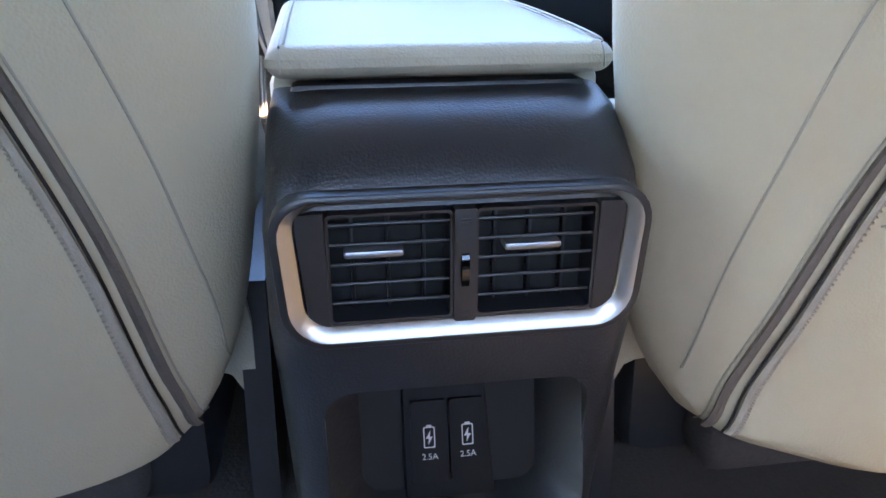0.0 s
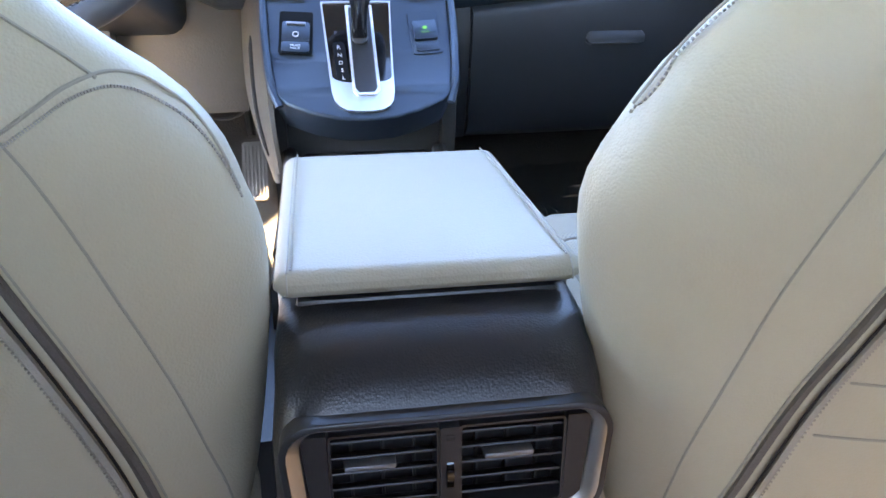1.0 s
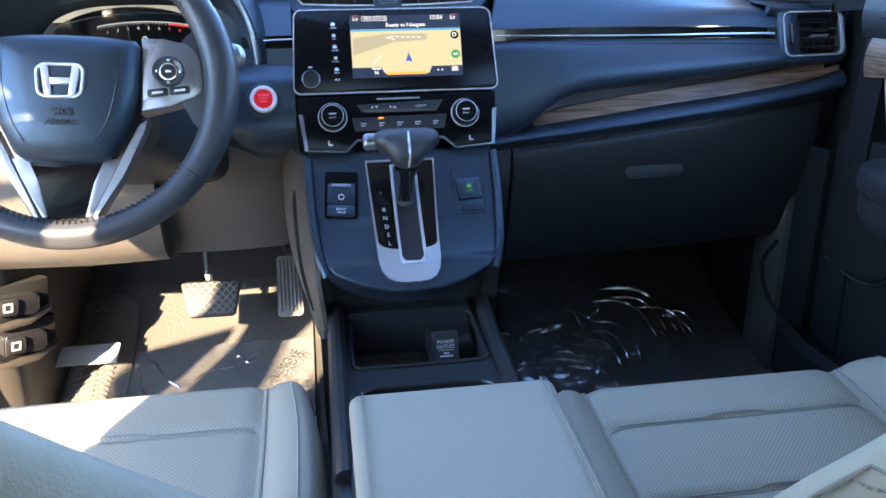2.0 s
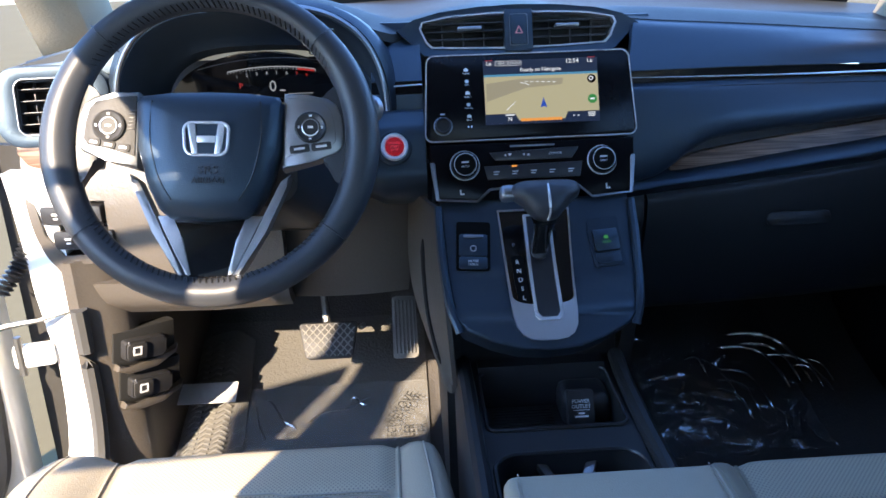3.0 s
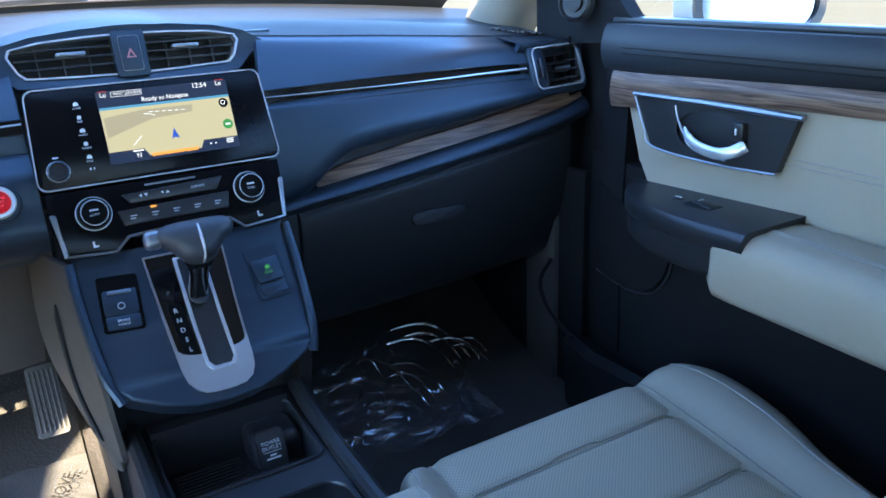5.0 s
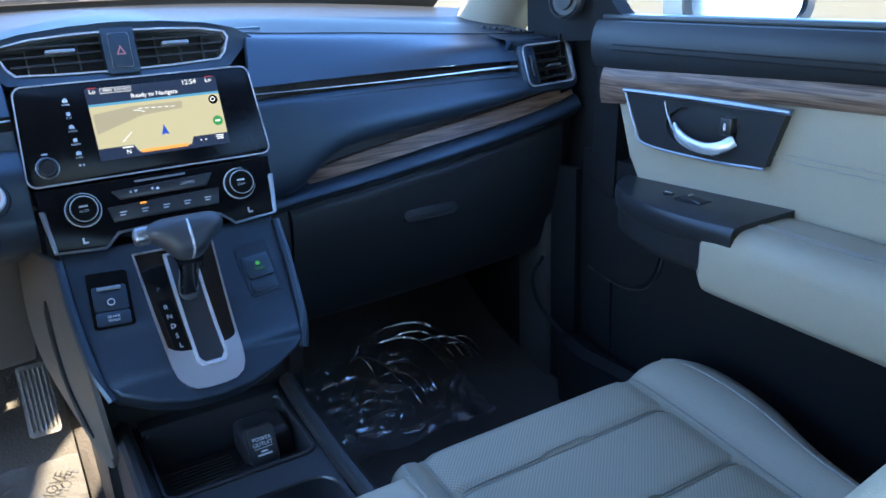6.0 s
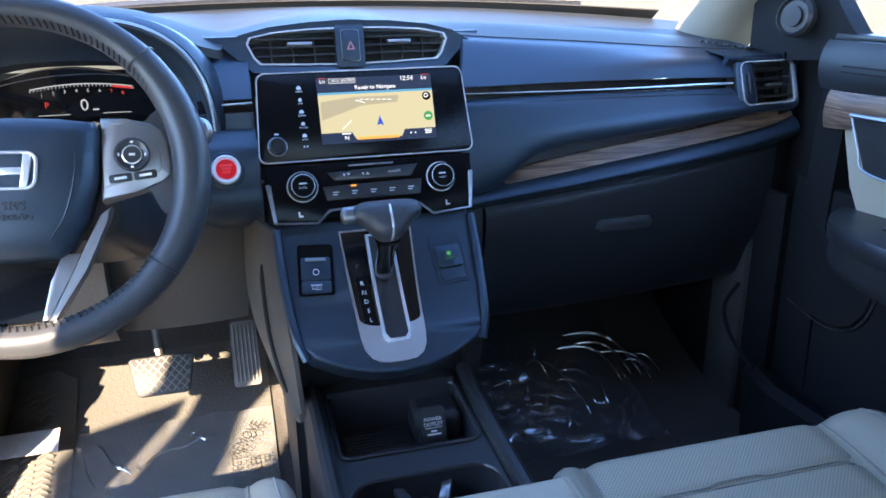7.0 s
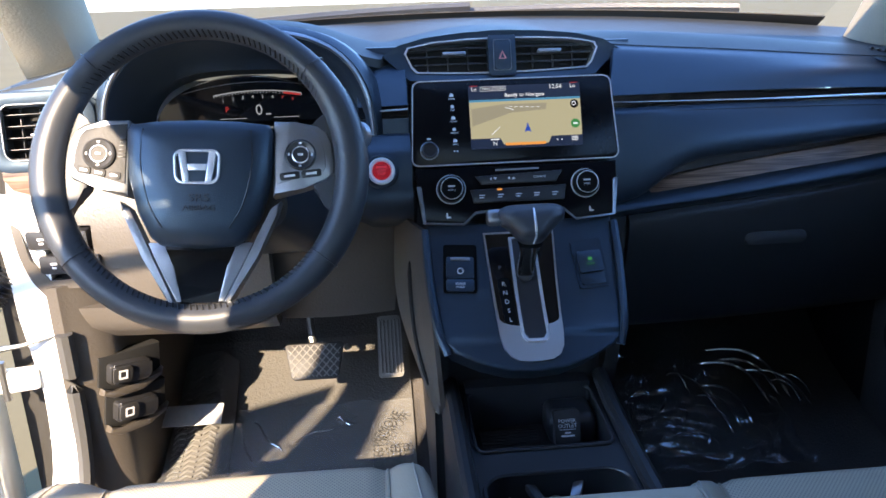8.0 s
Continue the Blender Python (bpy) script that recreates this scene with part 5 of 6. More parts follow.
for s in (-1, 1):
    part("crease", tube(smooth_path([MW @ Vector((s * x, y, z)) for x, y, z in ((0.058, 0.040, 0.0268), (0.059, 0.0, 0.0270), (0.050, -0.042, 0.0268), (0.036, -0.068, 0.0262))]), 0.0010, 5), BLACK, hubp)
em = at(MW, 0.002, -0.002, 0.0305)
part("emblem_frame", frame_ring(rrect(0.047, 0.038, 0.010, 6, taper=-0.10), rrect(0.0415, 0.0325, 0.008, 6, taper=-0.10), 0.0035, em, 0.0008), CHROME, hubp, "chrome emblem outline")
for s in (-1, 1):
    part("emblem_bar", prism([(s * 0.0205, 0.0165), (s * 0.0125, 0.0165), (s * 0.0085, -0.0165), (s * 0.0150, -0.0165)], 0.0032, em, 0.0008), CHROME, hubp)
part("emblem_bar", prism([(-0.0105, 0.003), (0.0105, 0.003), (0.0095, -0.004), (-0.0095, -0.004)], 0.0030, em, 0.0006), CHROME, hubp)
writing("SRS", 0.0085, at(MW, 0.004, -0.036, 0.0318), RIMSKIN, hubp, spread=1.25, thick=0.0008)
writing("AIRBAG", 0.0062, at(MW, 0.004, -0.047, 0.0312), RIMSKIN, hubp, spread=1.15, thick=0.0008)
for s in (-1, 1):
    outer = [(0.080, 0.055), (0.105, 0.054), (0.128, 0.050), (0.138, 0.043), (0.1435, 0.030), (0.1465, 0.008), (0.1460, -0.004), (0.1390, -0.0125), (0.112, -0.022), (0.079, -0.031)]
    spoke = part("spoke", prism([(s * x, y) for x, y in outer], 0.006, MW, 0.003, back=0.020), SATIN, wheel, "silver spoke with controls")
    part("link", prism([(s * x, y) for x, y in ((0.116, 0.049), (0.130, 0.056), (0.140, 0.070), (0.150, 0.072), (0.163, 0.050), (0.166, 0.0), (0.161, -0.052), (0.150, -0.060), (0.139, -0.040), (0.124, -0.022))], 0.004, MW, 0.003, back=0.016), RIMSKIN, spoke)
    part("control_panel", prism([(s * x, y) for x, y in ((0.081, 0.050), (0.104, 0.0485), (0.125, 0.044), (0.132, 0.036), (0.1365, 0.020), (0.138, 0.002), (0.134, -0.003), (0.112, -0.009), (0.082, -0.017))], 0.0076, MW, 0.001), HARD if s < 0 else SATIN, spoke)
    mdial = at(MW, s * 0.110, 0.016, 0.0076)
    part("dial", turned([(0.0175, 0), (0.0175, 0.003), (0.0155, 0.0042), (0.0105, 0.002), (0.0095, 0.003), (0.001, 0.0032)], mdial, 30), SMOOTH if s > 0 else HARD, spoke)
    part("dial_ring", ring_of([(0.0098, 0.002), (0.0098, 0.0036), (0.0086, 0.004), (0.0084, 0.002)], mdial, 26), CHROME, spoke)
    bars([(0, 0, 0.006, 0.0024), (0, 0.0128, 0.003, 0.002), (0, -0.0128, 0.003, 0.002), (0.0128, 0, 0.002, 0.003), (-0.0128, 0, 0.002, 0.003)], at(mdial, 0, 0, 0.004), INKW, spoke)
    for k in range(2 if s > 0 else 3):
        n = 2 if s > 0 else 3
        bw = 0.048 / n
        mbn = at(MW, s * (0.086 + bw * (k + 0.5)), -0.0068 + 0.003 * (k - 1) + 0.002, 0.0076) @ Matrix.Rotation(radians(8 * s), 4, "Z")
        bt = part("spoke_button", prism(rrect(bw - 0.002, 0.0085, 0.002), 0.0018, mbn, 0.0008), SMOOTH if s > 0 else HARD, spoke)
        bars([(0, 0, bw * 0.5, 0.0026)], at(mbn, 0, 0, 0.0018), INKW, spoke)
    if s < 0:
        for k in range(6):
            part("rib", box((0.008, 0.0018, 0.0016), at(MW, -0.0835 - 0.0006 * k, 0.034 - 0.0042 * k, 0.0082), 0.0005), SMOOTH, spoke)
    lower = part("lower_spoke", prism([(s * x, y) for x, y in ((0.088, -0.036), (0.084, -0.050), (0.062, -0.100), (0.034, -0.1485), (0.026, -0.1485), (0.049, -0.104), (0.060, -0.080), (0.077, -0.044))], 0.006, MW, 0.002, back=0.014), SATIN, wheel, "slim silver lower spoke blade")
    part("blade_panel", prism([(s * x, y) for x, y in ((0.058, -0.082), (0.047, -0.105), (0.0255, -0.1475), (0.0200, -0.1475), (0.0290, -0.108), (0.0340, -0.100), (0.0400, -0.082))], 0.003, MW, 0.001, back=0.012), SATIN, lower)
part("lower_insert", prism([(-0.050, -0.078), (0.050, -0.078), (0.033, -0.100), (0.022, -0.150), (-0.022, -0.150), (-0.033, -0.100)], 0.0015, MW, 0.001, back=0.016), GLOSS, wheel, "glossy black lower spoke insert")

for s, lab in ((1, "wiper_stalk"), (-1, "indicator_stalk")):
    stalk = thing(lab, (-0.388 + s * 0.06, 1.19, 1.06), "black steering column stalk with a rounded end", "stalk")
    p = [(-0.388 + s * 0.045, 1.20, 1.055), (-0.388 + s * 0.12, 1.185, 1.072), (-0.388 + s * 0.178, 1.165, 1.088)]
    part("stem", tube(p, 0.0085, 10), SMOOTH, stalk)
    part("end_cap", turned([(0.010, -0.012), (0.0165, -0.006), (0.0175, 0.004), (0.013, 0.010), (0.002, 0.012)], look(p[2], (p[2][0] - s * 0.6, p[2][1] - 0.8, p[2][2] + 0.15)) @ Matrix.Rotation(radians(180), 4, "Y"), 20), SATIN if s > 0 else SMOOTH, stalk)

# ---- pedals ----
bp = thing("brake_pedal", (-0.315, 1.47, 0.60), "worn brake pedal with a diamond grip rubber pad", "pedal")
MP = face(-0.316, 1.452, 0.652, 32)
part("pad", prism([(-0.050, 0.028), (-0.046, 0.032), (0.046, 0.032), (0.050, 0.028), (0.040, -0.026), (0.034, -0.030), (-0.034, -0.030), (-0.040, -0.026)], 0.012, MP, 0.003), HARD, bp, "grey rubber pad")
b = bmesh.new()
for k in range(-5, 6):
    for s in (-1, 1):
        pts = []
        for t in range(17):
            y = lerp(-0.026, 0.029, t / 16)
            x = k * 0.013 + s * (y - 0.001) * 0.9
            if abs(x) < 0.041 + (y + 0.026) * 0.10:
                pts.append(MP @ Vector((x, y, 0.0125)))
        if len(pts) > 2:
            tube([pts[0], pts[-1]], 0.0013, 4, into=b)
part("tread", b, PEDAL, bp)
part("arm", tube([(-0.318, 1.46, 0.685), (-0.325, 1.50, 0.74), (-0.345, 1.56, 0.86)], 0.0065, 8), STEEL, bp, "grey steel pedal arm")
part("pin", turned([(0.006, 0), (0.006, 0.014), (0.003, 0.016)], face(-0.320, 1.474, 0.688, 32), 12), STEEL, bp)
part("pin", turned([(0.005, 0), (0.005, 0.012), (0.003, 0.013)], face(-0.262, 1.462, 0.672, 32, 40), 12), STEEL, bp)
gp = thing("accelerator_pedal", (-0.185, 1.52, 0.58), "tall ribbed black accelerator pedal", "pedal")
MA = face(-0.186, 1.522, 0.640, 30)
part("pad", prism(rrect(0.046, 0.112, 0.006, taper=0.06), 0.010, MA, 0.002), PEDAL, gp)
for k in range(6):
    part("rib", box((0.0035, 0.096, 0.004), at(MA, -0.0165 + 0.0066 * k, 0, 0.011), 0.001), PEDAL, gp)
part("arm", tube([(-0.19, 1.56, 0.70), (-0.20, 1.60, 0.78), (-0.21, 1.64, 0.86)], 0.008, 8), SMOOTH, gp)
wire = thing("wiring_loom", (-0.25, 1.42, 0.765), "thin dark cable looped under the dash", "cable")
part("cable", tube(smooth_path([(-0.30, 1.46, 0.79), (-0.25, 1.46, 0.752), (-0.20, 1.45, 0.755), (-0.17, 1.44, 0.79)]), 0.003, 6), SMOOTH, wire)

# ---- centre console ----
con = thing("center_console", (0, 0.85, 0.44), "dark center console between the front seats with a beige armrest", "console")


def u_section(z, yr, hw, yf, r=0.035, n=6):
    """A plan outline at height z: square at the front, rounded at the rear."""
    pts = [(hw, yf), ]
    for k in range(n + 1):
        a = radians(-90 * k / n)
        pts.append((hw - r + r * math.cos(a), yr + r + r * math.sin(a)))
    for k in range(n + 1):
        a = radians(-90 - 90 * k / n)
        pts.append((-hw + r + r * math.cos(a), yr + r + r * math.sin(a)))
    pts.append((-hw, yf))
    return [(0.003 + x, y, z) for x, y in pts]


levels = [(0.44, 0.520, 0.096), (0.52, 0.502, 0.098), (0.60, 0.488, 0.101), (0.645, 0.476, 0.103), (0.70, 0.4725, 0.102), (0.725, 0.478, 0.099), (0.742, 0.488, 0.099), (0.754, 0.502, 0.097), (0.762, 0.524, 0.095), (0.764, 0.545, 0.094)]
body = part("rear_body", loft([u_section(z, y, w, 0.83, 0.03 + 0.012 * (i > 5)) for i, (z, y, w) in enumerate(levels)]), BLACK, con, "black grained rear console cover", 50)
MVR = face(0.003, 0.4735, 0.683, -3)
MU = face(0.003, 0.496, 0.560, 10)
carve(body, prism(rrect(0.164, 0.064, 0.012, taper=-0.06), 0.03, MVR, back=0.028),
      prism(rrect(0.150, 0.098, 0.018, cy=-0.004, taper=-0.02), 0.05, MU, back=0.040))
for o2, i2, d1, d2, mt, nm in ((rrect(0.186, 0.083, 0.022, 6, taper=-0.06), rrect(0.178, 0.076, 0.019, 6, taper=-0.06), 0.003, 0.004, SMOOTH, "outer_bezel"), (rrect(0.178, 0.076, 0.019, 6, taper=-0.06), rrect(0.163, 0.0655, 0.013, 6, cy=0.0025, taper=-0.06), 0.004, -0.001, SILVER, "silver_bezel")):
    part(nm, frame_ring(o2, i2, d1, MVR, 0.0006, inner_depth=d2, back=0.012), mt, con, "brushed silver vent surround" if mt is SILVER else "")
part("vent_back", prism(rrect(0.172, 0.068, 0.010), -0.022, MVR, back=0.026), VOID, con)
for s in (-1, 1):
    part("end_cheek", prism([(s * 0.085, 0.031), (s * 0.0705, 0.031), (s * 0.0695, -0.031), (s * 0.080, -0.031)], -0.001, MVR, 0, back=0.02), SMOOTH, con)
    vv = vent(0, 0, 0.064, 0.060, con, "air_vent", at(MVR, s * 0.0378, 0, -0.003), 5, (-0.0085 if s < 0 else -0.003, 0.010), uprights=3, tilt=-24.0)
dv = part("vent_divider", prism(rrect(0.0115, 0.062, 0.001), 0.001, MVR, 0.0006, back=0.02), SMOOTH, con)
part("thumb_wheel", turned([(0.0165, -0.0028), (0.0190, -0.002), (0.0190, 0.002), (0.0165, 0.0028)], at(MVR, 0, -0.002, -0.0155) @ Matrix.Rotation(radians(90), 4, "Y"), 30), GLOSS, dv)
bars([(0, 0.0255, 0.005, 0.0008), (0, 0.0240, 0.005, 0.0008), (0, 0.0225, 0.005, 0.0008), (0, -0.0255, 0.0048, 0.0008), (0, -0.0295, 0.0048, 0.0008), (-0.0022, -0.0275, 0.0007, 0.0045), (0.0022, -0.0275, 0.0007, 0.0045)], at(MVR, 0, 0, 0.001), HARD, dv)
part("pocket_wall", frame_ring(rrect(0.152, 0.100, 0.018, 6, cy=-0.004, taper=-0.02), rrect(0.112, 0.080, 0.014, 6, cy=0.0), 0.0005, MU, inner_depth=-0.032, back=0.036), HARD, con, "sloping black pocket wall")
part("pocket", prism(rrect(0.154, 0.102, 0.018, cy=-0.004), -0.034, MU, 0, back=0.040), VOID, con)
MJ = face(0.0015, 0.5175, 0.557, 14)
uh = part("usb_panel", prism([(-0.028, 0.030), (0.0245, 0.030), (0.029, -0.046), (-0.028, -0.046)], -0.006, MJ, 0.003, back=0.02), DOORBLACK, con, "black panel with two charging ports")
for x in (-0.0125, 0.0115):
    mp = at(MJ, x, -0.006, -0.006)
    port = part("usb_port_cover", prism(rrect(0.0220, 0.052, 0.0015), 0.004, mp, 0.001), DOORBLACK, con, "black charging port cover with battery symbol")
    writing("2.5A", 0.0038, at(mp, 0, -0.0095, 0.0041), INKW, port)
    part("symbol", frame_ring(rrect(0.0072, 0.0135, 0.001), rrect(0.0058, 0.0121, 0.0008), 0.0043, at(mp, 0, 0.003)), INKW, port)
    part("symbol", prism([(-0.0016, 0), (0.0016, 0), (0.0016, 0.0012), (-0.0016, 0.0012)], 0.0043, at(mp, 0, 0.0097)), INKW, port)
    part("symbol", prism([(-0.0022, -0.0008), (0.0008, 0.0045), (0.0004, 0.0004), (0.0022, 0.0004), (-0.0008, -0.0048), (-0.0003, -0.0008)], 0.0043, at(mp, 0, 0.003)), INKW, port)

# armrest lid: a padded beige cushion
lid = box((0.198, 0.290, 0.034), pose(0.004, 0.682, 0.787), 0.011, 5)
for v in lid.verts:
    if v.co.z > 0.785:
        v.co.z -= 0.017 * (1 - max(0.0, min(1.0, (v.co.y - 0.537) / 0.29))) ** 1.3
        v.co.z += 0.002 * math.cos((v.co.x - 0.004) / 0.099 * 1.5)
    if v.co.y > 0.75:
        v.co.x = 0.004 + (v.co.x - 0.004) * 1.02
part("armrest_lid", lid, LEATHER, con, "beige leather padded armrest lid", 60)
part("lid_skirt", box((0.196, 0.255, 0.034), pose(0.004, 0.692, 0.756), 0.008), LEATHER, con)
part("lid_tray", box((0.170, 0.285, 0.020), pose(0.003, 0.690, 0.757), 0.004), SMOOTH, con)
for s in (-1, 1):
    x = 0.004 + s * 0.0900
    part("lid_stitching", tube(smooth_path([(x, 0.5365, 0.774), (x, 0.5375, 0.781), (x, 0.543, 0.7860), (x, 0.553, 0.7900), (x, 0.65, 0.7975), (x, 0.75, 0.8030), (x, 0.80, 0.8048), (x, 0.818, 0.8035)]), 0.0006, 5), THREAD, con)
b = bmesh.new()
for k in range(70):
    for s in (-1, 1):
        y = 0.545 + 0.0040 * k
        box((0.0012, 0.0026, 0.0010), pose(0.004 + s * 0.0875, y, 0.8055 - 0.017 * (1 - min(1.0, (y - 0.537) / 0.29)) ** 1.3), 0, into=b)
tagged(part("stitches", b, THREAD, con), kind="stuff")

# tray, cup holders and the lower body ahead of the armrest
low = part("lower_body", loft([[(CX + s * x * 1.0, y, z) for s, x, z in ((-1, 0.115, 0.44), (-1, 0.118, zt - 0.02), (-1, 0.110, zt), (-1, 0.092, zt), (1, 0.092, zt), (1, 0.110, zt), (1, 0.118, zt - 0.02), (1, 0.115, 0.44))] for y, zt in ((0.80, 0.700), (0.95, 0.705), (1.05, 0.712), (1.15, 0.724), (1.19, 0.728))]), SMOOTH, con, "dark lower console body")
carve(low, prism(rrect(0.172, 0.125, 0.012), 0.06, pose(CX, 1.105, 0.668), back=0.002),
      prism(rrect(0.172, 0.105, 0.03), 0.20, pose(CX, 0.945, 0.60), back=0.002))
part("cup_bridge", box((0.018, 0.10, 0.050), pose(CX, 0.948, 0.655), 0.008, 3), SMOOTH, con)
for s in (-1, 1):
    part("cup_clip", box((0.012, 0.030, 0.010), pose(CX + s * 0.026, 0.992, 0.686, 20, 0, s * -25), 0.002), HARD if s < 0 else SATIN, con, "spring cup clip")
part("cup_rim", tube([(CX + x, 0.945 + y, 0.7065 + 0.02 * (y + 0.05)) for x, y in rrect(0.174, 0.107, 0.031, 8)], 0.0028, 6, closed=True), SMOOTH, con, "rounded cup holder edge")
part("tray_rim", tube([(CX + x, 1.105 + y, 0.7195 + 0.10 * y) for x, y in rrect(0.174, 0.126, 0.013, 5)], 0.0026, 6, closed=True), SMOOTH, con)
part("tray_mat", box((0.166, 0.118, 0.004), pose(CX, 1.105, 0.671), 0.001), BLACK, con)
b = bmesh.new()
for k in range(14):
    tube([(CX - 0.07, 1.06 + 0.007 * k, 0.6735), (CX + 0.01, 1.06 + 0.007 * k, 0.6735)], 0.0012, 5, into=b)
part("tray_ribs", b, BLACK, con)
part("tray_wall", loft([[(CX + x, y, z) for x, z in ((-0.086, 0.672), (0.086, 0.672), (0.086, 0.735), (-0.086, 0.735))] for y in (1.165, 1.19)]), SMOOTH, con)
part("tray_step", box((0.065, 0.060, 0.045), pose(CX + 0.052, 1.140, 0.690), 0.012, 3), SMOOTH, con)
MT = face(0.041, 1.108, 0.700, 24)
po = part("power_outlet", prism(rrect(0.034, 0.046, 0.003), 0.006, MT, 0.002, back=0.01), SMOOTH, con, "black power outlet cover")
writing("POWER", 0.0048, at(MT, 0, 0.008, 0.0061), INKW, po)
writing("OUTLET", 0.0048, at(MT, 0, 0.0015, 0.0061), INKW, po)
bars([(0, -0.003, 0.022, 0.0006), (0, -0.0072, 0.008, 0.0022), (0, -0.0112, 0.018, 0.0022)], at(MT, 0, 0, 0.006), INKW, po)
for s in (-1, 1):
    part("side_lip", tube(smooth_path([(CX + s * 0.104, 0.83, 0.705), (CX + s * 0.104, 1.0, 0.712), (CX + s * 0.104, 1.12, 0.724), (CX + s * 0.106, 1.185, 0.735)]), 0.011, 10), SMOOTH, con)

def grid_face(outline, step, depth):
    """A flat plate cut into strips along y, so that it can bulge."""
    b = prism(outline, 0.0, None, 0, back=depth)
    ys = [p[1] for p in outline]
    y = min(ys) + step
    while y < max(ys):
        bmesh.ops.bisect_plane(b, geom=b.verts[:] + b.edges[:] + b.faces[:], plane_co=(0, y, 0), plane_no=(0, 1, 0))
        y += step
    return b


# upper console: the sloping shifter face
face_before = set(bpy.data.objects)
MK = face(CX, 1.170, 0.868, 36)
half_top, half_bot = 0.128, 0.104
face_pts = [(-half_top, 0.104), (half_top, 0.104), (0.125, 0.0), (0.116, -0.060), (0.104, -0.076), (0.070, -0.094), (0.036, -0.105), (0.0, -0.108), (-0.036, -0.105), (-0.070, -0.094), (-0.104, -0.076), (-0.116, -0.060), (-0.125, 0.0)]
b = grid_face(face_pts, 0.012, 0.06)
bmesh.ops.bevel(b, geom=[e for e in b.edges if all(v.co.z > -0.001 for v in e.verts) and any(abs(f.normal.z) < 0.5 for f in e.link_faces)], offset=0.005, segments=3, affect="EDGES", profile=0.5)
bmesh.ops.transform(b, matrix=MK, verts=b.verts)
sf = part("shifter_panel", b, DASH, con, "dark sloping shifter console")
for s in (-1, 1):
    part("side_rail", tube(smooth_path([MK @ Vector((s * x, y, z)) for x, y, z in ((0.130, 0.095, 0.0), (0.129, 0.03, 0.002), (0.123, -0.04, 0.0), (0.112, -0.078, -0.006))]), 0.0058, 8), DASH, con)
    part("side_panel", prism([(1.235, 0.955), (1.178, 0.875), (1.155, 0.820), (1.170, 0.76), (1.185, 0.735), (1.185, 0.45), (1.62, 0.45), (1.62, 0.80), (1.42, 0.955)], 0.010, Matrix(((0, 0, s, CX + s * 0.118), (1, 0, 0, 0), (0, 1, 0, 0), (0, 0, 0, 1))), 0.003, back=0.01), HARD, con, "dark console side panel")
    def flank(u, v, s=s):
        inner = (CX + s * curve1([(0, 0.134), (0.6, 0.127), (1, 0.120)], v), curve1([(0, 1.228), (0.6, 1.140), (1, 1.165)], v), lerp(0.945, 0.700, v))
        outer = (CX + s * curve1([(0, 0.168), (0.6, 0.170), (1, 0.132)], v), curve1([(0, 1.325), (0.6, 1.325), (1, 1.19)], v), lerp(0.955, 0.700, v))
        return (lerp(inner[0], outer[0], u), lerp(inner[1], outer[1], u) - 0.012 * math.sin(u * math.pi), lerp(inner[2], outer[2], u))
    if s > 0:
        continue
    part("flank", sheet(flank, 8, 18, 0.006, (-s, 0, 0)), LOWER, con, "plastic console flank beside the knee panel")
    # Groove is a solid rod whose black colour carries its shade.
    part("flank_groove", tube([Vector(flank(0.5, lerp(0.22, 0.86, k / 10))) + Vector((s * 0.001, -0.0015, 0)) for k in range(11)], [0.001] + [0.0035] * 9 + [0.001], 6), VOID, con)
part("front_wall", box((0.236, 0.02, 0.12), pose(CX, 1.205, 0.775), 0.004), HARD, con)
# gear gate: silver frame, glossy panels, dark slot
gate_o = [(-0.052, 0.086), (0.044, 0.086), (0.0385, -0.060), (0.036, -0.076), (0.030, -0.087), (0.021, -0.093), (0.008, -0.095), (-0.012, -0.095), (-0.025, -0.093), (-0.034, -0.087), (-0.041, -0.076), (-0.044, -0.060)]
gate_i = [(-0.0500, 0.084), (0.0420, 0.084), (0.0368, -0.036), (0.0345, -0.041), (0.028, -0.0445), (0.020, -0.046), (0.006, -0.0465), (-0.010, -0.0465), (-0.020, -0.046), (-0.029, -0.0445), (-0.0375, -0.041), (-0.0422, -0.036)]


def split_ys(pts, n=7):
    """More points along each edge of an outline."""
    return [(lerp(p[0], q[0], k / n), lerp(p[1], q[1], k / n)) for p, q in zip(pts, pts[1:] + pts[:1]) for k in range(n)]


def plate(name, outline, top, m, mat, parent):
    b = grid_face(outline, 0.008, 0.003)
    bmesh.ops.transform(b, matrix=at(m, 0, 0, top), verts=b.verts)
    return part(name, b, mat, parent)


gt = part("gear_gate", frame_ring(split_ys(gate_o), split_ys(gate_i), 0.0045, MK, 0.0, back=0.01), APRON, con, "brushed silver gear gate")
b = grid_face(gate_i, 0.008, 0.004)
bmesh.ops.transform(b, matrix=at(MK, 0, 0, 0.002), verts=b.verts)
part("gloss_panel", b, GLOSS, gt)
slot = [(-0.015, 0.075), (0.014, 0.075), (0.016, -0.058), (0.011, -0.065), (-0.008, -0.065), (-0.013, -0.058)]
part("slot_frame", frame_ring(split_ys([(x * 1.26, y * 1.045 - 0.001) for x, y in slot]), split_ys(slot), 0.0075, MK, 0.0), CHROME, gt, "chrome slot edge")
b = grid_face(slot, 0.008, 0.005)
bmesh.ops.transform(b, matrix=at(MK, 0, 0, 0.0055), verts=b.verts)
part("slot_cover", b, SMOOTH, gt, "matte black slot blind")
plate("letter_strip", rrect(0.0165, 0.068, 0.006, cx=-0.0290, cy=-0.012, skew=-0.06), 0.0030, MK, KNOB, gt)
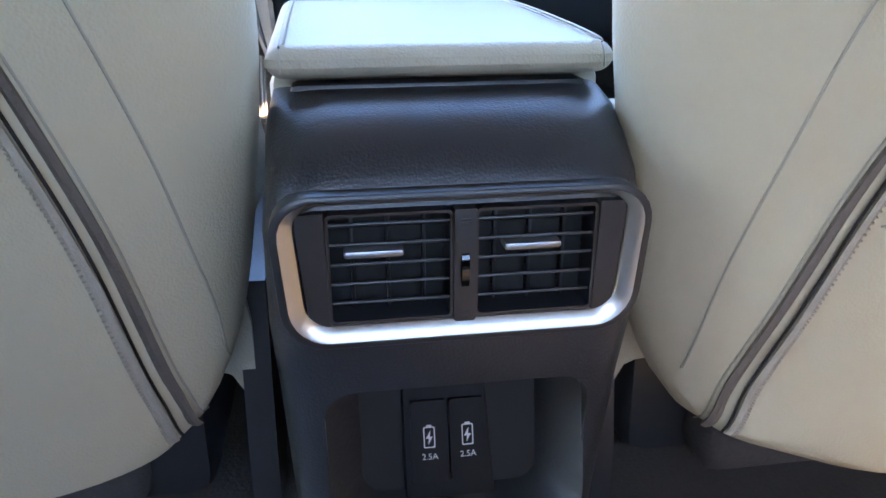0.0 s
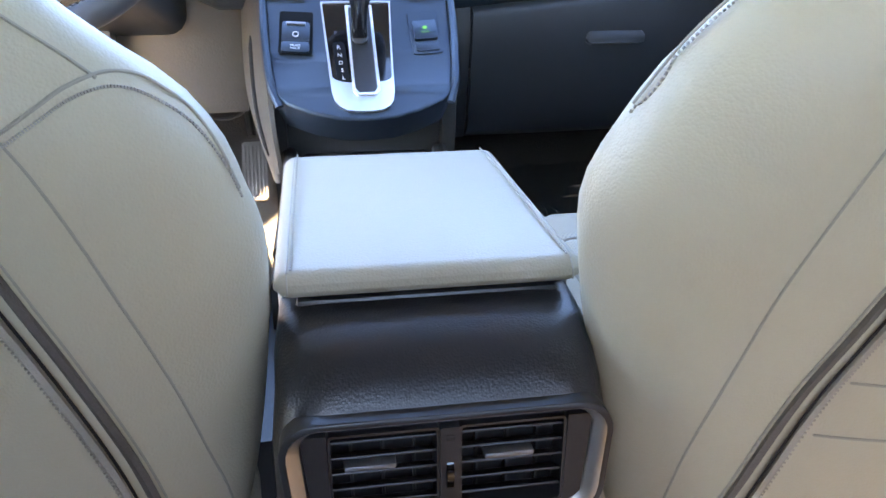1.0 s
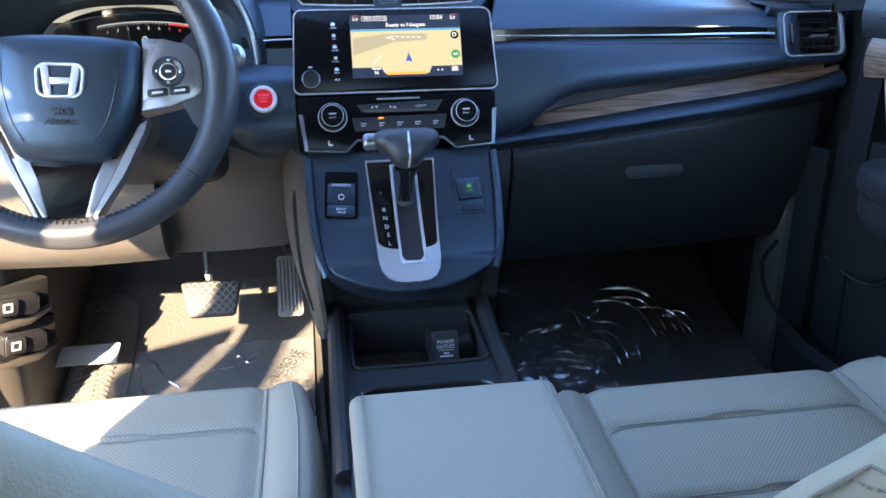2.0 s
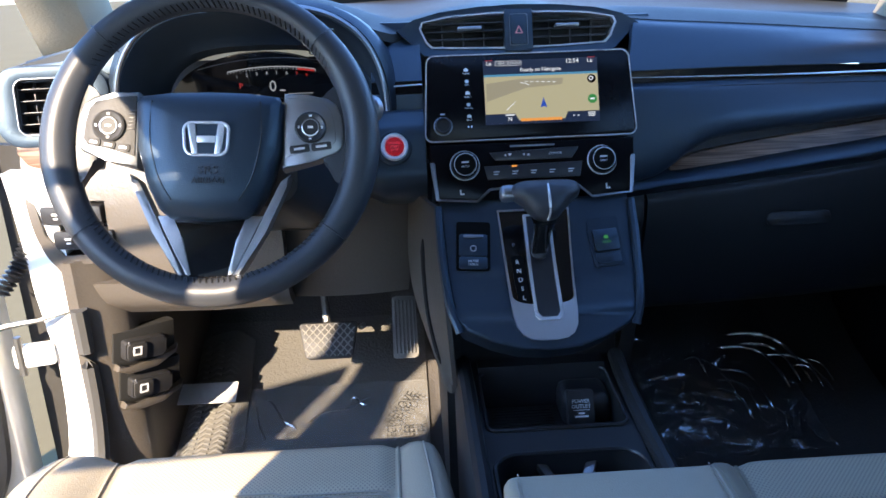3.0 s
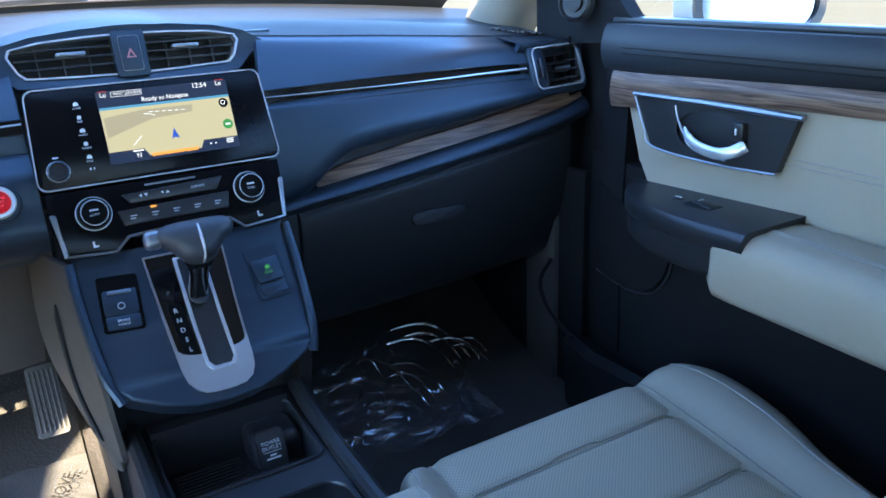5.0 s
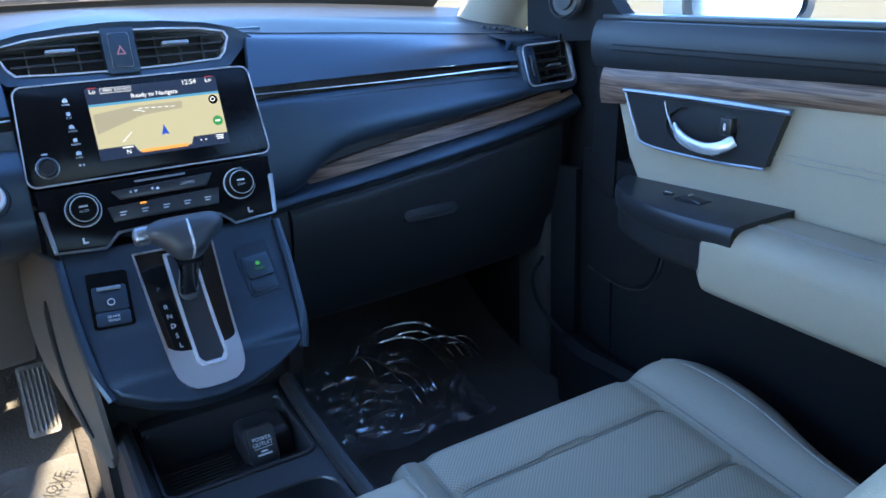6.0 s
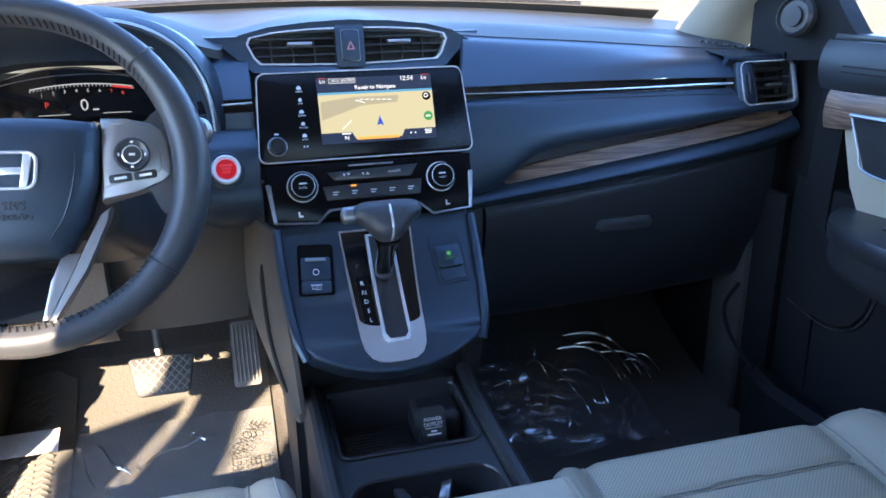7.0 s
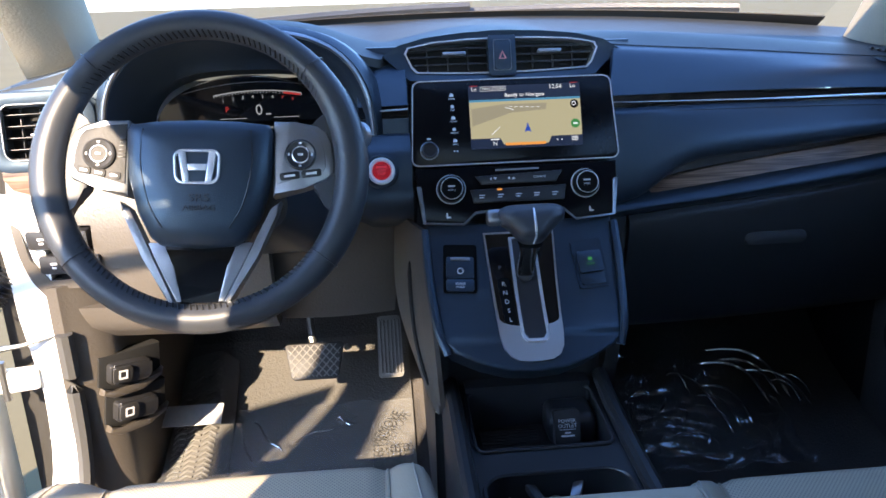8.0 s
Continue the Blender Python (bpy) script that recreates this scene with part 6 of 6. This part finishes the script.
for k, c in enumerate("RNDSL"):
    writing(c, 0.0058, at(MK, -0.0312 + 0.0010 * k, 0.013 - 0.0125 * k, 0.0033), INKW, gt)
writing("P", 0.0055, at(MK, -0.034, 0.036, 0.0040), material("dim_marking", (0.12, 0.12, 0.13), 0.5), gt)
gs = thing("gear_selector", (CX, 1.16, 0.88), "black leather gear selector with a silver stripe and side button", "gear lever")
MGk = MK @ Matrix.Translation((-0.002, 0.058, 0.006))
part("shaft", loft([[MGk @ Vector((x * s, y * s + dy, z)) for x, y in rrect(0.028, 0.030, 0.008, 3)] for s, dy, z in ((0.80, -0.030, 0.002), (0.72, -0.022, 0.026), (0.80, -0.012, 0.048), (1.15, -0.002, 0.066))]), GLOSS, gs, "glossy black shaft")
part("collar", turned([(0.011, 0), (0.011, 0.004), (0.008, 0.006)], at(MGk, 0, -0.034, 0.004), 16), SMOOTH, gs)
knob_outline = [tuple(p)[:2] for p in smooth_path([(0.0, 0.0285, 0), (0.030, 0.0275, 0), (0.0425, 0.021, 0), (0.0425, 0.010, 0), (0.031, 0.000, 0), (0.021, -0.011, 0), (0.013, -0.018, 0), (0.0, -0.020, 0), (-0.012, -0.018, 0), (-0.020, -0.011, 0), (-0.029, 0.000, 0), (-0.041, 0.010, 0), (-0.041, 0.021, 0), (-0.029, 0.0275, 0), (0.0, 0.0285, 0)], 3)][:-1]
head = [[MGk @ Vector((px * sx, 0.004 + py * sy, z)) for px, py in knob_outline] for sx, sy, z in ((0.35, 0.6, 0.058), (0.72, 0.86, 0.062), (0.94, 0.98, 0.070), (1.0, 1.0, 0.080), (0.97, 0.96, 0.090), (0.85, 0.84, 0.097), (0.5, 0.5, 0.101), (0.05, 0.05, 0.102))]
gk = part("knob", loft(head), RIMSKIN, gs, "black leather T-shaped knob", 60)
part("stripe", tube(smooth_path([MGk @ Vector((0.002, y, z)) for y, z in ((-0.0155, 0.078), (-0.0145, 0.092), (-0.006, 0.1005), (0.006, 0.1024), (0.022, 0.0985))]), 0.0018, 6), CHROME, gk, "silver stripe")
part("button", box((0.020, 0.019, 0.020), at(MGk, -0.045, 0.019, 0.080), 0.006, 3), SATIN, gk, "silver release button")
# switches on either side of the gate
MLs = at(MK, -0.087, 0.038, 0.0015) @ Matrix.Rotation(radians(-4), 4, "Z")
plate("switch_panel", rrect(0.045, 0.068, 0.004), 0.0005, MLs, KNOB, con)
bk = part("parking_brake_switch", prism(rrect(0.037, 0.030, 0.003), 0.004, at(MLs, 0, 0.001), 0.001), DASH, con, "dark parking brake switch")
part("silver_bar", box((0.026, 0.0042, 0.003), at(MLs, 0, 0.0125, 0.005), 0.001), SATIN, bk)
part("symbol", frame_ring([(0.0042 * math.cos(a), 0.0042 * math.sin(a)) for a in [k * math.tau / 16 for k in range(16)]], [(0.0033 * math.cos(a), 0.0033 * math.sin(a)) for a in [k * math.tau / 16 for k in range(16)]], 0.0054, at(MLs, 0, -0.004)), INKW, bk)
bh = part("brake_hold_switch", prism(rrect(0.037, 0.0165, 0.003), 0.004, at(MLs, 0, -0.0235), 0.001), DASH, con)
writing("BRAKE", 0.0032, at(MLs, 0, -0.0213, 0.0041), INKW, bh)
writing("HOLD", 0.0032, at(MLs, 0, -0.0258, 0.0041), INKW, bh)
MEs = at(MK, 0.089, 0.036, 0.0015) @ Matrix.Rotation(radians(4), 4, "Z")
plate("switch_panel", rrect(0.042, 0.068, 0.004), 0.0003, MEs, DASH, con)
ec = part("econ_switch", prism(rrect(0.033, 0.030, 0.003), 0.005, at(MEs, 0, 0.002), 0.001), DASH, con, "black switch with a green lit mark")
part("symbol", prism(rrect(0.006, 0.005, 0.002, 3), 0.0053, at(MEs, 0, 0.005)), SCREEN_GREEN, ec)
writing("ECON", 0.0028, at(MEs, 0, -0.002, 0.0051), SCREEN_GREEN, ec)
part("blank_switch", prism(rrect(0.033, 0.016, 0.003), 0.002, at(MEs, 0, -0.022), 0.001), DASH, con)

# the whole shifter face bulges: its lower half lies flatter
for ob in [o for o in bpy.data.objects if o not in face_before and o.type == "MESH" and o.name.split(".")[0] not in ("side_panel", "flank", "flank_groove", "front_wall")]:
    inv = MK.inverted()
    for v in ob.data.vertices:
        p = inv @ v.co
        k = max(0.0, 0.04 - p.y)
        if ob.parent == gs or (ob.parent is not None and ob.parent.parent == gs):
            k = 0.0
        v.co = MK @ Vector((p.x, p.y, p.z + 1.2 * k * k))


# ---- front seats ----
def seat(side, y0, y_front, lean):
    xc = side * 0.367
    t = thing("front_seat", (xc, 0.75, 0.44), "driver's beige leather seat beside the console" if side < 0 else "passenger's beige leather seat with perforated center", "car seat", "front seats")
    low = [(-0.02, 0.150), (-0.008, 0.185), (0.008, 0.212), (0.03, 0.230), (0.07, 0.246), (0.17, 0.264)]
    if side < 0:
        prof = low + [(0.266, 0.272), (0.302, 0.264), (0.33, 0.256), (0.362, 0.236), (0.39, 0.203), (0.436, 0.160), (0.475, 0.128), (0.50, 0.105), (0.53, 0.075), (0.555, 0.025)]
    else:
        prof = low + [(0.26, 0.282), (0.30, 0.284), (0.34, 0.268), (0.372, 0.250), (0.40, 0.226), (0.43, 0.206), (0.466, 0.184), (0.49, 0.166), (0.52, 0.138), (0.55, 0.102), (0.575, 0.055), (0.585, 0.020)]
    top = prof[-1][0]
    lean_m = Matrix.Translation((xc, y0, 0.535)) @ Matrix.Rotation(radians(lean), 4, "X")

    def back_pt(s, a):
        w = curve1(prof, s)
        d = curve1([(0, 0.060), (0.05, 0.090), (0.3, 0.090), (0.48, 0.066), (0.55, 0.045), (top, 0.015)], s)
        ca, sa = math.cos(a), math.sin(a)
        e = 2 / 2.05
        x = w * abs(ca) ** e * (1 if ca >= 0 else -1)
        y = (0.4 * d if sa > 0 else -d) * abs(sa) ** e
        if sa > 0:
            y += curve1([(0, 0.01), (0.2, 0.02), (0.38, 0.012), (0.5, 0.0), (0.64, 0.0)], s) * (abs(x) / w) ** 2.2 * sa ** 0.5
        return Vector((x, y + d, s))

    def rear(x, s, lift=0.001):
        w = curve1(prof, s)
        d = curve1([(0, 0.060), (0.05, 0.090), (0.3, 0.090), (0.48, 0.066), (0.55, 0.045), (top, 0.015)], s)
        y = -d * max(0.0, 1 - min(1, abs(x) / w) ** 2.05) ** (1 / 2.05)
        return lean_m @ Vector((x, y + d - lift, s))

    secs = []
    for i in range(40):
        s = lerp(0.0 if side < 0 else -0.02, top, i / 39)
        secs.append([lean_m @ back_pt(s, k * math.tau / 56) for k in range(56)])
    bk = part("backrest", loft(secs), LEATHER_BACK, t, "beige leather backrest", 60)
    inner = -side

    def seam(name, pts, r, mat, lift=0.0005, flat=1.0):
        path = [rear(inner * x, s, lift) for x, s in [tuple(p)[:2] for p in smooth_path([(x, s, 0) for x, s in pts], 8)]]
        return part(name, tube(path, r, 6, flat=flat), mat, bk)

    # inner seam, zip with its tapes, and the sewn yoke below the shoulder
    if side < 0:
        inner_seam = [(0.236, 0.05), (0.235, 0.10), (0.229, 0.144), (0.220, 0.20), (0.207, 0.255), (0.191, 0.310), (0.180, 0.341), (0.171, 0.360)]
        zip_path = [(0.206, 0.012), (0.197, 0.07), (0.185, 0.158), (0.168, 0.233), (0.150, 0.295), (0.135, 0.34)]
        yoke = [(0.262, 0.305), (0.255, 0.329), (0.243, 0.352), (0.227, 0.369), (0.212, 0.377), (0.198, 0.376), (0.186, 0.370), (0.172, 0.362), (0.158, 0.355), (0.13, 0.347), (0.09, 0.341), (0.05, 0.338)]
        shoulder = [(0.208, 0.376), (0.184, 0.398), (0.167, 0.414), (0.151, 0.427), (0.11, 0.445), (0.05, 0.455)]
    else:
        inner_seam = [(0.220, 0.046), (0.2175, 0.10), (0.214, 0.141), (0.204, 0.212), (0.196, 0.26), (0.185, 0.300), (0.168, 0.346), (0.160, 0.368)]
        zip_path = [(0.192, 0.005), (0.186, 0.06), (0.176, 0.110), (0.160, 0.192), (0.141, 0.251), (0.120, 0.31)]
        yoke = [(0.266, 0.348), (0.247, 0.380), (0.226, 0.405), (0.205, 0.4205), (0.183, 0.428), (0.12, 0.430), (0.05, 0.426)]
        shoulder = [(0.201, 0.426), (0.194, 0.436), (0.184, 0.450), (0.155, 0.472), (0.11, 0.486), (0.05, 0.492)]
        for dz in (0.0, 0.0415):
            seam("seam", [(0.152 - dz * 0.2, 0.166 + dz), (0.112, 0.164 + dz), (0.05, 0.162 + dz)], 0.0008, SEAM)
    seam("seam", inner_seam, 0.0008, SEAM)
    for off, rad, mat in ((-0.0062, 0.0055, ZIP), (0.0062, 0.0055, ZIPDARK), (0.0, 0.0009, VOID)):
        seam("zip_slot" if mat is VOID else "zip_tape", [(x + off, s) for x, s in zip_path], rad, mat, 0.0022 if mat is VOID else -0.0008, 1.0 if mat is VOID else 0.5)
    b = bmesh.new()
    zp = [tuple(p)[:2] for p in smooth_path([(x - 0.0035, s, 0) for x, s in zip_path], 24)]
    for p, q in zip(zp, zp[1:]):
        tube([rear(inner * p[0], p[1], 0.0012), rear(inner * (p[0] - 0.0045), p[1] - 0.001, 0.0014)], 0.0008, 4, into=b)
    tagged(part("zip_teeth", b, ZIP, bk), kind="stuff")
    seam("seam", [(x + 0.0125, s) for x, s in zip_path], 0.0007, SEAM)
    seam("seam", yoke, 0.0010, SEAM)
    b = bmesh.new()
    yp = [tuple(p)[:2] for p in smooth_path([(x + 0.001, s - 0.005, 0) for x, s in yoke], 12)]
    for p, q in zip(yp, yp[1:]):
        tube([rear(inner * p[0], p[1], 0.0010), rear(inner * lerp(p[0], q[0], 0.6), lerp(p[1], q[1], 0.6), 0.0010)], 0.0009, 5, into=b)
    tagged(part("stitches", b, THREAD, bk), kind="stuff")
    seam("seam", shoulder, 0.0010, SEAM)
    part("lower_shell", box((0.33, 0.05, 0.08), lean_m @ pose(0, 0.105, -0.055), 0.015, 3), CARPET, t, "black carpeted seat base flap")

    # the cushion
    y_rear = y0 + 0.11

    def cushion(u, v, part_of="all"):
        x = lerp(-0.245, 0.245, u)
        y = lerp(y_rear, y_front, v)
        ax = abs(x)
        wide = curve1([(0, -0.02), (0.35, 0.0), (0.6, 0.040), (0.85, 0.046), (1.0, 0.002)], v) if x * side > 0 else curve1([(0, 0.0), (0.7, 0.0), (1.0, -0.022)], v)
        x += wide * max(0.0, (ax - 0.165) / 0.08) * (1 if x > 0 else -1)
        z = 0.640 + 0.045 * (v ** 1.1) + 0.0
        bol = curve1([(0, 0.0), (0.150, 0.0), (0.172, 0.002), (0.190, 0.016), (0.214, 0.023), (0.235, 0.010), (0.245, -0.042)], ax)
        z += bol * (1 - 0.35 * v ** 3) * (1.5 if x * side > 0 and bol > 0 else 1.0)
        round_front = max(0.0, (v - 0.93) / 0.07)
        z -= 0.050 * (1 - math.sqrt(max(0, 1 - round_front ** 2)))
        y -= 0.030 * (max(0, ax - 0.12) / 0.125) ** 2 * v
        return (xc + x, y, z)

    cu = part("cushion", sheet(lambda u, v: cushion(u, v), 60, 60, 0.10, (0, 0, -1)), LEATHER, t, "beige leather seat cushion", 70)

    def centre(u, v):
        x, y, z = cushion(lerp(0.5 - 0.167 / 0.49, 0.5 + 0.167 / 0.49, u), v)
        groove = 0.0
        for g in (0.78, 0.50):
            groove += 0.006 * math.exp(-((v - g) / 0.012) ** 2)
        edge = min(u, 1 - u) * 20
        return (x, y, z + 0.005 * min(1, edge) - groove)

    part("center_panel", sheet(centre, 40, 90, 0.012, (0, 0, -1)), PERF, cu, "perforated beige center panel", 70)
    for g in (0.785, 0.770, 0.505, 0.490):
        part("seam", tube([Vector(centre(lerp(0.02, 0.98, k / 24), g + (0.006 if 9 < k < 15 else 0))) + Vector((0, 0, 0.002)) for k in range(25)], 0.0011, 5), THREAD, cu)
    for s2 in (-1, 1):
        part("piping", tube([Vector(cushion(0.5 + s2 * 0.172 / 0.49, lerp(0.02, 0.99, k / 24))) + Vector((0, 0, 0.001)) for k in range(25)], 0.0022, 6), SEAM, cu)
        part("bolster_seam", tube([Vector(cushion(0.5 + s2 * 0.212 / 0.49, lerp(0.02, 0.99, k / 24))) + Vector((0, 0, 0.0006)) for k in range(25)], 0.0013, 5), THREAD, cu)
    part("front_valance", loft([[(xc + x * 0.94, y_front - 0.012 - 0.030 * (abs(x) / 0.245) ** 3 - d, z) for x in [lerp(-0.245, 0.245, k / 16) for k in range(17)]] + [(xc + 0.2, y_front - 0.2, z), (xc - 0.2, y_front - 0.2, z)] for z, d in ((0.50, 0.03), (0.58, 0.01), (0.645, 0.0))]), LEATHER, t)
    part("side_cover", loft([[(xc - side * x, y, z) for y, z in ((y0 + 0.10, 0.45), (y0 + 0.10, 0.50), (y0 + 0.12, 0.625), (y0 + 0.20, 0.640), (y_front - 0.10, 0.635), (y_front - 0.06, 0.60), (y_front - 0.08, 0.45))] for x in (0.236, 0.256)]), SMOOTH, t, "black seat side cover")
    part("seat_base", box((0.42, 0.46, 0.12), pose(xc, 0.84, 0.515), 0.02), SMOOTH, t, "black plastic seat base")
    return t


seat(-1, 0.500, 1.095, 13)
seat(1, 0.470, 1.010, 13)

# ---- floor mats and the clear film laid over them ----
def on_floor(x, y, lift):
    return (x, y, floor_height(y) + lift)


mat1 = thing("floor_mat", (-0.38, 1.3, 0.46), "grey carpet floor mat in the driver's footwell", "floor mat", "floor mats")
part("carpet", sheet(lambda u, v: on_floor(lerp(-0.575, -0.150, u), lerp(1.02, 1.63, v), 0.008 + 0.002 * math.sin(9 * u) * math.sin(7 * v)), 24, 30, 0.008, (0, 0, -1)), MATM, mat1)
heel = part("foot_rest", sheet(lambda u, v: on_floor(lerp(-0.585, -0.475, u), lerp(1.30, 1.60, v), 0.015 + 0.022 * math.sin(min(1, u * 1.3) * math.pi * 0.5) * (1 - max(0, u - 0.75) * 3.9)), 14, 20, 0.01, (0, 0, -1)), RUBBER, mat1, "ribbed rubber foot rest")
b = bmesh.new()
for k in range(26):
    for j in range(3):
        x0 = -0.575 + 0.026 * j
        y = 1.31 + 0.0108 * k
        def q(dx, dy):
            u = (x0 + dx + 0.585) / 0.11
            return on_floor(x0 + dx, y + dy, 0.0165 + 0.022 * math.sin(min(1, u * 1.3) * math.pi * 0.5) * (1 - max(0, u - 0.75) * 3.9))
        tube([q(0, 0), q(0.012, 0.006), q(0.024, 0)], 0.0022, 4, into=b)
part("chevron_ribs", b, RUBBER, heel)
mat2 = thing("floor_mat", (0.42, 1.3, 0.46), "black carpet floor mat in the passenger's footwell", "floor mat", "floor mats")
part("carpet", sheet(lambda u, v: on_floor(lerp(0.15, 0.60, u), lerp(1.00, 1.62, v), 0.008), 16, 26, 0.008, (0, 0, -1)), CARPET, mat2)


def film_sheet(x0, x1, y0, y1, seed, amp, ripple):
    """Thin film with soft waves and, where it is crumpled, fine ridges that curl round a middle."""
    cx, cy = lerp(x0, x1, 0.45), lerp(y0, y1, 0.35)

    def fn(u, v):
        x, y = lerp(x0, x1, u), lerp(y0, y1, v)
        p = Vector((x * 7 + seed, y * 7, 0))
        w = noise.noise(p) * 0.9 + 0.45 * abs(noise.noise(p * 2.7))
        rad, turn = math.hypot(x - cx, y - cy), math.atan2(y - cy, x - cx)
        ridge = (1 - abs(noise.noise(Vector((turn * 1.1 + seed, rad * 20 + 1.2 * noise.noise(p * 1.4), 5))))) ** 6
        cross = (1 - abs(noise.noise(Vector((x * 9 + y * 6 + seed, y * 22 - x * 13 + 2 * w, 3))))) ** 6
        return on_floor(x, y, 0.022 + amp * (0.4 + 0.5 * w) + ripple * (ridge + 0.6 * cross))
    return sheet(fn, 150, 150)


pf = thing("plastic_floor_cover", (-0.35, 1.35, 0.47), "crumpled clear plastic cover with printed words on the driver's mat", "plastic sheet", "plastic covers")
part("film", film_sheet(-0.585, -0.150, 1.05, 1.50, 0.0, 0.020, 0.003), MILKY, pf)
part("tape_edge", sheet(lambda u, v: on_floor(lerp(-0.585, -0.485, u), lerp(1.435, 1.475, v), 0.072 + 0.0015 * noise.noise(Vector((40 * u, 9 * v, 0)))), 40, 8, 0.0006, (0, 0, -1)), material("white_film_fold", (0.50, 0.50, 0.50), 0.35, 0, 0.2, 200), pf, "white folded film edge")
for w, x, y, spin, h in (("DEALER", -0.185, 1.36, 90, 0.018), ("REMOVE", -0.200, 1.43, 55, 0.018), ("PROTECT", -0.215, 1.36, 90, 0.016), ("DEALER", -0.33, 1.30, 180, 0.016), ("REMOVE", -0.36, 1.27, 180, 0.016), ("PROTECT", -0.47, 1.30, 180, 0.016)):
    sl = math.degrees(math.atan2(floor_height(y + 0.02) - floor_height(y - 0.02), 0.04))
    writing(w, h, Matrix.Translation(on_floor(x, y, 0.046)) @ Matrix.Rotation(radians(sl), 4, "X") @ Matrix.Rotation(radians(spin), 4, "Z"), INKK, pf, spread=0.8)
pf2 = thing("plastic_floor_cover", (0.38, 1.35, 0.47), "crumpled clear plastic cover on the passenger's mat", "plastic sheet", "plastic covers")
part("film", film_sheet(0.15, 0.52, 1.29, 1.60, 5.0, 0.014, 0.009), FILM, pf2)

# crumpled folds that catch the light
random.seed(11)
for x0, y0, x1, y1, bow in ((0.425, 1.545, 0.545, 1.44, 0.035), (0.400, 1.520, 0.500, 1.43, 0.028), (0.440, 1.525, 0.525, 1.445, 0.022), (0.480, 1.50, 0.575, 1.42, 0.02), (0.36, 1.50, 0.40, 1.41, 0.004), (0.33, 1.50, 0.36, 1.47, 0.006), (0.385, 1.475, 0.450, 1.385, 0.022), (0.375, 1.455, 0.425, 1.380, 0.016), (0.365, 1.435, 0.405, 1.365, 0.012), (0.520, 1.475, 0.560, 1.43, 0.008), (0.540, 1.485, 0.585, 1.44, 0.008), (0.30, 1.37, 0.37, 1.345, 0.006)):
    pts = []
    for k in range(13):
        t = k / 12
        x, y = lerp(x0, x1, t) + bow * math.sin(t * math.pi) * 0.7, lerp(y0, y1, t) + bow * math.sin(t * math.pi) * 0.7
        pts.append(on_floor(x, y, 0.040 + 0.012 * math.sin(t * math.pi)))
    part("fold", tube(pts, [0.0006] + [0.0012 + 0.075 * bow] * 11 + [0.0006], 8), FOLD, pf2)
for k in range(10):
    x, y = random.uniform(0.19, 0.46), random.uniform(1.33, 1.46)
    a = random.uniform(0, math.pi)
    l = random.uniform(0.012, 0.035)
    pts = [on_floor(x + l * (t - 0.5) * math.cos(a) + 0.3 * l * math.sin(t * 3), y + l * (t - 0.5) * math.sin(a), 0.042 + 0.006 * math.sin(t * math.pi)) for t in [j / 6 for j in range(7)]]
    part("fold", tube(pts, [0.0005] + [random.uniform(0.0015, 0.0035)] * 5 + [0.0005], 6), FOLD, pf2)
for x0, y0, x1, y1 in ((-0.44, 1.47, -0.38, 1.40), (-0.46, 1.46, -0.43, 1.38), (-0.29, 1.46, -0.25, 1.445), (-0.36, 1.42, -0.25, 1.46), (-0.52, 1.36, -0.47, 1.30)):
    pts = [on_floor(lerp(x0, x1, k / 8), lerp(y0, y1, k / 8) + 0.006 * math.sin(k), 0.036 + 0.006 * math.sin(k / 8 * math.pi)) for k in range(9)]
    part("fold", tube(pts, [0.0005] + [0.0022] * 7 + [0.0005], 6), FOLD, pf)
